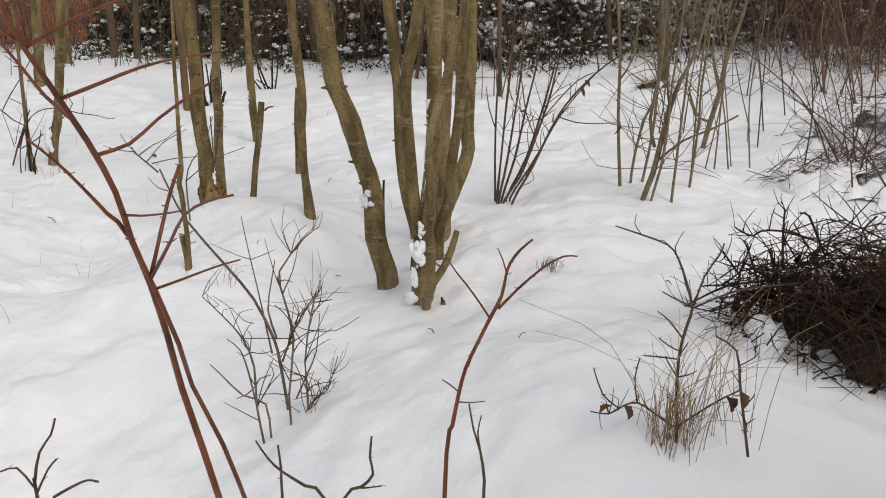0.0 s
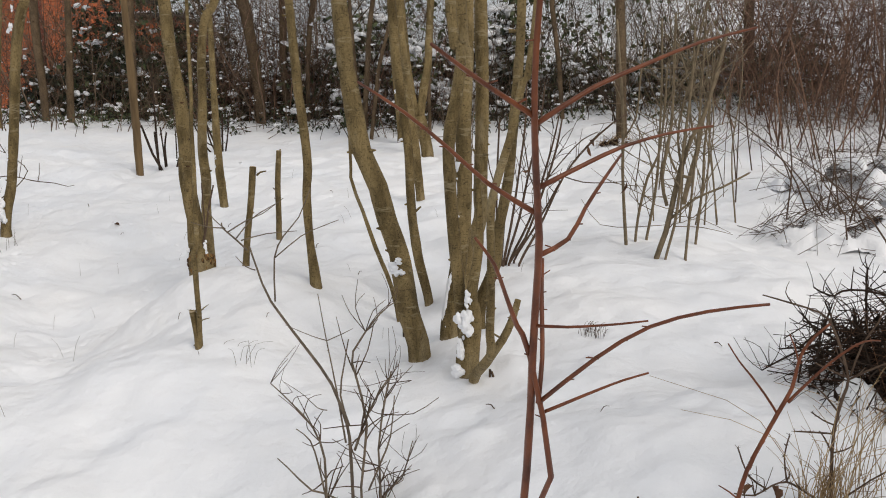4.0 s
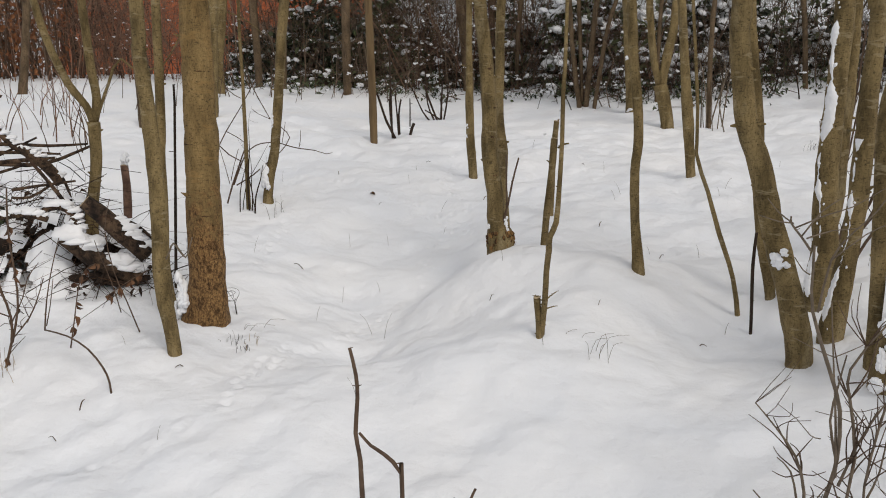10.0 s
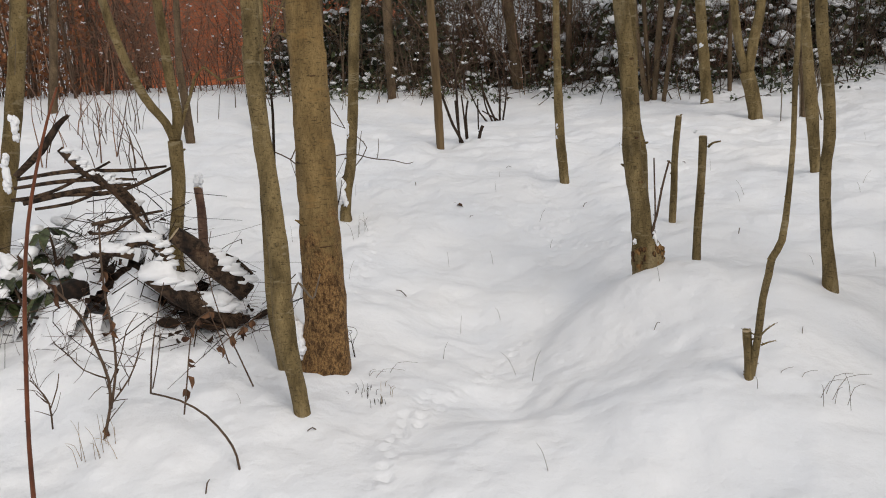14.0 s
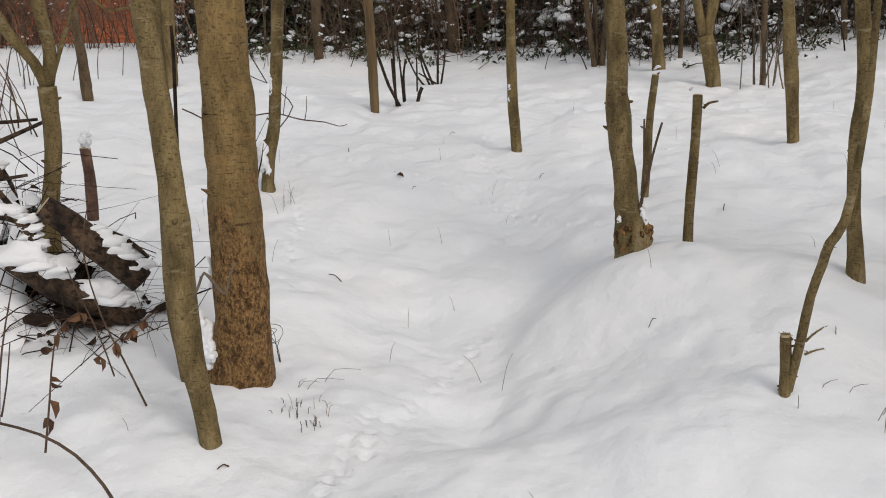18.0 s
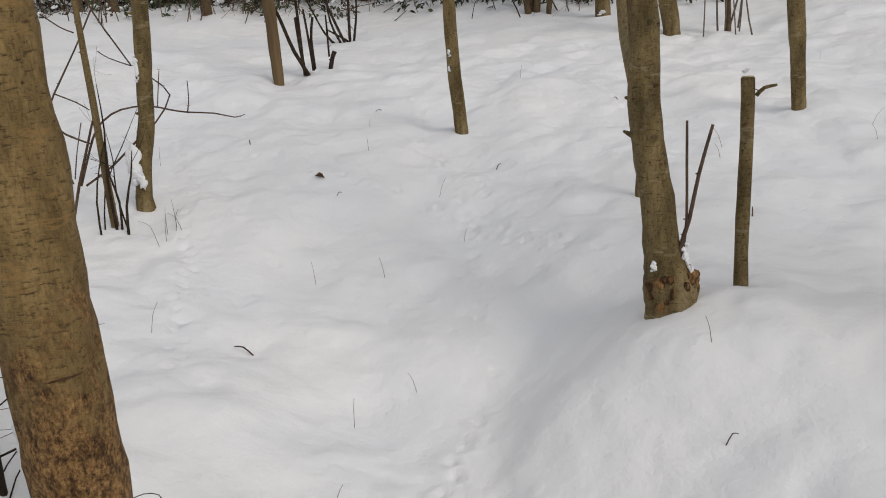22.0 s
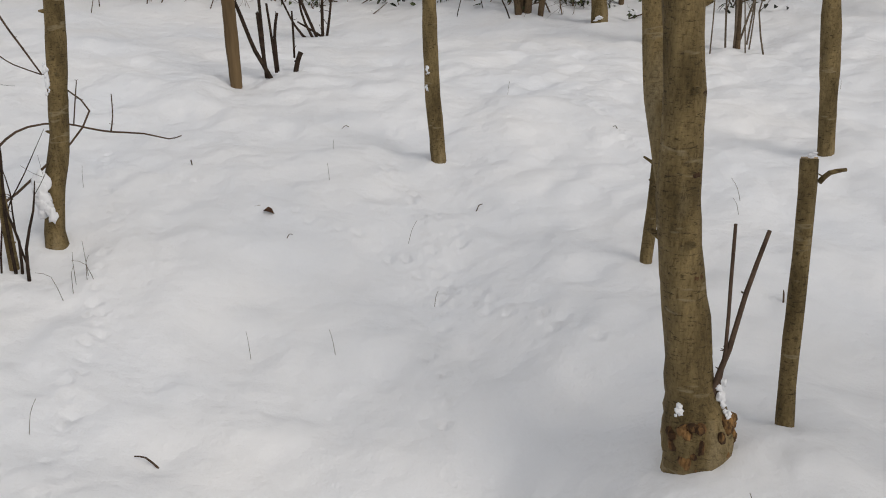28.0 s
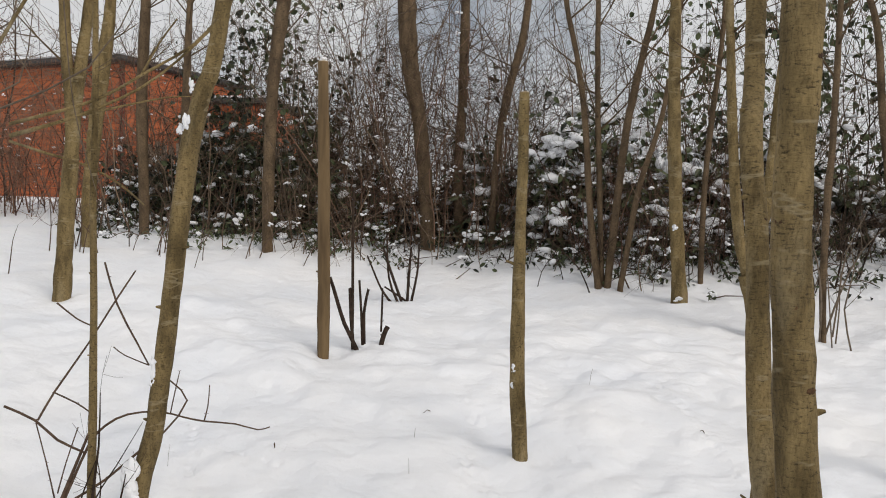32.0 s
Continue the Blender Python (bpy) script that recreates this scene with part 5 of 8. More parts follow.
t = tree([line((0.676, 2.228, 0.147, 0.0046), (0.670, 2.230, 0.276, 0.0040), (0.670, 2.230, 0.390, 0.0040), (0.685, 2.225, 0.475, 0.0039), (0.694, 2.222, 0.517, 0.0033), (0.678, 2.228, 0.582, 0.0033), (0.657, 2.235, 0.640, 0.0027), (0.633, 2.243, 0.671, 0.0022), (0.573, 2.264, 0.692, 0.0022), (0.512, 2.285, 0.710, 0.0016)),
    line((0.694, 2.222, 0.517, 0.0027), (0.764, 2.198, 0.559, 0.0022), (0.828, 2.176, 0.583, 0.0021), (0.911, 2.147, 0.601, 0.0015)),
    line((0.697, 2.221, 0.524, 0.0027), (0.717, 2.214, 0.600, 0.0022), (0.746, 2.204, 0.655, 0.0021), (0.755, 2.201, 0.684, 0.0016)),
    line((0.690, 2.223, 0.523, 0.0022), (0.652, 2.237, 0.539, 0.0022), (0.625, 2.246, 0.553, 0.0016)),
    line((0.666, 2.232, 0.201, 0.0034), (0.610, 2.251, 0.237, 0.0028), (0.578, 2.262, 0.253, 0.0029), (0.547, 2.273, 0.240, 0.0023), (0.511, 2.285, 0.211, 0.0024), (0.466, 2.301, 0.211, 0.0017)),
    line((0.579, 2.262, 0.252, 0.0023), (0.571, 2.265, 0.317, 0.0017), (0.580, 2.261, 0.372, 0.0017)),
    line((0.535, 2.277, 0.231, 0.0023), (0.496, 2.291, 0.261, 0.0023), (0.471, 2.299, 0.330, 0.0017)),
    line((0.837, 2.173, 0.151, 0.0039), (0.818, 2.179, 0.275, 0.0033), (0.808, 2.183, 0.342, 0.0033), (0.796, 2.187, 0.422, 0.0027), (0.749, 2.203, 0.453, 0.0022)),
    line((0.671, 2.230, 0.383, 0.0022), (0.626, 2.246, 0.383, 0.0023), (0.590, 2.258, 0.382, 0.0017)),
    line((0.672, 2.230, 0.404, 0.0022), (0.648, 2.238, 0.414, 0.0017), (0.623, 2.247, 0.432, 0.0017)),
    line((0.678, 2.228, 0.206, 0.0028), (0.750, 2.203, 0.276, 0.0022), (0.809, 2.182, 0.322, 0.0022))], 'thorny dry briar stems beside the bramble heap', bark=BROWN_TWIG, shoots=0, snags=16, sides=6, name='briar', category='shrub', group='near shrubs')
wisps(t, [STEMS[t][i] for i in (0, 4, 7)], 30, 0.07, BROWN_TWIG)
dead_leaves(t, [STEMS[t][i] for i in (4, 10)], 4, 0.06)
t = tree([line((-3.534, 3.929, -0.116, 0.0056), (-3.534, 3.929, 0.004, 0.0056), (-3.506, 3.947, 0.116, 0.0056), (-3.499, 3.952, 0.227, 0.0056), (-3.520, 3.938, 0.344, 0.0048), (-3.554, 3.916, 0.482, 0.0047), (-3.621, 3.872, 0.601, 0.0046), (-3.686, 3.830, 0.707, 0.0039)),
    line((-3.503, 3.949, 0.115, 0.0049), (-3.473, 3.969, 0.266, 0.0048), (-3.469, 3.971, 0.399, 0.0041), (-3.475, 3.968, 0.532, 0.0040), (-3.472, 3.969, 0.661, 0.0040), (-3.464, 3.974, 0.777, 0.0031)),
    line((-3.497, 3.953, 0.136, 0.0032), (-3.441, 3.990, 0.214, 0.0033), (-3.407, 4.012, 0.296, 0.0024), (-3.381, 4.029, 0.381, 0.0024)),
    line((-3.499, 3.952, 0.227, 0.0032), (-3.561, 3.911, 0.275, 0.0023), (-3.595, 3.889, 0.338, 0.0023), (-3.629, 3.867, 0.389, 0.0016)),
    line((-3.503, 3.949, 0.273, 0.0032), (-3.524, 3.936, 0.388, 0.0023), (-3.522, 3.937, 0.476, 0.0023), (-3.540, 3.925, 0.533, 0.0016)),
    line((-3.667, 3.842, 0.085, 0.0032), (-3.666, 3.843, 0.178, 0.0032), (-3.687, 3.829, 0.238, 0.0023), (-3.706, 3.817, 0.276, 0.0016)),
    line((-3.666, 3.843, 0.156, 0.0023), (-3.640, 3.860, 0.227, 0.0023), (-3.629, 3.867, 0.280, 0.0016)),
    line((-3.497, 3.953, 0.204, 0.0032), (-3.454, 3.982, 0.307, 0.0024), (-3.431, 3.996, 0.391, 0.0024), (-3.391, 4.023, 0.450, 0.0016))], 'small bare brown shrub with one red shoot in snow', bark=BROWN_TWIG, shoots=0, snags=3, sides=6, name='bare_shrub', category='shrub', group='near shrubs')
wisps(t, [STEMS[t][i] for i in (0, 2, 3, 5)], 45, 0.13, BROWN_TWIG)
dead_leaves(t, [STEMS[t][i] for i in (0, 1)], 16, 0.05)
t = tree([line((-3.388, 3.293, -0.263, 0.0086), (-3.388, 3.293, -0.143, 0.0086), (-3.386, 3.295, 0.017, 0.0071), (-3.373, 3.305, 0.270, 0.0064), (-3.352, 3.321, 0.513, 0.0063), (-3.332, 3.337, 0.715, 0.0056), (-3.307, 3.356, 0.879, 0.0049), (-3.275, 3.382, 1.024, 0.0043), (-3.240, 3.409, 1.151, 0.0037), (-3.211, 3.431, 1.238, 0.0031))], 'single long dark red shoot', bark=RED_TWIG, shoots=0, snags=5, sides=8, name='red_shoot', category='shoot', group='thin shoots')
t = tree([line((-2.955, 3.740, -0.072, 0.0042), (-2.971, 3.760, 0.019, 0.0041), (-3.012, 3.790, 0.072, 0.0040), (-3.091, 3.830, 0.133, 0.0038), (-3.198, 3.870, 0.173, 0.0037), (-3.329, 3.920, 0.183, 0.0036)),
    line((-3.329, 3.920, 0.183, 0.0034), (-3.312, 3.930, 0.312, 0.0028), (-3.287, 3.950, 0.441, 0.0022), (-3.253, 3.970, 0.569, 0.0016)),
    line((-3.319, 3.920, 0.201, 0.0026), (-3.279, 3.900, 0.298, 0.0020), (-3.241, 3.880, 0.415, 0.0014)),
    line((-3.190, 3.870, 0.122, 0.0030), (-3.175, 3.900, 0.253, 0.0026), (-3.161, 3.930, 0.378, 0.0022), (-3.136, 3.950, 0.439, 0.0018), (-3.097, 3.960, 0.463, 0.0014)),
    line((-3.082, 4.250, 0.078, 0.0034), (-3.142, 4.270, 0.219, 0.0029), (-3.201, 4.290, 0.351, 0.0025), (-3.244, 4.320, 0.542, 0.0020), (-3.228, 4.360, 0.680, 0.0016)),
    line((-3.191, 4.300, 0.155, 0.0026), (-3.229, 4.310, 0.296, 0.0022), (-3.288, 4.330, 0.429, 0.0018), (-3.311, 4.340, 0.489, 0.0014)),
    line((-3.030, 4.280, 0.364, 0.0030), (-3.074, 4.200, 0.337, 0.0023), (-3.141, 4.120, 0.288, 0.0016))], 'arching bramble canes with shrivelled brown leaves', bark=BROWN_TWIG, shoots=0, snags=4, sides=6, name='bramble', category='bramble', group='brambles')
dead_leaves(t, [STEMS[t][i] for i in (3, 6)], 22, 0.045)
t = tree([line((-1.552, 2.055, -0.514, 0.0049), (-1.542, 2.055, -0.123, 0.0047), (-1.552, 2.055, 0.464, 0.0045), (-1.554, 2.054, 0.553, 0.0039), (-1.559, 2.052, 0.595, 0.0039), (-1.554, 2.054, 0.656, 0.0034), (-1.555, 2.054, 0.696, 0.0034), (-1.563, 2.051, 0.743, 0.0029)),
    line((-1.446, 1.848, -0.552, 0.0036), (-1.436, 1.848, -0.101, 0.0035), (-1.446, 1.848, 0.576, 0.0033), (-1.448, 1.847, 0.629, 0.0033), (-1.468, 1.841, 0.658, 0.0029), (-1.486, 1.835, 0.674, 0.0024), (-1.500, 1.830, 0.694, 0.0020)),
    line((-1.380, 1.849, -0.551, 0.0031), (-1.370, 1.849, -0.116, 0.0030), (-1.380, 1.849, 0.536, 0.0028), (-1.360, 1.860, 0.566, 0.0024), (-1.344, 1.869, 0.598, 0.0019))], 'thin knotty brown twig rising from snow', bark=BROWN_TWIG, shoots=0, snags=7, sides=7, name='twig_shrub', category='shrub', group='near shrubs')
t = tree([line((-3.719, 6.657, 0.828, 0.0048), (-3.624, 6.687, 0.771, 0.0049), (-3.552, 6.706, 0.695, 0.0049), (-3.462, 6.734, 0.640, 0.0043)),
    line((-3.615, 6.690, 0.770, 0.0043), (-3.567, 6.717, 0.868, 0.0043), (-3.467, 6.769, 1.036, 0.0037), (-3.391, 6.811, 1.179, 0.0038), (-3.321, 6.848, 1.304, 0.0032)),
    line((-3.571, 6.715, 0.868, 0.0031), (-3.495, 6.739, 0.822, 0.0031), (-3.450, 6.752, 0.784, 0.0025)),
    line((-3.527, 6.694, 0.470, 0.0055), (-3.454, 6.739, 0.666, 0.0056), (-3.403, 6.765, 0.734, 0.0044), (-3.331, 6.794, 0.770, 0.0038), (-3.228, 6.832, 0.773, 0.0038), (-3.142, 6.862, 0.745, 0.0039), (-3.073, 6.885, 0.725, 0.0039), (-2.963, 6.924, 0.706, 0.0033), (-2.881, 6.952, 0.677, 0.0027), (-2.836, 6.969, 0.685, 0.0020)),
    line((-3.509, 6.701, 0.468, 0.0049), (-3.396, 6.749, 0.538, 0.0050), (-3.289, 6.797, 0.631, 0.0044), (-3.207, 6.833, 0.697, 0.0038), (-3.134, 6.871, 0.808, 0.0039), (-3.194, 6.856, 0.887, 0.0032)),
    line((-3.073, 6.885, 0.725, 0.0033), (-3.061, 6.895, 0.782, 0.0026), (-3.057, 6.904, 0.862, 0.0020)),
    line((-3.190, 6.845, 0.759, 0.0026), (-3.174, 6.860, 0.854, 0.0026), (-3.162, 6.871, 0.921, 0.0019)),
    line((-3.570, 6.746, 1.189, 0.0037), (-3.506, 6.764, 1.130, 0.0031), (-3.460, 6.778, 1.104, 0.0031)),
    line((-3.423, 6.813, 1.336, 0.0038), (-3.378, 6.815, 1.179, 0.0038), (-3.312, 6.827, 1.040, 0.0038), (-3.266, 6.835, 0.948, 0.0032)),
    line((-3.554, 6.686, 0.483, 0.0031), (-3.584, 6.687, 0.617, 0.0024), (-3.620, 6.687, 0.761, 0.0024)),
    line((-3.546, 6.691, 0.503, 0.0031), (-3.523, 6.709, 0.611, 0.0025), (-3.489, 6.733, 0.736, 0.0025)),
    line((-3.574, 6.664, 0.336, 0.0067), (-3.536, 6.691, 0.471, 0.0067), (-3.496, 6.717, 0.588, 0.0062), (-3.456, 6.743, 0.707, 0.0056), (-3.431, 6.757, 0.767, 0.0044)),
    line((-3.385, 6.798, 1.022, 0.0025), (-3.347, 6.809, 0.989, 0.0025), (-3.266, 6.835, 0.948, 0.0026))], 'dark arching bramble round the leaning tree', bark=BROWN_TWIG, shoots=0, snags=4, sides=6, name='bramble', category='bramble', group='brambles')
t = tree([line((-2.668, 8.788, 0.552, 0.016), (-2.668, 8.788, 0.672, 0.016), (-2.747, 8.781, 0.839, 0.014), (-2.812, 8.775, 1.048, 0.012), (-2.837, 8.773, 1.124, 0.010)),
    line((-2.689, 8.786, 0.679, 0.012), (-2.706, 8.785, 0.875, 0.012), (-2.716, 8.784, 1.056, 0.010)),
    line((-2.624, 8.792, 0.714, 0.010), (-2.628, 8.792, 0.911, 0.010), (-2.603, 8.794, 1.051, 0.0087)),
    line((-2.634, 8.791, 0.707, 0.010), (-2.645, 8.790, 0.910, 0.0087), (-2.659, 8.789, 1.106, 0.0069)),
    line((-2.523, 8.801, 0.694, 0.016), (-2.504, 8.803, 0.771, 0.016), (-2.481, 8.805, 0.821, 0.016)),
    line((-2.522, 8.801, 0.789, 0.0070), (-2.518, 8.802, 0.947, 0.0070), (-2.517, 8.802, 1.059, 0.0052)),
    line((-2.696, 8.786, 0.679, 0.010), (-2.699, 8.785, 1.049, 0.010), (-2.702, 8.785, 1.396, 0.0086), (-2.700, 8.785, 1.672, 0.0069))], 'tuft of cut dark shoots beside the post', bark=BLACK_TWIG, shoots=0, snags=3, sides=6, name='cut_shrub', category='shrub', group='cut shrubs')
t = tree([line((-2.420, 10.479, 0.639, 0.012), (-2.420, 10.479, 0.759, 0.012), (-2.411, 10.480, 0.978, 0.012), (-2.393, 10.480, 1.233, 0.0092)),
    line((-2.457, 10.478, 0.758, 0.012), (-2.555, 10.475, 1.021, 0.012), (-2.623, 10.473, 1.228, 0.0092)),
    line((-2.530, 10.476, 0.752, 0.012), (-2.630, 10.473, 0.880, 0.0093), (-2.751, 10.469, 1.156, 0.0069)),
    line((-2.489, 10.477, 0.758, 0.012), (-2.572, 10.475, 0.975, 0.0093), (-2.594, 10.474, 1.344, 0.0069)),
    line((-2.392, 10.480, 0.755, 0.012), (-2.342, 10.482, 1.026, 0.0093), (-2.329, 10.482, 1.258, 0.0069)),
    line((-2.363, 10.481, 0.737, 0.014), (-2.467, 10.478, 0.814, 0.0093), (-2.608, 10.474, 0.904, 0.0069))], 'tuft of thin dark shoots before the hedge', bark=BLACK_TWIG, shoots=0, snags=3, sides=6, name='cut_shrub', category='shrub', group='cut shrubs')
wisps(t, [STEMS[t][i] for i in (0, 1, 4)], 20, 0.2, BLACK_TWIG)
t = tree([line((0.252, 5.367, 0.153, 0.0076), (0.252, 5.367, 0.273, 0.0076), (0.251, 5.367, 0.518, 0.0064), (0.258, 5.367, 0.785, 0.0063), (0.277, 5.366, 1.113, 0.0049)),
    line((0.261, 5.311, 0.153, 0.0075), (0.261, 5.311, 0.273, 0.0075), (0.287, 5.309, 0.525, 0.0063), (0.319, 5.307, 0.854, 0.0062), (0.347, 5.305, 1.112, 0.0062), (0.371, 5.304, 1.428, 0.0048)),
    line((0.271, 5.220, 0.152, 0.0074), (0.271, 5.220, 0.272, 0.0074), (0.319, 5.216, 0.504, 0.0073), (0.366, 5.213, 0.795, 0.0061), (0.406, 5.210, 1.081, 0.0060), (0.416, 5.209, 1.361, 0.0047)),
    line((0.289, 5.239, 0.155, 0.0074), (0.289, 5.239, 0.275, 0.0074), (0.369, 5.233, 0.534, 0.0073), (0.432, 5.228, 0.826, 0.0061), (0.493, 5.223, 1.080, 0.0048), (0.522, 5.221, 1.298, 0.0035)),
    line((0.318, 5.273, 0.159, 0.0075), (0.318, 5.273, 0.279, 0.0075), (0.438, 5.263, 0.529, 0.0074), (0.532, 5.255, 0.823, 0.0062), (0.593, 5.250, 1.047, 0.0048), (0.623, 5.248, 1.205, 0.0035)),
    line((0.302, 5.198, 0.156, 0.0073), (0.302, 5.198, 0.276, 0.0073), (0.398, 5.190, 0.425, 0.0073), (0.492, 5.183, 0.668, 0.0072), (0.575, 5.176, 0.923, 0.0060), (0.613, 5.173, 1.111, 0.0047)),
    line((0.352, 5.134, 0.161, 0.0072), (0.352, 5.134, 0.281, 0.0072), (0.471, 5.123, 0.499, 0.0072), (0.609, 5.110, 0.785, 0.0060), (0.745, 5.098, 0.956, 0.0059), (0.880, 5.085, 1.078, 0.0046), (0.985, 5.076, 1.138, 0.0034)),
    line((0.264, 5.255, 0.153, 0.0063), (0.264, 5.255, 0.273, 0.0063), (0.302, 5.253, 0.696, 0.0049), (0.352, 5.249, 1.112, 0.0035)),
    line((0.340, 5.256, 0.162, 0.0063), (0.340, 5.256, 0.282, 0.0063), (0.453, 5.246, 0.465, 0.0062), (0.548, 5.238, 0.630, 0.0049), (0.642, 5.230, 0.792, 0.0036), (0.797, 5.217, 0.983, 0.0035)),
    line((0.609, 5.110, 0.785, 0.0035), (0.718, 5.100, 0.750, 0.0035), (0.842, 5.089, 0.744, 0.0024), (0.965, 5.078, 0.750, 0.0023)),
    line((0.485, 5.259, 0.661, 0.0036), (0.436, 5.263, 0.791, 0.0036), (0.412, 5.265, 0.952, 0.0036), (0.392, 5.267, 1.048, 0.0024)),
    line((0.523, 5.180, 0.764, 0.0035), (0.616, 5.173, 0.875, 0.0035), (0.724, 5.164, 0.985, 0.0035), (0.817, 5.157, 1.031, 0.0024)),
    line((0.258, 5.367, 0.686, 0.0037), (0.215, 5.370, 0.819, 0.0036), (0.198, 5.371, 0.950, 0.0025))], 'dark brown many-stemmed shrub fanning out of the snow', bark=BROWN_TWIG, shoots=0, snags=3, sides=6, name='shrub', category='shrub', group='bare shrubs')
wisps(t, [STEMS[t][i] for i in (1, 2, 3, 4, 5, 6, 8)], 60, 0.22, BROWN_TWIG)
dead_leaves(t, [STEMS[t][i] for i in (3, 6, 9)], 5, 0.07)
t = tree([line((1.057, 4.799, 0.233, 0.016), (1.057, 4.799, 0.353, 0.016), (1.100, 4.787, 0.493, 0.016), (1.136, 4.778, 0.673, 0.015), (1.173, 4.768, 0.849, 0.014), (1.219, 4.756, 0.993, 0.011), (1.281, 4.740, 1.121, 0.010), (1.330, 4.727, 1.330, 0.0085), (1.380, 4.714, 1.548, 0.0071)),
    line((1.843, 6.644, 0.316, 0.020), (1.843, 6.644, 0.436, 0.020), (1.885, 6.631, 0.639, 0.020), (1.934, 6.616, 0.848, 0.018), (1.969, 6.605, 1.094, 0.016), (2.059, 6.576, 1.415, 0.012), (2.118, 6.558, 1.729, 0.010)),
    line((0.986, 5.153, 0.236, 0.011), (0.986, 5.153, 0.356, 0.011), (0.975, 5.155, 0.538, 0.010), (0.963, 5.158, 0.794, 0.009), (0.961, 5.158, 1.108, 0.0094), (0.941, 5.163, 1.415, 0.0079), (0.923, 5.167, 1.657, 0.0065)),
    line((1.055, 5.209, 0.239, 0.0083), (1.055, 5.209, 0.359, 0.0083), (1.071, 5.205, 0.531, 0.0083), (1.120, 5.194, 0.758, 0.0082), (1.176, 5.180, 0.886, 0.0067), (1.204, 5.173, 1.106, 0.0066), (1.218, 5.170, 1.414, 0.0053)),
    line((1.126, 5.233, 0.241, 0.0084), (1.126, 5.233, 0.361, 0.0084), (1.160, 5.225, 0.560, 0.0083), (1.184, 5.219, 0.755, 0.0082), (1.196, 5.216, 1.043, 0.0067), (1.200, 5.215, 1.355, 0.0066), (1.196, 5.216, 1.660, 0.0053)),
    line((1.093, 4.763, 0.233, 0.0076), (1.093, 4.763, 0.353, 0.0076), (1.134, 4.752, 0.528, 0.0075), (1.159, 4.745, 0.734, 0.0074), (1.172, 4.741, 0.965, 0.0061), (1.202, 4.733, 1.248, 0.0060), (1.216, 4.729, 1.550, 0.0048)),
    line((1.203, 4.763, 0.232, 0.0076), (1.203, 4.763, 0.352, 0.0076), (1.217, 4.759, 0.556, 0.0075), (1.229, 4.755, 0.733, 0.0061), (1.247, 4.750, 0.964, 0.0061), (1.262, 4.745, 1.248, 0.0048), (1.275, 4.741, 1.578, 0.0048)),
    line((1.373, 5.084, 0.237, 0.0081), (1.373, 5.084, 0.357, 0.0081), (1.389, 5.079, 0.543, 0.0081), (1.404, 5.074, 0.733, 0.0066), (1.410, 5.073, 0.951, 0.0065), (1.443, 5.062, 1.316, 0.0052)),
    line((1.117, 4.783, 0.560, 0.0075), (1.245, 4.749, 0.675, 0.0061), (1.377, 4.715, 0.735, 0.0061), (1.505, 4.681, 0.809, 0.0049)),
    line((1.104, 4.786, 0.637, 0.010), (1.077, 4.794, 0.789, 0.010), (1.117, 4.783, 1.051, 0.0087), (1.126, 4.781, 1.334, 0.0073), (1.129, 4.780, 1.638, 0.0059)),
    line((1.173, 4.768, 0.843, 0.0074), (1.152, 4.774, 0.993, 0.0061), (1.172, 4.768, 1.164, 0.0060), (1.224, 4.755, 1.360, 0.0048), (1.261, 4.745, 1.606, 0.0035)),
    line((1.934, 6.615, 0.840, 0.011), (1.878, 6.633, 1.095, 0.0087), (1.882, 6.632, 1.379, 0.0086), (1.938, 6.614, 1.657, 0.0069)),
    line((1.885, 6.631, 0.631, 0.011), (1.807, 6.655, 0.659, 0.0088), (1.753, 6.672, 0.763, 0.0088), (1.721, 6.682, 0.889, 0.0071)),
    line((0.961, 5.158, 0.983, 0.0054), (1.032, 5.142, 1.107, 0.0053), (1.055, 5.137, 1.352, 0.0053), (1.077, 5.132, 1.592, 0.0038))], 'tall grey-brown shrub of many thin branching stems', bark=PALE_TWIG, shoots=0, snags=5, sides=7, name='shrub', category='shrub', group='bare shrubs')
wisps(t, [STEMS[t][i] for i in (0, 1, 4, 6, 9, 10, 11, 3, 7, 5)], 170, 0.42, PALE_TWIG)
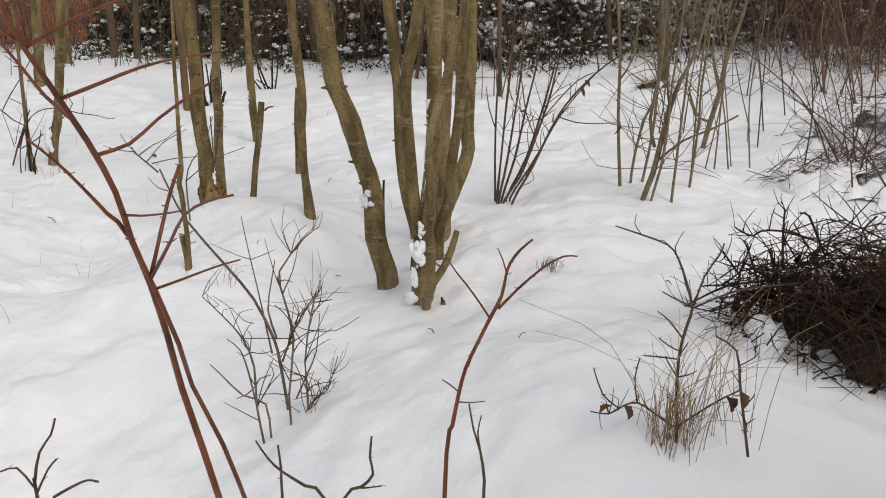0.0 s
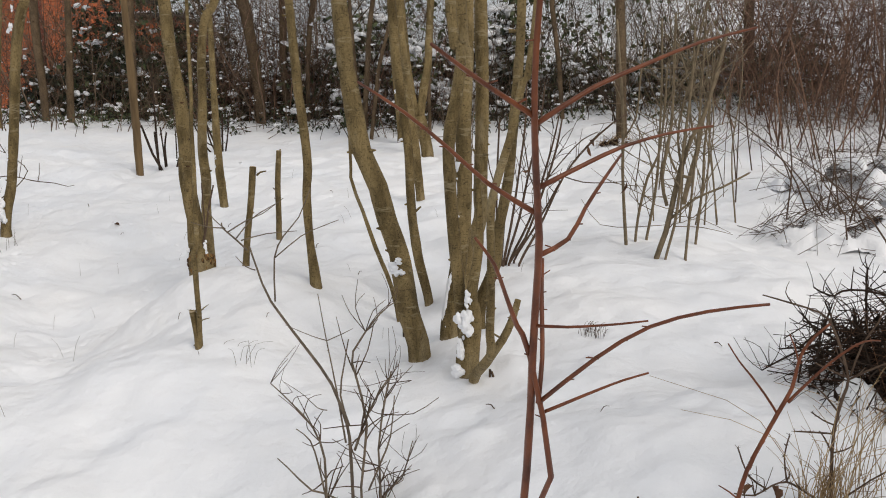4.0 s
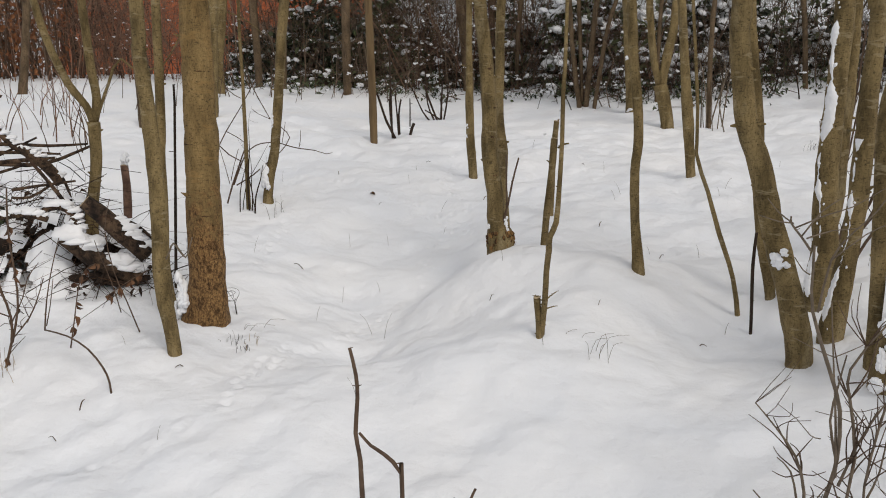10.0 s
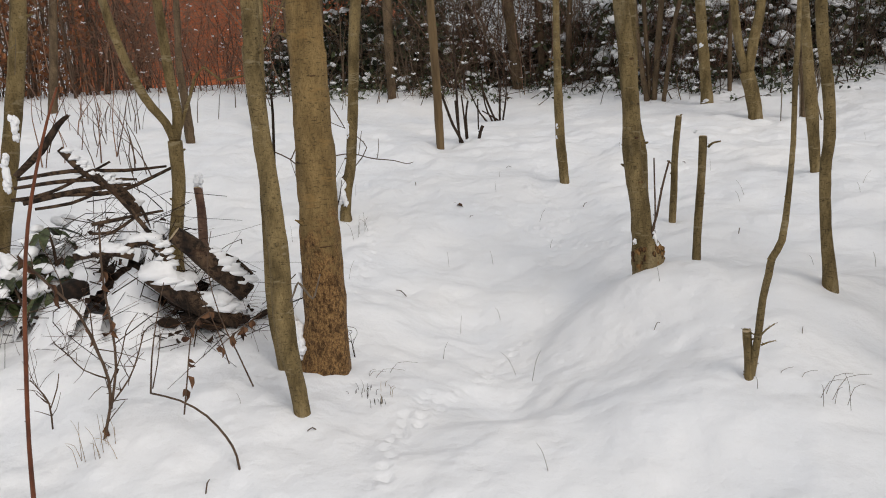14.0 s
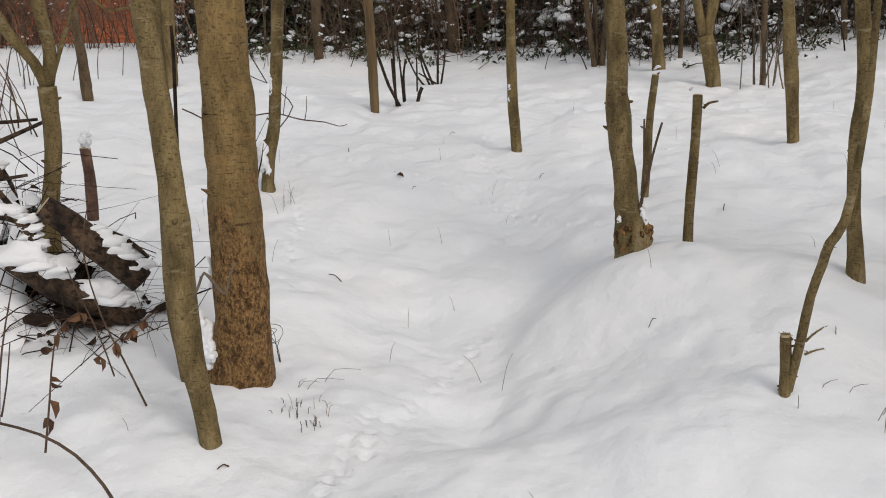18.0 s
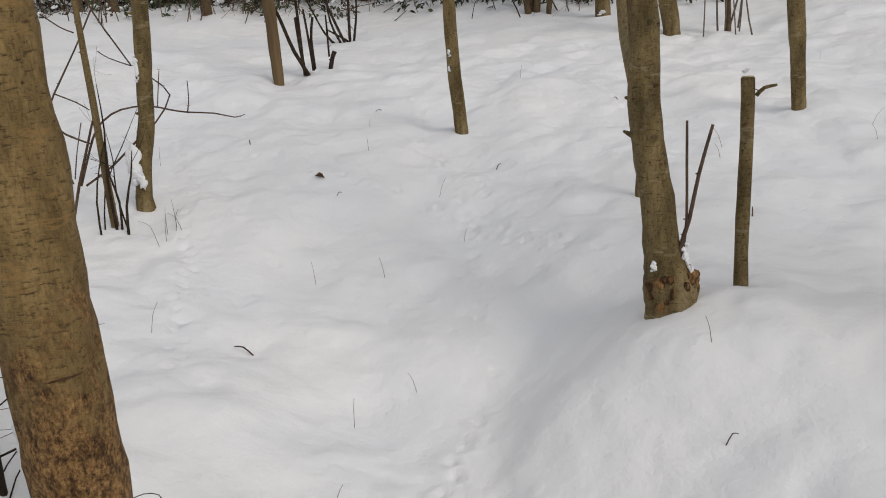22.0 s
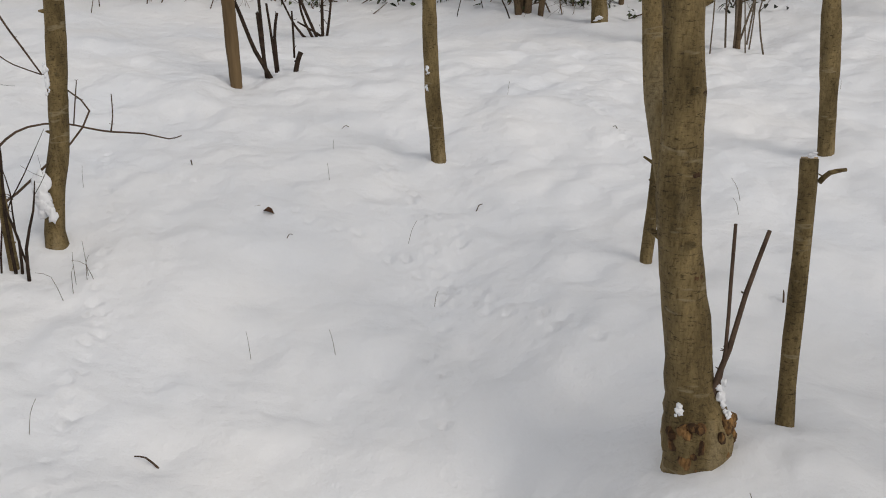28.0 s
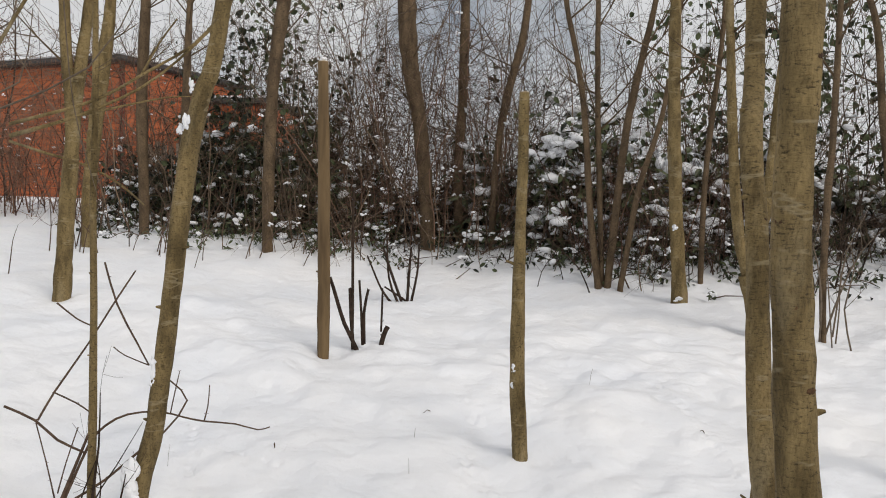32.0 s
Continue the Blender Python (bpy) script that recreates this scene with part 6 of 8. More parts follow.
t = tree([line((1.251, 2.928, 0.532, 0.0044), (1.162, 2.979, 0.551, 0.0037), (1.107, 3.011, 0.544, 0.0037), (1.087, 3.022, 0.525, 0.0030), (1.058, 3.039, 0.534, 0.0030), (1.033, 3.053, 0.550, 0.0022)),
    line((1.175, 2.972, 0.423, 0.0045), (1.169, 2.975, 0.521, 0.0037), (1.168, 2.976, 0.566, 0.0036), (1.168, 2.976, 0.622, 0.0029)),
    line((1.125, 3.000, 0.250, 0.0046), (1.115, 3.006, 0.341, 0.0037), (1.097, 3.016, 0.412, 0.0037), (1.080, 3.026, 0.464, 0.0030), (1.064, 3.036, 0.506, 0.0022)),
    line((1.058, 3.039, 0.383, 0.0038), (1.038, 3.050, 0.412, 0.0038), (1.014, 3.064, 0.446, 0.0031), (0.996, 3.075, 0.466, 0.0023)),
    line((1.285, 2.908, 0.458, 0.0043), (1.211, 2.951, 0.411, 0.0036), (1.144, 2.990, 0.382, 0.0037), (1.088, 3.022, 0.364, 0.0038), (1.024, 3.059, 0.344, 0.0023)),
    line((1.291, 2.905, 0.370, 0.0051), (1.199, 2.958, 0.382, 0.0045), (1.132, 2.996, 0.343, 0.0045), (1.077, 3.028, 0.306, 0.0038), (1.020, 3.061, 0.268, 0.0031)),
    line((1.059, 3.038, 0.365, 0.0038), (0.991, 3.078, 0.320, 0.0038), (0.944, 3.104, 0.283, 0.0032), (0.902, 3.128, 0.247, 0.0023)),
    line((1.097, 3.016, 0.328, 0.0038), (1.038, 3.050, 0.343, 0.0031), (0.987, 3.080, 0.338, 0.0031), (0.948, 3.102, 0.328, 0.0023)),
    line((1.113, 3.007, 0.432, 0.0037), (1.146, 2.989, 0.346, 0.0045), (1.205, 2.955, 0.283, 0.0045), (1.262, 2.922, 0.239, 0.0044)),
    line((1.138, 2.993, 0.490, 0.0037), (1.158, 2.982, 0.384, 0.0045), (1.191, 2.962, 0.280, 0.0045), (1.211, 2.951, 0.174, 0.0045)),
    line((1.303, 2.899, 0.178, 0.0044), (1.266, 2.919, 0.158, 0.0044), (1.214, 2.949, 0.118, 0.0037), (1.188, 2.964, 0.094, 0.0030)),
    line((1.212, 2.951, 0.159, 0.0045), (1.254, 2.927, 0.146, 0.0045), (1.282, 2.910, 0.124, 0.0037), (1.286, 2.908, 0.098, 0.0022)),
    line((1.100, 3.015, 0.412, 0.0037), (1.196, 2.959, 0.427, 0.0044), (1.284, 2.909, 0.484, 0.0043)),
    line((1.058, 3.039, 0.237, 0.0038), (1.054, 3.041, 0.330, 0.0038), (1.060, 3.038, 0.406, 0.0031), (1.076, 3.029, 0.464, 0.0030), (1.084, 3.024, 0.498, 0.0022)),
    line((1.140, 2.992, 0.196, 0.0046), (1.165, 2.978, 0.257, 0.0045), (1.201, 2.957, 0.355, 0.0037), (1.237, 2.936, 0.433, 0.0029)),
    line((1.040, 3.049, 0.166, 0.0038), (1.066, 3.034, 0.219, 0.0038), (1.106, 3.012, 0.302, 0.0038), (1.173, 2.973, 0.350, 0.0030)),
    line((1.011, 3.066, 0.295, 0.0031), (1.004, 3.070, 0.227, 0.0031), (0.998, 3.073, 0.168, 0.0023)),
    line((1.272, 2.916, 0.508, 0.0043), (1.233, 2.939, 0.608, 0.0036), (1.208, 2.953, 0.614, 0.0029))], 'black thorny bramble canes arching over the snow', bark=BLACK_TWIG, shoots=0, snags=26, sides=6, name='bramble', category='bramble', group='brambles')
wisps(t, [STEMS[t][i] for i in (0, 1, 2, 3, 4, 5, 6, 7, 8, 9, 10, 12, 13, 14, 15)], 120, 0.11, BLACK_TWIG)
t = tree([line((2.092, 5.424, 0.180, 0.021), (2.092, 5.424, 0.300, 0.021), (2.130, 5.408, 0.285, 0.038), (2.180, 5.386, 0.257, 0.044), (2.227, 5.365, 0.233, 0.041), (2.273, 5.344, 0.209, 0.020))], 'dark rotten log end under a cap of snow', bark=LOG, shoots=0, snags=2, sides=12, name='log', category='log', group='brush pile')
snow_along(t, STEMS[t], 1.1)
t = tree([line((-2.840, 4.071, 0.459, 0.0037), (-2.824, 4.078, 0.494, 0.0037), (-2.808, 4.084, 0.526, 0.0044), (-2.787, 4.092, 0.495, 0.0044), (-2.765, 4.100, 0.462, 0.0038), (-2.750, 4.106, 0.497, 0.0032), (-2.734, 4.112, 0.548, 0.0025))], 'crooked grey twig beside the thick trunk', bark=GREY_TWIG, shoots=0, snags=2, sides=7, name='twig_shrub', category='shrub', group='near shrubs')
t = tree([line((0.008, 3.591, 0.023, 0.0051), (0.008, 3.591, 0.143, 0.0051), (0.024, 3.587, 0.102, 0.0051), (0.043, 3.583, 0.069, 0.0051), (0.068, 3.578, 0.055, 0.0041), (0.115, 3.567, 0.058, 0.0041), (0.146, 3.560, 0.070, 0.0041), (0.145, 3.561, 0.119, 0.0030))], 'bent brown twig lying at the stool foot', bark=BROWN_TWIG, shoots=0, snags=3, sides=6, name='fallen_twig', category='twig', group='loose twigs')
t = tree([line((-0.721, 1.750, -0.515, 0.0038), (-0.711, 1.750, -0.207, 0.0037), (-0.721, 1.750, 0.256, 0.0035), (-0.721, 1.750, 0.296, 0.0034), (-0.704, 1.750, 0.358, 0.0028), (-0.676, 1.750, 0.396, 0.0023), (-0.663, 1.750, 0.432, 0.0022)),
    line((-0.720, 1.750, 0.268, 0.0029), (-0.691, 1.750, 0.321, 0.0023), (-0.670, 1.750, 0.344, 0.0017)),
    line((-0.725, 1.750, 0.281, 0.0023), (-0.755, 1.750, 0.323, 0.0023), (-0.792, 1.750, 0.314, 0.0017)),
    line((-0.687, 1.750, 0.259, 0.0029), (-0.642, 1.750, 0.285, 0.0029), (-0.612, 1.750, 0.298, 0.0023), (-0.589, 1.750, 0.295, 0.0023))], 'small dark seedling shrub poking out of snow', bark=BROWN_TWIG, shoots=0, snags=6, sides=6, name='twig_shrub', category='shrub', group='near shrubs')
t = tree([line((-0.195, 2.050, -0.299, 0.0045), (-0.185, 2.050, -0.144, 0.0043), (-0.195, 2.050, 0.090, 0.0041), (-0.241, 2.050, 0.125, 0.0041), (-0.294, 2.050, 0.161, 0.0034), (-0.326, 2.050, 0.194, 0.0027), (-0.354, 2.050, 0.241, 0.0020)),
    line((-0.298, 2.050, -0.335, 0.0045), (-0.288, 2.050, -0.166, 0.0043), (-0.298, 2.050, 0.088, 0.0041), (-0.297, 2.050, 0.168, 0.0034), (-0.301, 2.050, 0.230, 0.0027)),
    line((-0.159, 2.100, -0.271, 0.0046), (-0.149, 2.100, -0.138, 0.0044), (-0.159, 2.100, 0.062, 0.0042), (-0.113, 2.100, 0.096, 0.0042), (-0.084, 2.100, 0.130, 0.0035), (-0.090, 2.100, 0.175, 0.0034), (-0.084, 2.100, 0.231, 0.0027)),
    line((-0.113, 2.100, 0.093, 0.0028), (-0.085, 2.100, 0.096, 0.0021), (-0.063, 2.100, 0.100, 0.0021))], 'thin brown twigs rising from the snow', bark=BROWN_TWIG, shoots=0, snags=5, sides=6, name='twig_shrub', category='shrub', group='near shrubs')
t = tree([line((0.186, 2.050, -0.168, 0.0044), (0.196, 2.050, -0.062, 0.0043), (0.186, 2.050, 0.096, 0.0040), (0.188, 2.050, 0.146, 0.0040), (0.179, 2.050, 0.218, 0.0033), (0.163, 2.050, 0.275, 0.0026), (0.153, 2.050, 0.339, 0.0020)),
    line((0.179, 2.050, 0.218, 0.0027), (0.173, 2.050, 0.268, 0.0020), (0.182, 2.050, 0.311, 0.0013))], 'thin forked brown twig rising from snow', bark=BROWN_TWIG, shoots=0, snags=5, sides=6, name='twig_shrub', category='shrub', group='near shrubs')
t = tree([line((-3.877, 5.741, 0.373, 0.025), (-3.871, 5.744, 0.491, 0.025), (-3.869, 5.745, 0.626, 0.023), (-3.872, 5.744, 0.710, 0.023))], 'short reddish cut stem with a snow cap', bark=RUSSET_TWIG, shoots=0, snags=3, sides=10, cut=(0,), name='stump', category='tree stump', group='cut stems')
snow_on(t, [(-3.872, 5.744, 0.740, 0.033, 0.040)])
t = tree([line((-3.260, 4.741, 0.334, 0.047), (-3.313, 4.719, 0.400, 0.050), (-3.376, 4.693, 0.472, 0.049), (-3.447, 4.663, 0.562, 0.046), (-3.513, 4.635, 0.629, 0.038))], 'rotting dark log of the snowy brush pile', bark=LOG, shoots=0, snags=4, sides=12, name='log', category='log', group='brush pile', cut=(0,))
snow_along(t, STEMS[t], 0.9)
t = tree([line((-3.300, 4.725, 0.214, 0.040), (-3.407, 4.680, 0.278, 0.044), (-3.515, 4.634, 0.359, 0.047), (-3.617, 4.591, 0.464, 0.041))], 'rotting dark log of the snowy brush pile', bark=LOG, shoots=0, snags=4, sides=12, name='log', category='log', group='brush pile', cut=())
snow_along(t, STEMS[t], 1.2)
t = tree([line((-3.865, 5.016, 0.674, 0.026), (-3.895, 4.999, 0.740, 0.031), (-3.956, 4.967, 0.821, 0.028), (-4.053, 4.915, 0.900, 0.021), (-4.128, 4.875, 1.009, 0.015))], 'rotting dark log of the snowy brush pile', bark=LOG, shoots=0, snags=4, sides=12, name='log', category='log', group='brush pile', cut=())
snow_along(t, STEMS[t], 0.9)
t = tree([line((-4.302, 4.782, 0.899, 0.014), (-4.197, 4.838, 1.005, 0.019), (-4.121, 4.879, 1.117, 0.014), (-4.077, 4.903, 1.156, 0.0082))], 'dead branch of the snowy brush pile', bark=LOG, shoots=0, snags=4, sides=7, name='dead_branch', category='branch', group='brush pile', cut=())
t = tree([line((-4.332, 4.766, 0.793, 0.009), (-4.133, 4.873, 0.798, 0.011), (-3.927, 4.982, 0.789, 0.010), (-3.704, 5.101, 0.879, 0.0071))], 'dead branch of the snowy brush pile', bark=LOG, shoots=0, snags=4, sides=7, name='dead_branch', category='branch', group='brush pile', cut=())
t = tree([line((-4.299, 4.784, 0.885, 0.0081), (-4.098, 4.891, 0.902, 0.010), (-3.893, 5.000, 0.884, 0.0084), (-3.727, 5.089, 0.887, 0.0057))], 'dead branch of the snowy brush pile', bark=LOG, shoots=0, snags=4, sides=7, name='dead_branch', category='branch', group='brush pile', cut=())
t = tree([line((-4.315, 4.775, 0.846, 0.0081), (-4.103, 4.888, 0.859, 0.010), (-3.851, 5.023, 0.838, 0.0056))], 'dead branch of the snowy brush pile', bark=LOG, shoots=0, snags=4, sides=7, name='dead_branch', category='branch', group='brush pile', cut=())
t = tree([line((-3.561, 4.615, 0.562, 0.010), (-3.625, 4.588, 0.685, 0.010), (-3.699, 4.557, 0.807, 0.0087), (-3.762, 4.530, 0.912, 0.0062))], 'dead branch of the snowy brush pile', bark=LOG, shoots=0, snags=4, sides=7, name='dead_branch', category='branch', group='brush pile', cut=())
t = tree([line((-4.291, 4.788, 0.775, 0.012), (-4.086, 4.897, 0.807, 0.014), (-3.877, 5.009, 0.818, 0.0070))], 'dead branch of the snowy brush pile', bark=LOG, shoots=0, snags=4, sides=7, name='dead_branch', category='branch', group='brush pile', cut=())
t = tree([line((-3.674, 4.567, 0.549, 0.015), (-3.758, 4.532, 0.584, 0.019), (-3.890, 4.476, 0.574, 0.017))], 'rotting dark log of the snowy brush pile', bark=LOG, shoots=0, snags=4, sides=12, name='log', category='log', group='brush pile', cut=())
snow_along(t, STEMS[t], 1.2)
t = tree([line((-3.809, 4.510, 0.704, 0.0087), (-3.699, 4.557, 0.718, 0.0075), (-3.542, 4.623, 0.735, 0.0051))], 'dead branch of the snowy brush pile', bark=LOG, shoots=0, snags=4, sides=7, name='dead_branch', category='branch', group='brush pile', cut=())
t = tree([line((-3.380, 4.691, 0.546, 0.010), (-3.292, 4.728, 0.491, 0.0091), (-3.229, 4.755, 0.416, 0.0066))], 'dead branch of the snowy brush pile', bark=LOG, shoots=0, snags=4, sides=7, name='dead_branch', category='branch', group='brush pile', cut=())
t = tree([line((-3.720, 4.548, 0.575, 0.011), (-3.681, 4.564, 0.601, 0.016), (-3.620, 4.590, 0.612, 0.018), (-3.570, 4.611, 0.576, 0.018), (-3.552, 4.619, 0.521, 0.017), (-3.544, 4.622, 0.468, 0.015))], 'rotting dark log of the snowy brush pile', bark=LOG, shoots=0, snags=4, sides=12, name='log', category='log', group='brush pile', cut=())
snow_along(t, STEMS[t], 1.2)
t = tree([line((-3.814, 4.508, 0.667, 0.0062), (-3.738, 4.540, 0.664, 0.0075), (-3.655, 4.575, 0.714, 0.0063), (-3.626, 4.587, 0.733, 0.0050))], 'dead branch of the snowy brush pile', bark=LOG, shoots=0, snags=4, sides=7, name='dead_branch', category='branch', group='brush pile', cut=())
t = tree([line((-3.859, 5.019, 0.725, 0.0071), (-3.836, 5.031, 0.650, 0.0085), (-3.822, 5.038, 0.562, 0.0057))], 'dead branch of the snowy brush pile', bark=LOG, shoots=0, snags=4, sides=7, name='dead_branch', category='branch', group='brush pile', cut=())
t = tree([line((-4.298, 4.784, 0.789, 0.0082), (-4.175, 4.850, 0.817, 0.0082), (-4.080, 4.901, 0.862, 0.0069), (-3.946, 4.972, 0.931, 0.0056))], 'dead branch of the snowy brush pile', bark=LOG, shoots=0, snags=4, sides=7, name='dead_branch', category='branch', group='brush pile', cut=())
t = tree([line((-4.251, 4.810, 0.743, 0.0068), (-4.115, 4.882, 0.754, 0.0083), (-3.996, 4.945, 0.797, 0.0056))], 'dead branch of the snowy brush pile', bark=LOG, shoots=0, snags=4, sides=7, name='dead_branch', category='branch', group='brush pile', cut=())


# ---- shrubs and thickets ----
def shrub(x, y, n, height, spread, radius, mat, label, lean=(0, 0), twigs=3, seed=0, name="shrub", group="bare shrubs", foot=0.12, category="shrub"):
    """A many-stemmed bare shrub; each stem is a part, its fine twigs are joined."""
    rng = np.random.RandomState(seed)
    z = float(ground(x, y))
    t = thing(name, (x, y, z), label, category, group)
    fine = Pile()
    for _ in range(n):
        a = rng.uniform(0, 6.28)
        bx, by = x + rng.normal(0, foot), y + rng.normal(0, foot)
        bz = float(ground(bx, by))
        h = height * rng.uniform(0.6, 1.1)
        ox, oy = spread * h * rng.normal(0, 0.5) + lean[0] * h, spread * h * rng.normal(0, 0.5) + lean[1] * h
        r = radius * rng.uniform(0.55, 1.2)
        w = rng.normal(0, 0.03, (2, 2)) * h
        rows = [(bx, by, bz - 0.05, r), (bx + ox * 0.2 + w[0, 0], by + oy * 0.2 + w[0, 1], bz + h * 0.35, r * 0.85),
                (bx + ox * 0.55 + w[1, 0], by + oy * 0.55 + w[1, 1], bz + h * 0.7, r * 0.6), (bx + ox, by + oy, bz + h, r * 0.25)]
        pile = Pile()
        pile.tube(rows, 6, 0.12, 0.05, rng)
        pile.make("stem", mat, t)
        twiglets(fine, rows, twigs, rng, 0.32 * height, bz + 0.2 * h)
    if twigs:
        tagged(fine.make("twig_mass", mat, t), kind="stuff")
    return t


shrub(1.75, 6.1, 7, 1.9, 0.45, 0.006, PALE_TWIG, "tall grey-brown shrub of many thin stems", (0.05, 0), 5, 24)
shrub(2.1, 7.0, 7, 2.0, 0.5, 0.005, BROWN_TWIG, "thicket of thin grey stems on the bank", (0, 0), 4, 25, foot=0.3)
shrub(2.7, 7.8, 8, 2.0, 0.5, 0.005, BROWN_TWIG, "thicket of thin brown stems on the bank", (0, 0), 4, 26, foot=0.4)
shrub(3.5, 7.0, 8, 1.7, 0.6, 0.006, BROWN_TWIG, "thicket of thin brown stems on the bank", (-0.1, 0), 5, 27, foot=0.4)
shrub(3.0, 6.2, 10, 1.0, 0.8, 0.005, BROWN_TWIG, "low tangled shrub on the snowy bank", (-0.2, 0), 6, 28, foot=0.3)
shrub(0.40, 9.15, 9, 0.9, 0.35, 0.007, GREY_TWIG, "tuft of pale thin shoots before the hedge", (0.05, 0), 2, 29)
shrub(2.55, 5.3, 10, 0.9, 0.9, 0.006, BROWN_TWIG, "low tangled shrub on the snowy bank", (-0.2, 0), 6, 30, foot=0.25)
shrub(-5.3, 11.4, 9, 0.8, 0.9, 0.006, BROWN_TWIG, "low dry shrub before the cabin hedge", (0, 0), 5, 31, foot=0.35)
shrub(-4.6, 11.6, 9, 0.7, 1.0, 0.006, BROWN_TWIG, "low dry shrub before the cabin hedge", (0.1, 0), 5, 32, foot=0.35)
shrub(-3.9, 11.6, 8, 0.7, 1.0, 0.006, BROWN_TWIG, "low dry shrub before the hedge", (0.1, 0), 5, 33, foot=0.35)
shrub(-1.0, 11.0, 8, 0.6, 0.9, 0.006, BLACK_TWIG, "low dark shrub at the hedge foot", (0.1, -0.2), 5, 34, foot=0.3)
shrub(1.2, 10.6, 9, 0.9, 1.1, 0.007, BLACK_TWIG, "low dark shrub at the hedge foot", (0.3, -0.1), 5, 35, foot=0.3)
shrub(2.4, 10.2, 10, 0.8, 1.2, 0.007, BLACK_TWIG, "low dark shrub at the hedge foot", (-0.3, -0.1), 5, 36, foot=0.3)
shrub(-3.35, 6.55, 6, 0.55, 0.35, 0.006, BLACK_TWIG, "dark shoots beside the leaning tree", (0.15, 0), 1, 37, foot=0.05)
for k, (sx, sy) in enumerate([(-6.4, 9.0), (-6.9, 9.6), (-5.9, 9.7), (-7.5, 10.4), (-6.6, 10.3), (-5.8, 8.4), (-7.2, 8.7), (-8.3, 9.8), (-5.2, 7.6), (-6.2, 7.9)]):
    shrub(sx, sy, 6, 0.45 + 0.09 * (k % 6), 0.6, 0.0055, RUSSET_TWIG if k % 2 else BROWN_TWIG, "tuft of thin dry shoots in snow", (0, 0), 1, 40 + k, "dry_shoots", "dry shoots", 0.28)


def thicket(name, x0, x1, y0, y1, height, n, mat, label, seed, r=0.007, twigs=8, snow=0.0):
    """A far tangle of bare, crossing twigs."""
    rng = np.random.RandomState(seed)
    t = thing(name, ((x0 + x1) / 2, (y0 + y1) / 2, float(ground((x0 + x1) / 2, (y0 + y1) / 2))), label, "thicket", "thickets")
    stems, fine, white = Pile(), Pile(), Pile()
    for k in range(n):
        x, y = rng.uniform(x0, x1), rng.uniform(y0, y1)
        z = float(ground(x, y))
        h = height * rng.uniform(0.3, 1.1)
        o = rng.normal(0, 0.28, 2) * h
        rr = r * rng.uniform(0.4, 1.5)
        pts = [np.array([x + o[0] * q ** 1.4, y + o[1] * q ** 1.4, z - 0.1 + (h + 0.1) * q]) + np.append(rng.normal(0, 0.045, 2) * h * (q > 0), 0) for q in (0, 0.25, 0.5, 0.75, 1.0)]
        stems.tube([(*p, rr * w) for p, w in zip(pts, (1, 0.85, 0.65, 0.45, 0.2))], 5, 0.3)
        for _ in range(twigs):
            u = rng.uniform(0.4, 3.95)
            b = pts[int(u)] + (pts[int(u) + 1] - pts[int(u)]) * (u - int(u))
            d = rng.normal(0, 1, 3) * np.array([1, 1, 0.7]) + np.array([0, 0, 0.35])
            d /= np.linalg.norm(d)
            L = height * rng.uniform(0.10, 0.36)
            m = b + d * L * 0.5 + rng.normal(0, 0.07, 3) * L
            e = b + d * L + rng.normal(0, 0.2, 3) * L + np.array([0, 0, rng.choice([-0.3, 0.15]) * L])
            q = max(0.0016, rr * 0.42)
            if rng.uniform() < snow:
                snow_bits(white, m, rng.uniform(0.008, 0.022), rng)
            fine.tube([(*b, q), (*m, q * 0.8), (*e, q * 0.45)], 3, 0.25)
            for _ in range(2):
                g = m + (d + rng.normal(0, 0.7, 3)) * L * 0.4
                fine.tube([(*m, q * 0.6), (*((m + g) / 2 + rng.normal(0, 0.05, 3) * L), q * 0.5), (*g, q * 0.35)], 3, 0.4)
    tagged(stems.make("brushwood", mat, t), kind="stuff")
    tagged(fine.make("twig_mass", mat, t), kind="stuff")
    if white.v:
        tagged(white.make("snow_cover", SNOW, t, "snow caught on the twigs"), kind="stuff")
    return t


def snow_bits(pile, c, size, rng):
    """A small uneven pad of snow caught on leaves."""
    for _ in range(rng.randint(2, 6)):
        s = size * rng.uniform(0.35, 0.85)
        pile.lump(c + np.array([rng.normal(0, 0.75), rng.normal(0, 0.5), rng.normal(0, 0.32)]) * size, (s * rng.uniform(0.7, 1.9), s * rng.uniform(0.7, 1.4), s * rng.uniform(0.6, 1.05)), rng, 0.9)


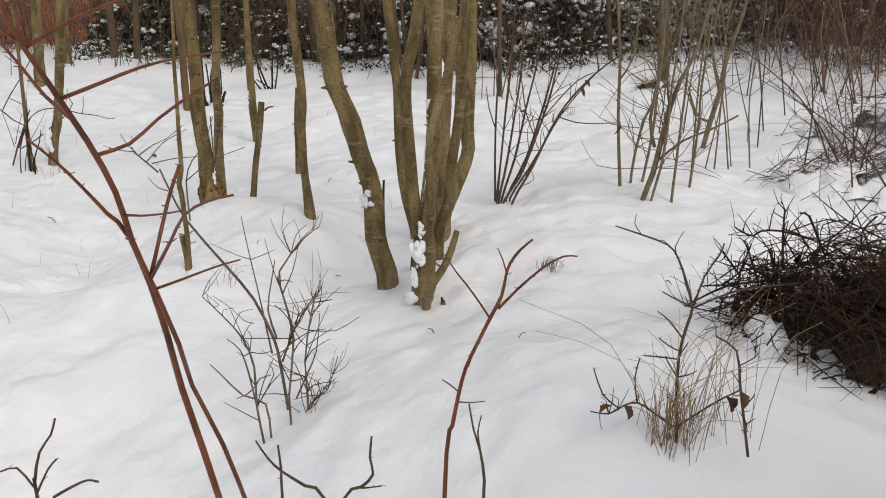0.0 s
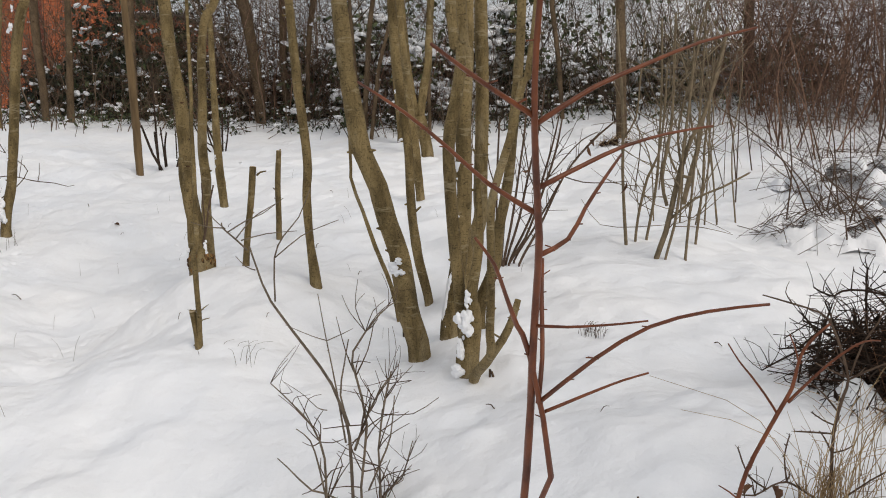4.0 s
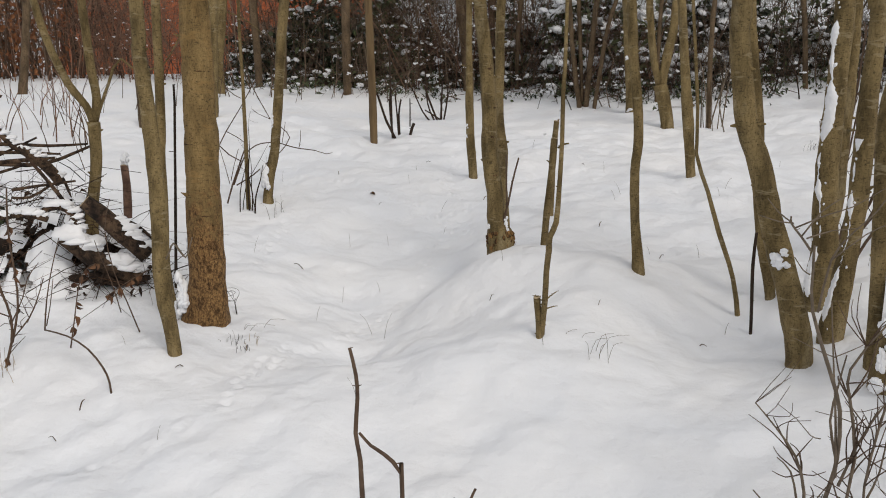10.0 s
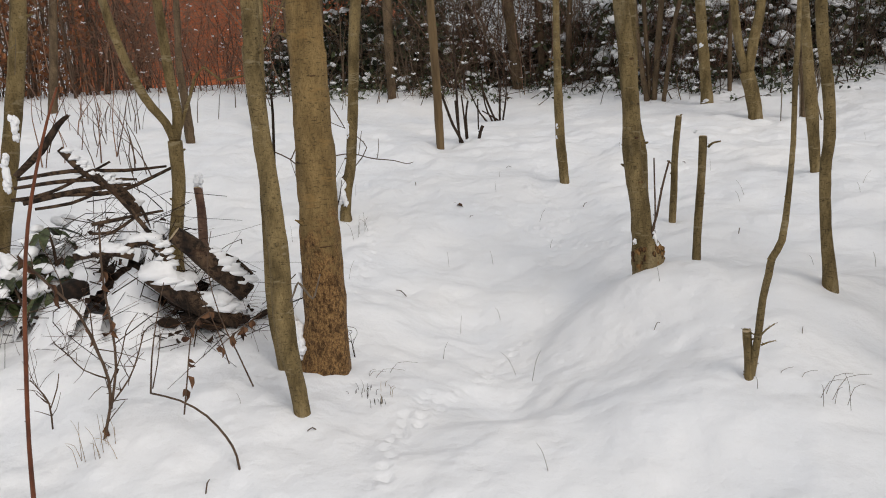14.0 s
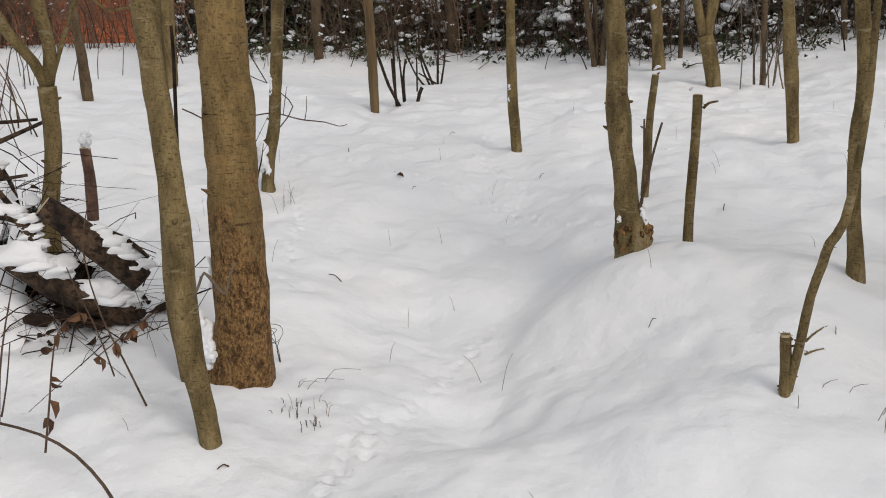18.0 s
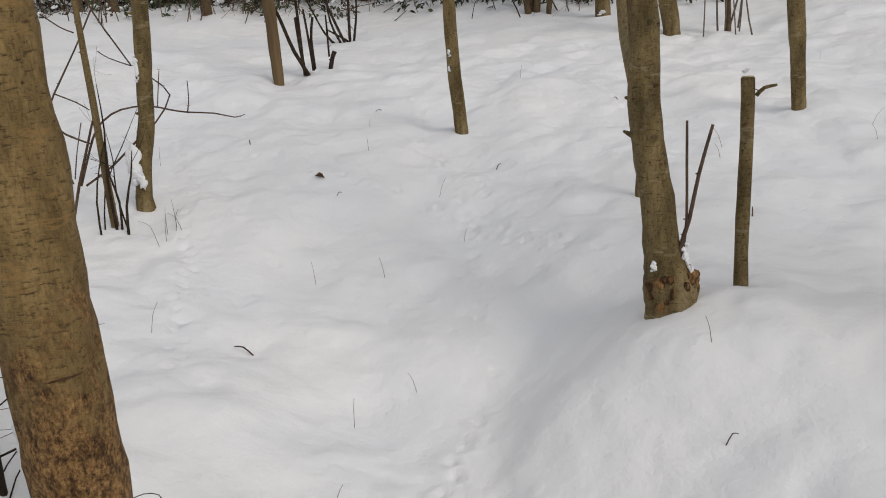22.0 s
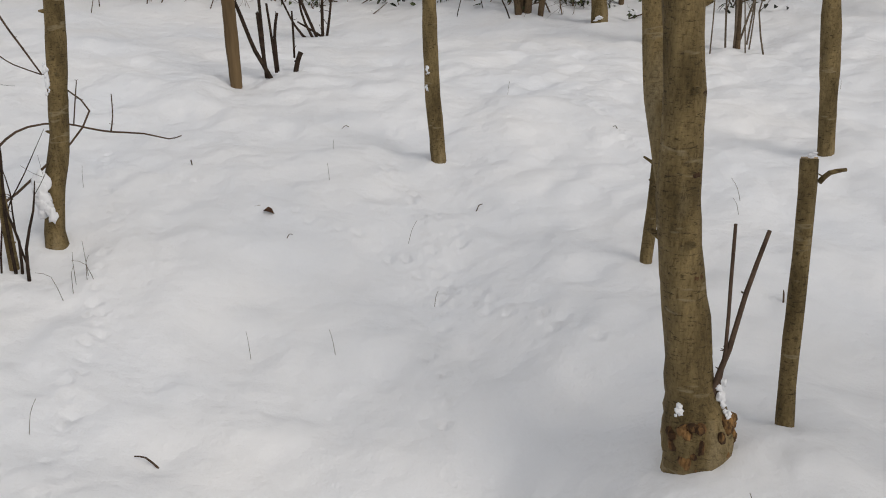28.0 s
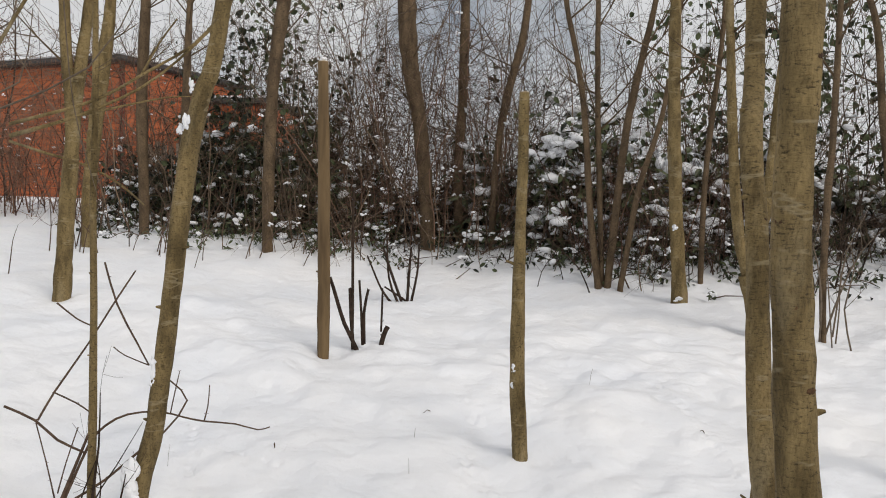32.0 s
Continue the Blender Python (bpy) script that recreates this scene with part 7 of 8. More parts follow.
def evergreen(name, x0, x1, y0, y1, height, n, label, seed, leaf=0.10, snow=1.0, low=0.0):
    """A broad-leaved evergreen: woody stems, drooping whorls of dark leaves, and snow caught on them."""
    rng = np.random.RandomState(seed)
    cx, cy = (x0 + x1) / 2, (y0 + y1) / 2
    t = thing(name, (cx, cy, float(ground(cx, cy))), label, "evergreen shrub", "evergreen hedge")
    leaves, wood, white = Pile(), Pile(), Pile()
    for k in range(n):
        x, y = rng.uniform(x0, x1), rng.uniform(y0, y1)
        z = float(ground(x, y))
        top = height * (0.72 + 0.18 * math.sin(x * 3.1 + seed) + 0.3 * rng.uniform(-1, 1) ** 3)
        h = low + (top - low) * rng.uniform(0.02, 1.0) ** 0.85
        c = np.array([x, y, z + h])
        if k % 3 == 0:
            f = c + np.array([rng.normal(0, 0.25), rng.normal(0.1, 0.2), -min(h, 0.8) - 0.05])
            wood.tube([(*f, 0.007), (*((c + f) / 2 + rng.normal(0, 0.08, 3)), 0.005), (*c, 0.003)], 4, 0.3)
        a0 = rng.uniform(0, 6.28)
        up = rng.normal(0, 0.45, 3) + np.array([0, -0.25, 1])
        m = rng.randint(3, 7)
        for i in range(m):
            a = a0 + 6.28 * i / m + rng.normal(0, 0.4)
            d = np.array([math.cos(a), math.sin(a), rng.uniform(-1.3, 0.2)])
            leaves.leaf(c + rng.normal(0, 0.035, 3), d, up, leaf * rng.uniform(0.6, 1.3), leaf * rng.uniform(0.3, 0.5))
        if rng.uniform() < 0.38 * snow:
            snow_bits(white, c + np.array([0, -0.03, 0.015]), leaf * rng.uniform(0.2, 0.4 + 0.25 * min(snow, 1.6)), rng)
    tagged(wood.make("brushwood", BROWN_TWIG, t), kind="stuff")
    tagged(leaves.make("foliage", LEAF, t, smooth=False), kind="stuff")
    if white.v:
        tagged(white.make("snow_cover", SNOW, t, "snow lying on the leaves"), kind="stuff")
    return t


def hedge_front(x):
    """Where the foot of the hedge meets the open snow."""
    return float(np.interp(x, (-6, -3, -1.4, -0.5, 0.2, 1.5, 3, 6), (13.0, 12.8, 12.3, 11.4, 10.9, 11.0, 11.3, 11.5))) + 0.15 * math.sin(x * 4.3)


for k, (hx, hw, hh, hn, hs) in enumerate([(-5.6, 0.9, 1.0, 260, 0.6), (-4.7, 0.8, 1.4, 340, 0.5), (-3.9, 0.8, 1.6, 360, 0.45), (-3.1, 0.75, 0.9, 190, 0.6), (-2.3, 0.75, 0.7, 150, 0.7), (-1.5, 0.8, 1.1, 260, 1.1),
                                          (-0.7, 0.8, 1.5, 360, 1.4), (0.1, 0.8, 1.6, 380, 1.5), (0.9, 0.8, 1.3, 300, 1.5), (1.8, 0.9, 0.9, 230, 1.2), (2.8, 1.0, 0.8, 230, 1.0), (3.9, 1.1, 0.9, 250, 0.9), (5.1, 1.3, 1.0, 260, 0.8)]):
    fy = hedge_front(hx) + 0.4
    hh *= 1.12 if hx < -1 else 1.0
    evergreen("evergreen_shrub", hx - hw * 0.62, hx + hw * 0.62, fy, fy + 1.2, hh, int(hn * 1.15), "dark green broad-leaved shrub laden with snow" if hs > 0.7 else "dark green broad-leaved shrub flecked with snow", 60 + k, 0.118, hs)
    evergreen("evergreen_shrub", hx - hw * 0.62, hx + hw * 0.62, fy + 1.3, fy + 2.3, hh * 0.8, 120, "deep shaded evergreen at the back of the hedge", 260 + k, 0.15, 0.15)
    evergreen("ground_ivy", hx - hw * 0.6, hx + hw * 0.6, fy - 0.55, fy + 0.2, 0.28, 42, "low ivy and dead leaves at the hedge foot", 290 + k, 0.075, 0.9)
    evergreen("ground_ivy", hx - hw * 0.6, hx + hw * 0.6, fy - 1.25, fy - 0.5, 0.13, 20, "low sprigs poking out of the snow before the hedge", 330 + k, 0.07, 0.3)


def ivy(x, y, height, stems, seed):
    """Ivy on thin climbing stems, its leaves strung along them against the sky."""
    rng = np.random.RandomState(seed)
    t = thing("ivy", (x, y, float(ground(x, y))), "ivy with glossy dark leaves climbing the hedge stems", "ivy", "ivy")
    leaves, white = Pile(), Pile()
    for _ in range(stems):
        bx, by = x + rng.normal(0, 0.3), y + rng.normal(0, 0.2)
        z = float(ground(bx, by))
        h = height * rng.uniform(0.65, 1.1)
        w = np.cumsum(rng.normal(0, 0.11, (5, 2)), 0)
        rows = [(bx + w[i, 0], by + w[i, 1], z - 0.05 + h * i / 4, 0.007 - 0.0013 * i) for i in range(5)]
        vine = Pile()
        vine.tube(rows, 5, 0.25)
        vine.make("vine_stem", BROWN_TWIG, t)
        p = spline(rows, 0.05)
        for q in p[p[:, 2] > z + 0.5]:
            if rng.uniform() < 0.42 + 0.3 * math.sin(q[2] * 4 + bx * 9):
                for _ in range(rng.randint(1, 5)):
                    d = rng.normal(0, 1, 3) + np.array([0, -0.4, -0.5])
                    leaves.leaf(q[:3] + rng.normal(0, 0.07, 3), d, rng.normal(0, 0.6, 3) + np.array([0, -0.6, 0.8]), rng.uniform(0.06, 0.11), rng.uniform(0.045, 0.075), 0.15)
                if rng.uniform() < 0.12:
                    snow_bits(white, q[:3] + rng.normal(0, 0.05, 3), 0.035, rng)
    tagged(leaves.make("foliage", LEAF, t, smooth=False), kind="stuff")
    if white.v:
        tagged(white.make("snow_cover", SNOW, t, "snow caught on the ivy"), kind="stuff")


for k, (ix, iy, ih, ins) in enumerate([(-3.9, 13.3, 3.3, 7), (-4.4, 13.3, 3.1, 7), (-4.9, 13.4, 2.8, 6), (-3.4, 13.3, 3.1, 4), (-0.3, 11.8, 3.2, 4), (0.4, 11.9, 3.6, 6), (1.0, 11.7, 3.8, 7), (1.6, 11.8, 3.7, 7), (2.3, 11.9, 3.6, 6), (3.1, 11.9, 3.2, 5), (4.2, 11.6, 2.9, 5), (-1.3, 12.7, 2.6, 3)]):
    ivy(ix, iy, ih, ins, 90 + k)

thicket("bare_thicket", -4.2, -2.9, 13.0, 14.2, 2.9, 70, FAR_TWIG, "dense brown tangle of bare twigs in the hedge", 110, 0.007, 8, 0.12)
thicket("bare_thicket", -3.2, -1.2, 12.5, 13.8, 2.4, 95, RUSSET_TWIG, "dense russet tangle of bare twigs in the hedge", 111, 0.006, 10, 0.22)
thicket("bare_thicket", -3.4, -1.1, 12.9, 14.0, 4.0, 42, FAR_TWIG, "tall brown tangle of bare twigs in the hedge", 122, 0.008, 11, 0.06)
thicket("bare_thicket", -1.4, 0.4, 12.2, 13.6, 3.0, 55, FAR_TWIG, "dense brown tangle of bare twigs in the hedge", 112, 0.007, 8, 0.12)
thicket("bare_thicket", -0.9, 0.7, 11.0, 11.8, 1.9, 50, RUSSET_TWIG, "arching russet briars among the evergreens", 121, 0.005, 9, 0.3)
thicket("bare_thicket", -4.4, -0.6, 11.7, 12.6, 1.7, 40, FAR_TWIG, "brown twig tangle at the hedge foot", 126, 0.005, 9, 0.2)
thicket("bare_thicket", -0.6, 3.6, 10.5, 11.3, 1.4, 36, FAR_TWIG, "low brown twigs poking out of the snowy hedge", 127, 0.005, 9, 0.3)
thicket("bare_thicket", 0.4, 4.0, 10.9, 11.6, 2.1, 60, FAR_TWIG, "bare twigs before the evergreen hedge", 123, 0.005, 9, 0.15)
thicket("bare_thicket", 3.7, 6.8, 9.0, 11.0, 2.5, 140, RUSSET_TWIG, "russet thicket on the bank before the hedge", 124, 0.008, 10)
thicket("bare_thicket", 0.4, 2.6, 11.9, 13.4, 2.7, 50, FAR_TWIG, "dense brown tangle of bare twigs in the hedge", 113, 0.007, 8, 0.12)
thicket("bare_thicket", 2.6, 6.0, 11.0, 13.2, 3.0, 100, FAR_TWIG, "dense brown tangle of bare twigs in the hedge", 114)
thicket("bare_thicket", 3.2, 5.5, 7.6, 10.0, 2.6, 90, RUSSET_TWIG, "russet thicket on the snowy bank", 115)
thicket("bare_thicket", -6.0, -4.2, 13.0, 14.6, 3.0, 70, FAR_TWIG, "bare twigs before the cabin", 116)
thicket("bare_thicket", -9.4, -5.8, 13.6, 17.0, 2.6, 150, RUSSET_TWIG, "russet thicket before the cabin", 117, 0.007, 9, 0.12)
thicket("bare_thicket", -13.0, -9.0, 13.0, 17.0, 3.2, 150, RUSSET_TWIG, "russet thicket at the wood edge", 118)
thicket("bare_thicket", -16.0, -9.5, 15.0, 19.0, 4.5, 130, FAR_TWIG, "bare brown wood far behind the thicket", 119, 0.018)
thicket("bare_thicket", -4.4, 7.0, 14.0, 18.5, 5.0, 58, FAR_TWIG, "bare trees behind the hedge", 120, 0.008, 9)


def shade_evergreen(x, y, height, seed):
    """A tall dark evergreen, added out of view to shade the right-hand bank."""
    rng = np.random.RandomState(seed)
    z = float(ground(x, y))
    t = thing("shade_tree", (x, y, z), "tall dark evergreen added out of view to shade the snowy bank", "tree", "wood edge")
    trunk, leaves = Pile(), Pile()
    trunk.tube([(x, y, z - 0.2, 0.16), (x + 0.05, y, z + height * 0.5, 0.10), (x, y + 0.05, z + height, 0.02)], 10, 0.4)
    for _ in range(1300):
        h = rng.uniform(0.04, 1.0)
        r = (1.9 * (1 - h) + 0.15) * math.sqrt(rng.uniform(0.05, 1)) * (0.8 + 0.3 * math.sin(h * 40))
        a = rng.uniform(0, 6.28)
        c = np.array([x + math.cos(a) * r, y + math.sin(a) * r, z + h * height])
        for _ in range(3):
            leaves.leaf(c + rng.normal(0, 0.12, 3), np.array([math.cos(a), math.sin(a), -0.35]) + rng.normal(0, 0.4, 3), rng.normal(0, 0.3, 3) + np.array([0, 0, 1]), rng.uniform(0.13, 0.26), rng.uniform(0.05, 0.10), 0.3)
    trunk.make("trunk", BARK_FAR, t)
    tagged(leaves.make("crown", LEAF, t, smooth=False), kind="stuff")


# Unseen trees, put here only to dim the snow on the right.
for k, (ex, ey, eh) in enumerate([(3.3, -0.9, 4.6), (4.6, -2.6, 5.0), (8.2, 6.6, 8.0), (9.4, 9.0, 8.0)]):
    shade_evergreen(ex, ey, eh, 320 + k)


def beech(x0, x1, y0, y1, height, n, seed):
    """A beech hedge that keeps its orange-brown winter leaves."""
    rng = np.random.RandomState(seed)
    t = thing("beech_hedge", ((x0 + x1) / 2, (y0 + y1) / 2, float(ground((x0 + x1) / 2, (y0 + y1) / 2))), "beech shrub holding orange-brown winter leaves", "shrub", "far shrubs")
    p, w = Pile(), Pile()
    for _ in range(n):
        x, y = rng.uniform(x0, x1), rng.uniform(y0, y1)
        z = float(ground(x, y)) + height * rng.uniform(0.05, 1)
        for _ in range(4):
            p.leaf((x + rng.normal(0, 0.1), y + rng.normal(0, 0.1), z + rng.normal(0, 0.1)), rng.normal(0, 1, 3) + np.array([0, 0, -0.6]), rng.normal(0, 1, 3), 0.10, 0.06)
    for _ in range(n // 12):
        x, y = rng.uniform(x0, x1), rng.uniform(y0, y1)
        z = float(ground(x, y))
        w.tube([(x, y, z - 0.1, 0.02), (x + rng.normal(0, 0.1), y, z + height * 0.5, 0.014), (x + rng.normal(0, 0.25), y, z + height, 0.005)], 5, 0.5)
    tagged(w.make("brushwood", BROWN_TWIG, t), kind="stuff")
    tagged(p.make("foliage", BEECH_LEAF, t, smooth=False), kind="stuff")


beech(-13.0, -10.2, 12.5, 14.5, 2.6, 420, 130)
beech(-10.4, -9.0, 13.4, 14.6, 2.4, 240, 131)


# ---- brush pile, evergreen and bramble heap ----
def snow_sheet(pile, x, y, rx, ry, h, seed, cover):
    """Snow lying in pillows over a heap, with gaps between them; cover is its share from 0 to 1."""
    n = max(12, int(2 * rx / 0.022))
    m = max(12, int(2 * ry / 0.022))
    X, Y = np.meshgrid(x + np.linspace(-rx, rx, n), y + np.linspace(-ry, ry, m), indexing="ij")
    R = ((X - x) / rx) ** 2 + ((Y - y) / ry) ** 2
    field = smooth_noise(X, Y, 0.15, seed) + 0.55 * smooth_noise(X, Y, 0.07, seed + 1)
    mask = np.clip((field - np.quantile(field, 1 - cover)) * 3, 0, 1) * np.clip((1 - R) * 4, 0, 1)
    Z = ground(X, Y) + h * np.clip(1 - R, 0, 1) * (0.75 + 0.3 * smooth_noise(X, Y, 0.19, seed + 2)) + 0.07 * np.sqrt(mask) - 0.02
    idx = np.arange(n * m).reshape(n, m)
    faces = [(int(idx[i, j]), int(idx[i + 1, j]), int(idx[i + 1, j + 1]), int(idx[i, j + 1])) for i in range(n - 1) for j in range(m - 1) if mask[i:i + 2, j:j + 2].max() > 0]
    pile.add(np.stack([X, Y, Z], -1).reshape(-1, 3), faces)


def heap(name, x, y, rx, ry, h, sticks, mat, label, seed, snow=0.5, leaves=0, reach=1.0):
    """A heap of tangled dead twigs, over dark core lumps and leaves if it has leaves, with snow lying on it."""
    rng = np.random.RandomState(seed)
    z = float(ground(x, y))
    t = thing(name, (x, y, z), label, "brush heap", "brush heaps")
    tang, white, core, dead = Pile(), Pile(), Pile(), Pile()
    for _ in range(sticks):
        a, r = rng.uniform(0, 6.28), rng.uniform(0, 1) ** 0.6
        bx, by = x + math.cos(a) * rx * r, y + math.sin(a) * ry * r
        bz = float(ground(bx, by)) + h * (1 - r * r) * rng.uniform(0.1, 1.0)
        d = rng.normal(0, 1, 3) * np.array([1, 1, 0.45])
        d /= np.linalg.norm(d)
        L = rng.uniform(0.12, 0.42) * reach
        q = rng.uniform(0.0009, 0.0032)
        b = np.array([bx, by, bz])
        tang.tube([(*(b - d * L * 0.5), q), (*(b + np.array([0, 0, rng.uniform(0, 0.2) * L]) + rng.normal(0, 0.13, 3) * L), q * 0.8), (*(b + d * L * 0.5 + rng.normal(0, 0.2, 3) * L), q * 0.4)], 4, 0.1)
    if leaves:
        # Near-black lumps fill the middle of the heap under the twigs.
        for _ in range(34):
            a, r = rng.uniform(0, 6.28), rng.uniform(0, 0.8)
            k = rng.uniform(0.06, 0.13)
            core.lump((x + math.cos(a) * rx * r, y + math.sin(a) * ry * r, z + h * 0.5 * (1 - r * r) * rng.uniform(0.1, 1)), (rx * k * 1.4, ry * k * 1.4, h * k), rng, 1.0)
        tagged(core.make("litter", DARK_LITTER, t, "dark rounded lumps at the heap's core"), kind="stuff")
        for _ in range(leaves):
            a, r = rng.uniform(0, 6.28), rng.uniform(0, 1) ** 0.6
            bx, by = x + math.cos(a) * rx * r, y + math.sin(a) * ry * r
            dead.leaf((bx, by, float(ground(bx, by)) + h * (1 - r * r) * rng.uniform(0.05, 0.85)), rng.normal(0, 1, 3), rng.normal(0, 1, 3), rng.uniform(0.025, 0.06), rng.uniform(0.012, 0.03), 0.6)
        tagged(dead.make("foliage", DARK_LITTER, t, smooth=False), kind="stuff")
        grass = Pile()
        for _ in range(leaves):
            a, r = rng.uniform(0, 6.28), rng.uniform(0, 1) ** 0.6
            b = np.array([x + math.cos(a) * rx * r, y + math.sin(a) * ry * r, 0.0])
            b[2] = float(ground(b[0], b[1])) + h * (1 - r * r) * rng.uniform(0.2, 1.0)
            d = rng.normal(0, 0.12, 3) * np.array([1, 1, 0.6])
            grass.tube([(*(b - d), 0.0009), (*(b + rng.normal(0, 0.02, 3)), 0.0010), (*(b + d - np.array([0, 0, 0.05])), 0.0006)], 3, 0.1)
        tagged(grass.make("dead_grass", DEAD_LEAF, t), kind="stuff")
    if snow:
        snow_sheet(white, x, y, rx, ry, h * (0.5 if mat is BLACK_TWIG and leaves > 200 else 0.75), seed, snow)
    tagged(tang.make("tangle", mat, t), kind="stuff")
    if white.v:
        tagged(white.make("snow_cover", SNOW, t, "soft snow lying on the heap"), kind="stuff")
    return t


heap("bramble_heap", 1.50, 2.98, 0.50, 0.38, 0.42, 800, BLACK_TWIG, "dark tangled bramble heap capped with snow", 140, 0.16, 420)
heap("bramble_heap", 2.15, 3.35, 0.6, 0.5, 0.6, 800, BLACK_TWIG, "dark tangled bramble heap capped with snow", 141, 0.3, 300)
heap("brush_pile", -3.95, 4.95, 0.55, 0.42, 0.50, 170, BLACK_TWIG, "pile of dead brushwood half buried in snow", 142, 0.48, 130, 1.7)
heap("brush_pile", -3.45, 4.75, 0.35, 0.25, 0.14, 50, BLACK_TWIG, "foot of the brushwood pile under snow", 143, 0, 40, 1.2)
heap("brush_pile", 2.6, 5.6, 0.6, 0.5, 0.28, 240, BROWN_TWIG, "low dry brush on the snowy bank", 144, 0.4, 0, 1.3)
heap("brush_pile", 3.3, 6.6, 0.8, 0.6, 0.38, 280, BROWN_TWIG, "low dry brush on the snowy bank", 145, 0.4, 0, 1.5)
heap("tussock", 1.90, 8.9, 0.20, 0.14, 0.12, 60, STRAW, "dry straw tussock at a tree foot", 147, 0.3, 30, 0.5)


def rhododendron(x, y, n, spread, height, seed):
    """A rhododendron: stems that end in whorls of long drooping leaves, each under a cap of snow."""
    rng = np.random.RandomState(seed)
    t = thing("rhododendron", (x, y, float(ground(x, y))), "rhododendron with long drooping leaves under heavy snow", "evergreen shrub", "evergreen shrubs")
    white, wood = Pile(), Pile()
    for k in range(n):
        a, r = k * 2.4, spread * math.sqrt((k + 0.5) / n)
        c = np.array([x + math.cos(a) * r, y + math.sin(a) * r * 0.7, 0.0])
        z = float(ground(c[0], c[1]))
        c[2] = z + height * (1 - 0.65 * (r / spread) ** 2) * rng.uniform(0.75, 1.05)
        wood.tube([(x + rng.normal(0, 0.05), y + rng.normal(0, 0.05), z - 0.05, 0.010), (*((c + np.array([x, y, z])) / 2 + rng.normal(0, 0.03, 3)), 0.008), (*c, 0.005)], 6, 0.08)
        m = rng.randint(6, 10)
        for i in range(m):
            b = 6.28 * i / m + rng.normal(0, 0.2)
            leaf = Pile()
            leaf.leaf(c + np.array([math.cos(b), math.sin(b), 0]) * 0.012, np.array([math.cos(b), math.sin(b), rng.uniform(-1.5, -0.3)]), np.array([0, 0, 1.0]), rng.uniform(0.13, 0.19), rng.uniform(0.040, 0.058), 0.22)
            leaf.make("leaf", LEAF, t)
        for _ in range(2):
            s = rng.uniform(0.025, 0.05)
            white.blob(c + np.array([rng.normal(0, 0.035), rng.normal(0, 0.03), 0.012 + rng.uniform(-0.012, 0.015)]), (s * 1.1, s, s * 0.75), rng)
        for _ in range(3):
            b = rng.uniform(0, 6.28)
            snow_bits(white, c + np.array([math.cos(b) * 0.08, math.sin(b) * 0.08, -0.05]), 0.035, rng)
    tagged(wood.make("brushwood", BROWN_TWIG, t), kind="stuff")
    tagged(white.make("snow_cover", SNOW, t, "thick soft snow on the leaves"), kind="stuff")


rhododendron(-4.33, 4.92, 13, 0.27, 0.46, 150)
rhododendron(-4.72, 4.78, 11, 0.26, 0.42, 151)


# ---- grass, loose twigs and shoots ----
def tuft(x, y, n, h, mat, label, seed, lean=(0.5, -0.1), spread=0.05):
    rng = np.random.RandomState(seed)
    z = float(ground(x, y))
    t = thing("grass_tuft", (x, y, z), label, "grass", "grass tufts")
    p = Pile()
    for _ in range(n):
        bx, by = x + rng.normal(0, spread), y + rng.normal(0, spread)
        L = h * rng.uniform(0.5, 1.2)
        o = rng.normal(0, 0.35, 2) * L + np.array(lean) * L * rng.uniform(0.2, 1)
        p.tube([(bx, by, z - 0.02, 0.0011), (bx + o[0] * 0.35, by + o[1] * 0.35, z + L * 0.6, 0.0010), (bx + o[0], by + o[1], z + L * 0.95 - 0.2 * abs(o[0]), 0.0005)], 3, 0.08)
    tagged(p.make("grass_mass", mat, t), kind="stuff")


tuft(0.66, 2.22, 34, 0.36, STRAW, "tuft of dry straw-coloured grass in snow", 160, (0.1, 0), 0.03)
tuft(0.80, 2.30, 20, 0.36, STRAW, "tuft of dry straw-coloured grass in snow", 161, (0.0, 0), 0.04)
tuft(0.68, 2.26, 70, 0.13, STRAW, "dense clump of dry straw grass in snow", 159, (0.0, 0), 0.035)
tuft(-1.10, 4.05, 10, 0.09, GREY_TWIG, "thin wispy grass on the snow mound", 162, (0.9, -0.3), 0.07)
tuft(-2.58, 4.30, 6, 0.045, STRAW, "short dry grass at the trunk foot", 163, (0.4, -0.2), 0.05)
tuft(0.47, 3.82, 40, 0.045, DEAD_LEAF, "small brown tuft poking out of snow", 164, (0.5, -0.5), 0.025)
tuft(-3.12, 6.42, 6, 0.13, GREY_TWIG, "a few dry blades in snow", 165, (0.4, 0), 0.05)
tuft(-2.66, 4.32, 16, 0.022, DARK_LITTER, "dark leaf bits in a snow hollow", 168, (0.1, 0), 0.025)
tuft(-2.59, 4.26, 12, 0.02, DARK_LITTER, "dark leaf bits in a snow hollow", 169, (0.1, 0), 0.018)
tuft(-2.67, 4.48, 4, 0.07, GREY_TWIG, "long thin grass arching over snow", 158, (2.2, -0.5), 0.04)
tuft(0.97, 7.92, 14, 0.07, DARK_LITTER, "dark stub of grass on a snow mound", 157, (0.1, 0), 0.03)
tuft(1.95, 9.0, 40, 0.14, STRAW, "dry tuft at a tree foot", 166, (0.2, -0.3), 0.1)
tuft(-3.52, 3.86, 14, 0.12, STRAW, "dry grass at a shrub foot", 167, (-0.4, 0), 0.03)


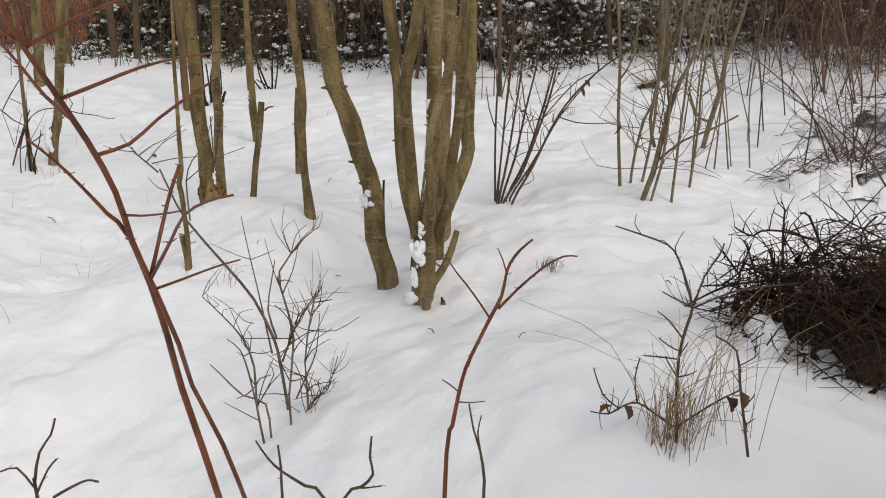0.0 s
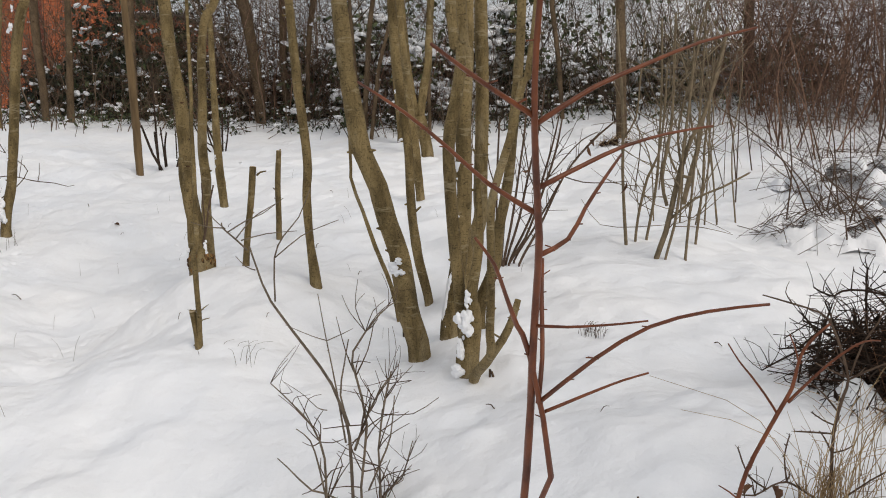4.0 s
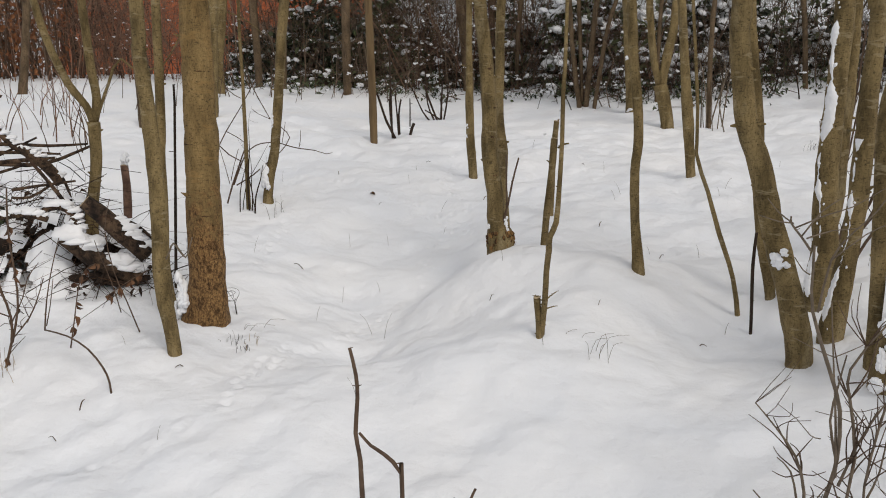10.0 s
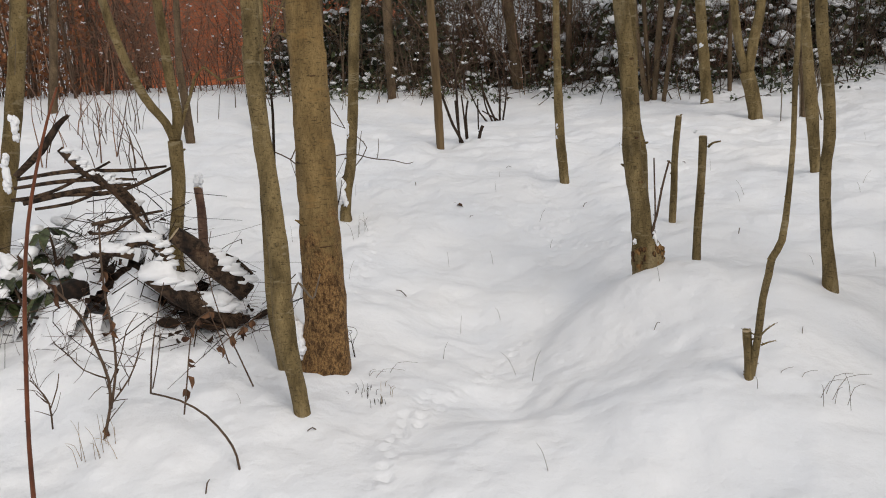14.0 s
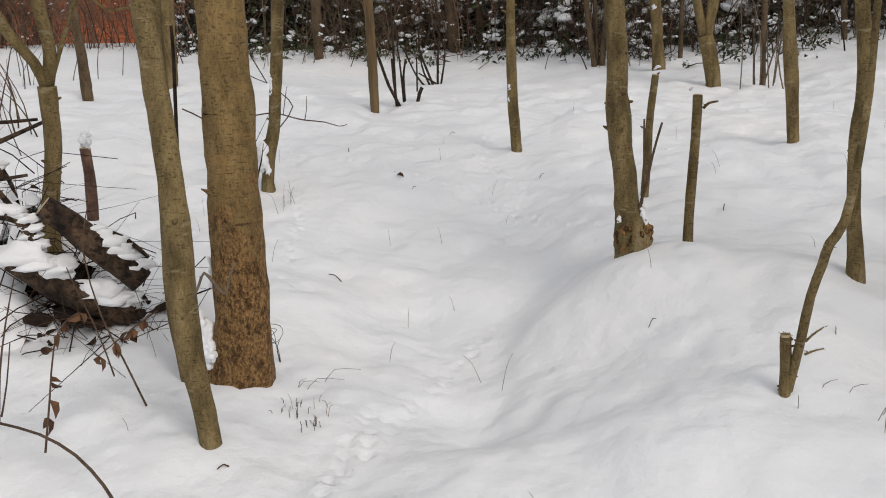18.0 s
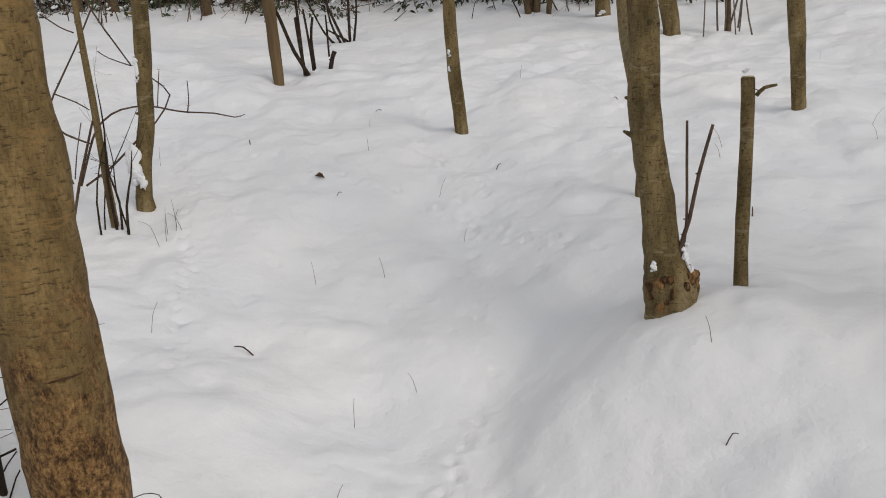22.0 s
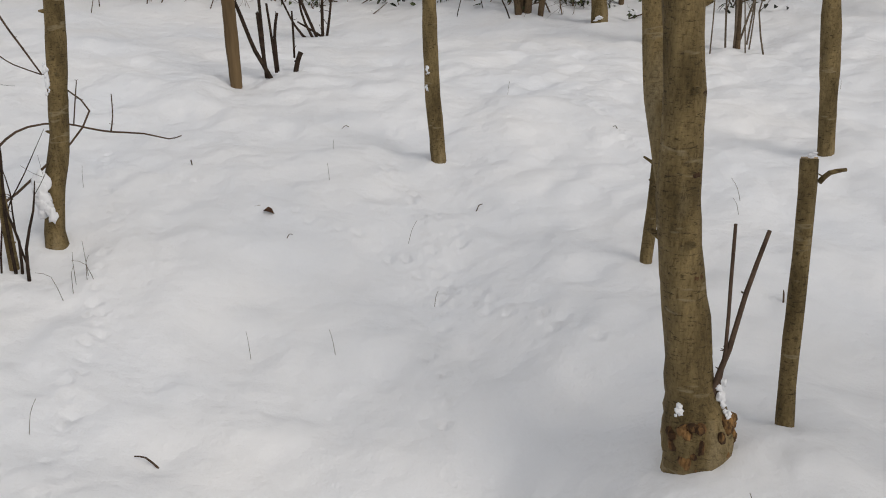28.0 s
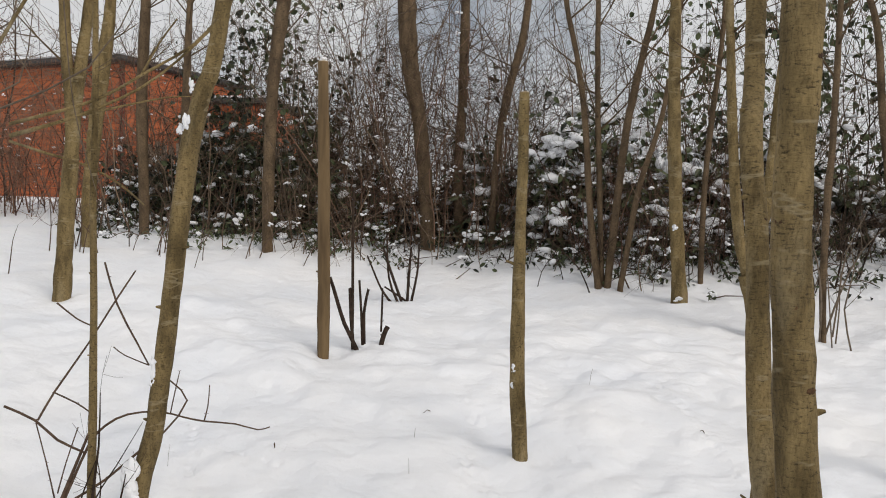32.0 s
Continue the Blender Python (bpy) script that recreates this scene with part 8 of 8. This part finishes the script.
def fallen_twig(x, y, a, length, r, seed, up=0.0):
    rng = np.random.RandomState(seed)
    z = float(ground(x, y))
    t = thing("fallen_twig", (x, y, z), "small dark twig lying on the snow", "twig", "loose twigs")
    p = Pile()
    dx, dy = math.cos(a) * length, math.sin(a) * length
    p.tube([(x, y, z - 0.01, r), (x + dx * 0.5, y + dy * 0.5, float(ground(x + dx / 2, y + dy / 2)) + 0.012 + up * 0.6, r * 0.9), (x + dx, y + dy, float(ground(x + dx, y + dy)) + 0.006 + up, r * 0.6)], 5, 0.03)
    p.make("stick", BROWN_TWIG, t)


TWIGS = np.random.RandomState(170)
for k, (fx, fy) in enumerate([(-2.45, 6.75), (-2.76, 4.0), (-0.58, 4.31), (0.0, 3.3), (-1.69, 6.97), (-3.04, 3.48), (-3.04, 3.64), (-1.5, 4.7), (-0.9, 5.9), (-2.7, 5.6), (-1.0, 4.4), (-0.6, 5.4), (-2.9, 7.4), (-3.6, 7.2), (0.3, 3.0), (0.95, 3.7), (-2.2, 7.9), (-0.9, 7.6)]):
    fallen_twig(fx, fy, TWIGS.uniform(0, 6.28), TWIGS.uniform(0.02, 0.06), TWIGS.uniform(0.0014, 0.003), 171 + k, TWIGS.uniform(0, 0.02))
for k in range(34):
    gx, gy = TWIGS.uniform(-3.6, 0.6), TWIGS.uniform(3.4, 8.6)
    h = TWIGS.uniform(0.04, 0.11)
    o = TWIGS.normal(0, 0.4, 2) * h
    gz = float(ground(gx, gy))
    blade = thing("grass_sprig", (gx, gy, gz), "single dry grass blade poking out of snow", "grass", "grass sprigs")
    pb = Pile()
    pb.tube([(gx, gy, gz - 0.03, 0.0010), (gx + o[0] * 0.45, gy + o[1] * 0.45, gz + h * 0.55, 0.0008), (gx + o[0], gy + o[1], gz + h, 0.0004)], 4, 0.05)
    pb.make("blade", GREY_TWIG, blade)


def curled_stem(x, y):
    """A dry climbing stem that has coiled up on itself."""
    z = float(ground(x, y))
    t = thing("curled_stem", (x, y, z), "dry dark stem curled into loops above the snow", "dry stem")
    p = Pile()
    for k, (r, h) in enumerate([(0.055, 0.10), (0.042, 0.085), (0.03, 0.11)]):
        rows = [(x + 0.02, y, z - 0.03, 0.0014), (x + 0.01, y, z + h * 0.5, 0.0013)]
        rows += [(x - 0.02 + r * math.cos(a + k), y + 0.02 * math.sin(a * 2), z + h + r * 0.6 * math.sin(a + k), 0.0011) for a in np.linspace(0, 5.2, 9)]
        p.tube(rows, 5, 0.02)
    p.make("stem", BLACK_TWIG, t)


def fallen_leaf(x, y, seed):
    rng = np.random.RandomState(seed)
    z = float(ground(x, y))
    p = Pile()
    p.leaf((x, y, z + 0.004), rng.normal(0, 1, 3) * np.array([1, 1, 0.3]), np.array([0.2, -0.3, 1.0]), 0.05, 0.03, 0.5)
    ob = p.make("fallen_leaf", DEAD_LEAF, None, smooth=False)
    tagged(ob, "curled brown dead leaf lying on snow", "leaf", "fallen leaves")


curled_stem(-2.79, 4.66)
fallen_leaf(-2.55, 6.94, 1)
fallen_leaf(-2.56, 6.98, 2)


# ---- cabin ----
def box(bm, a, b, turn=None):
    m = Matrix.Translation([(p + q) / 2 for p, q in zip(a, b)]) @ Matrix.Diagonal((*[abs(q - p) for p, q in zip(a, b)], 1))
    made = bmesh.ops.create_cube(bm, size=1, matrix=m)["verts"]
    if turn is not None:
        bmesh.ops.transform(bm, matrix=turn, verts=made)


def cabin(corner, angle, length, depth, z0, z1):
    """A timber shed clad in level red-brown boards, seen at its corner, under a flat snowy roof."""
    turn = Matrix.Translation((corner[0], corner[1], 0)) @ Matrix.Rotation(angle, 4, "Z")
    t = thing("cabin", (corner[0], corner[1], z0), "red-brown timber cabin with level boards and a snowy roof", "cabin")
    n = int((z1 - z0) / 0.16)
    inner = bmesh.new()
    box(inner, (-length + 0.03, 0.03, z0), (-0.03, depth - 0.03, z1 - 0.02), turn)
    part("wall", inner, CABIN_TRIM, t)
    for k in range(n):
        za, zb = z0 + k * 0.16, z0 + k * 0.16 + 0.148
        for a, b in (((-length, 0, za), (0, 0.028, zb)), ((-0.028, 0.03, za), (0, depth, zb))):
            bm = bmesh.new()
            box(bm, a, b, turn)
            part("board", bm, CABIN_RED, t)
    for a, b in (((-0.07, -0.02, z0), (0.02, 0.07, z1)), ((-length, -0.02, z0), (-length + 0.09, 0.02, z1)), ((-0.02, depth - 0.09, z0), (0.02, depth, z1))):
        bm = bmesh.new()
        box(bm, a, b, turn)
        part("corner_trim", bm, CABIN_TRIM, t)
    bm = bmesh.new()
    box(bm, (-length - 0.2, -0.28, z1), (0.2, depth + 0.2, z1 + 0.10), turn)
    roof = part("roof", bm, ROOF, t, "dark flat roof edge")
    bm = bmesh.new()
    box(bm, (-length - 0.16, -0.24, z1 + 0.10), (0.16, depth + 0.16, z1 + 0.17), turn)
    bmesh.ops.bevel(bm, geom=bm.edges[:], offset=0.03, segments=2, affect="EDGES")
    part("roof_snow", bm, SNOW, roof, "snow lying on the roof")


cabin((-9.86, 24.0), radians(-21.5), 7.4, 5.0, 1.2, 4.95)
cabin((-6.9, 26.5), radians(-8), 2.9, 3.0, 1.2, 4.3)


def fence(x0, x1, y, z0, z1, n):
    t = thing("paling_fence", ((x0 + x1) / 2, y, z0), "grey weathered paling fence behind the hedge", "fence")
    for k in range(n):
        x = x0 + (x1 - x0) * k / n
        bm = bmesh.new()
        box(bm, (x, y, z0), (x + (x1 - x0) / n * 0.7, y + 0.025, z1 + 0.05 * math.sin(k * 1.7)))
        part("paling", bm, FENCE, t)
    for z in (z0 + 0.4, z1 - 0.3):
        bm = bmesh.new()
        box(bm, (x0, y + 0.026, z), (x1, y + 0.08, z + 0.09))
        part("rail", bm, FENCE, t)


fence(-8.2, -4.4, 21.0, 1.3, 2.75, 26)
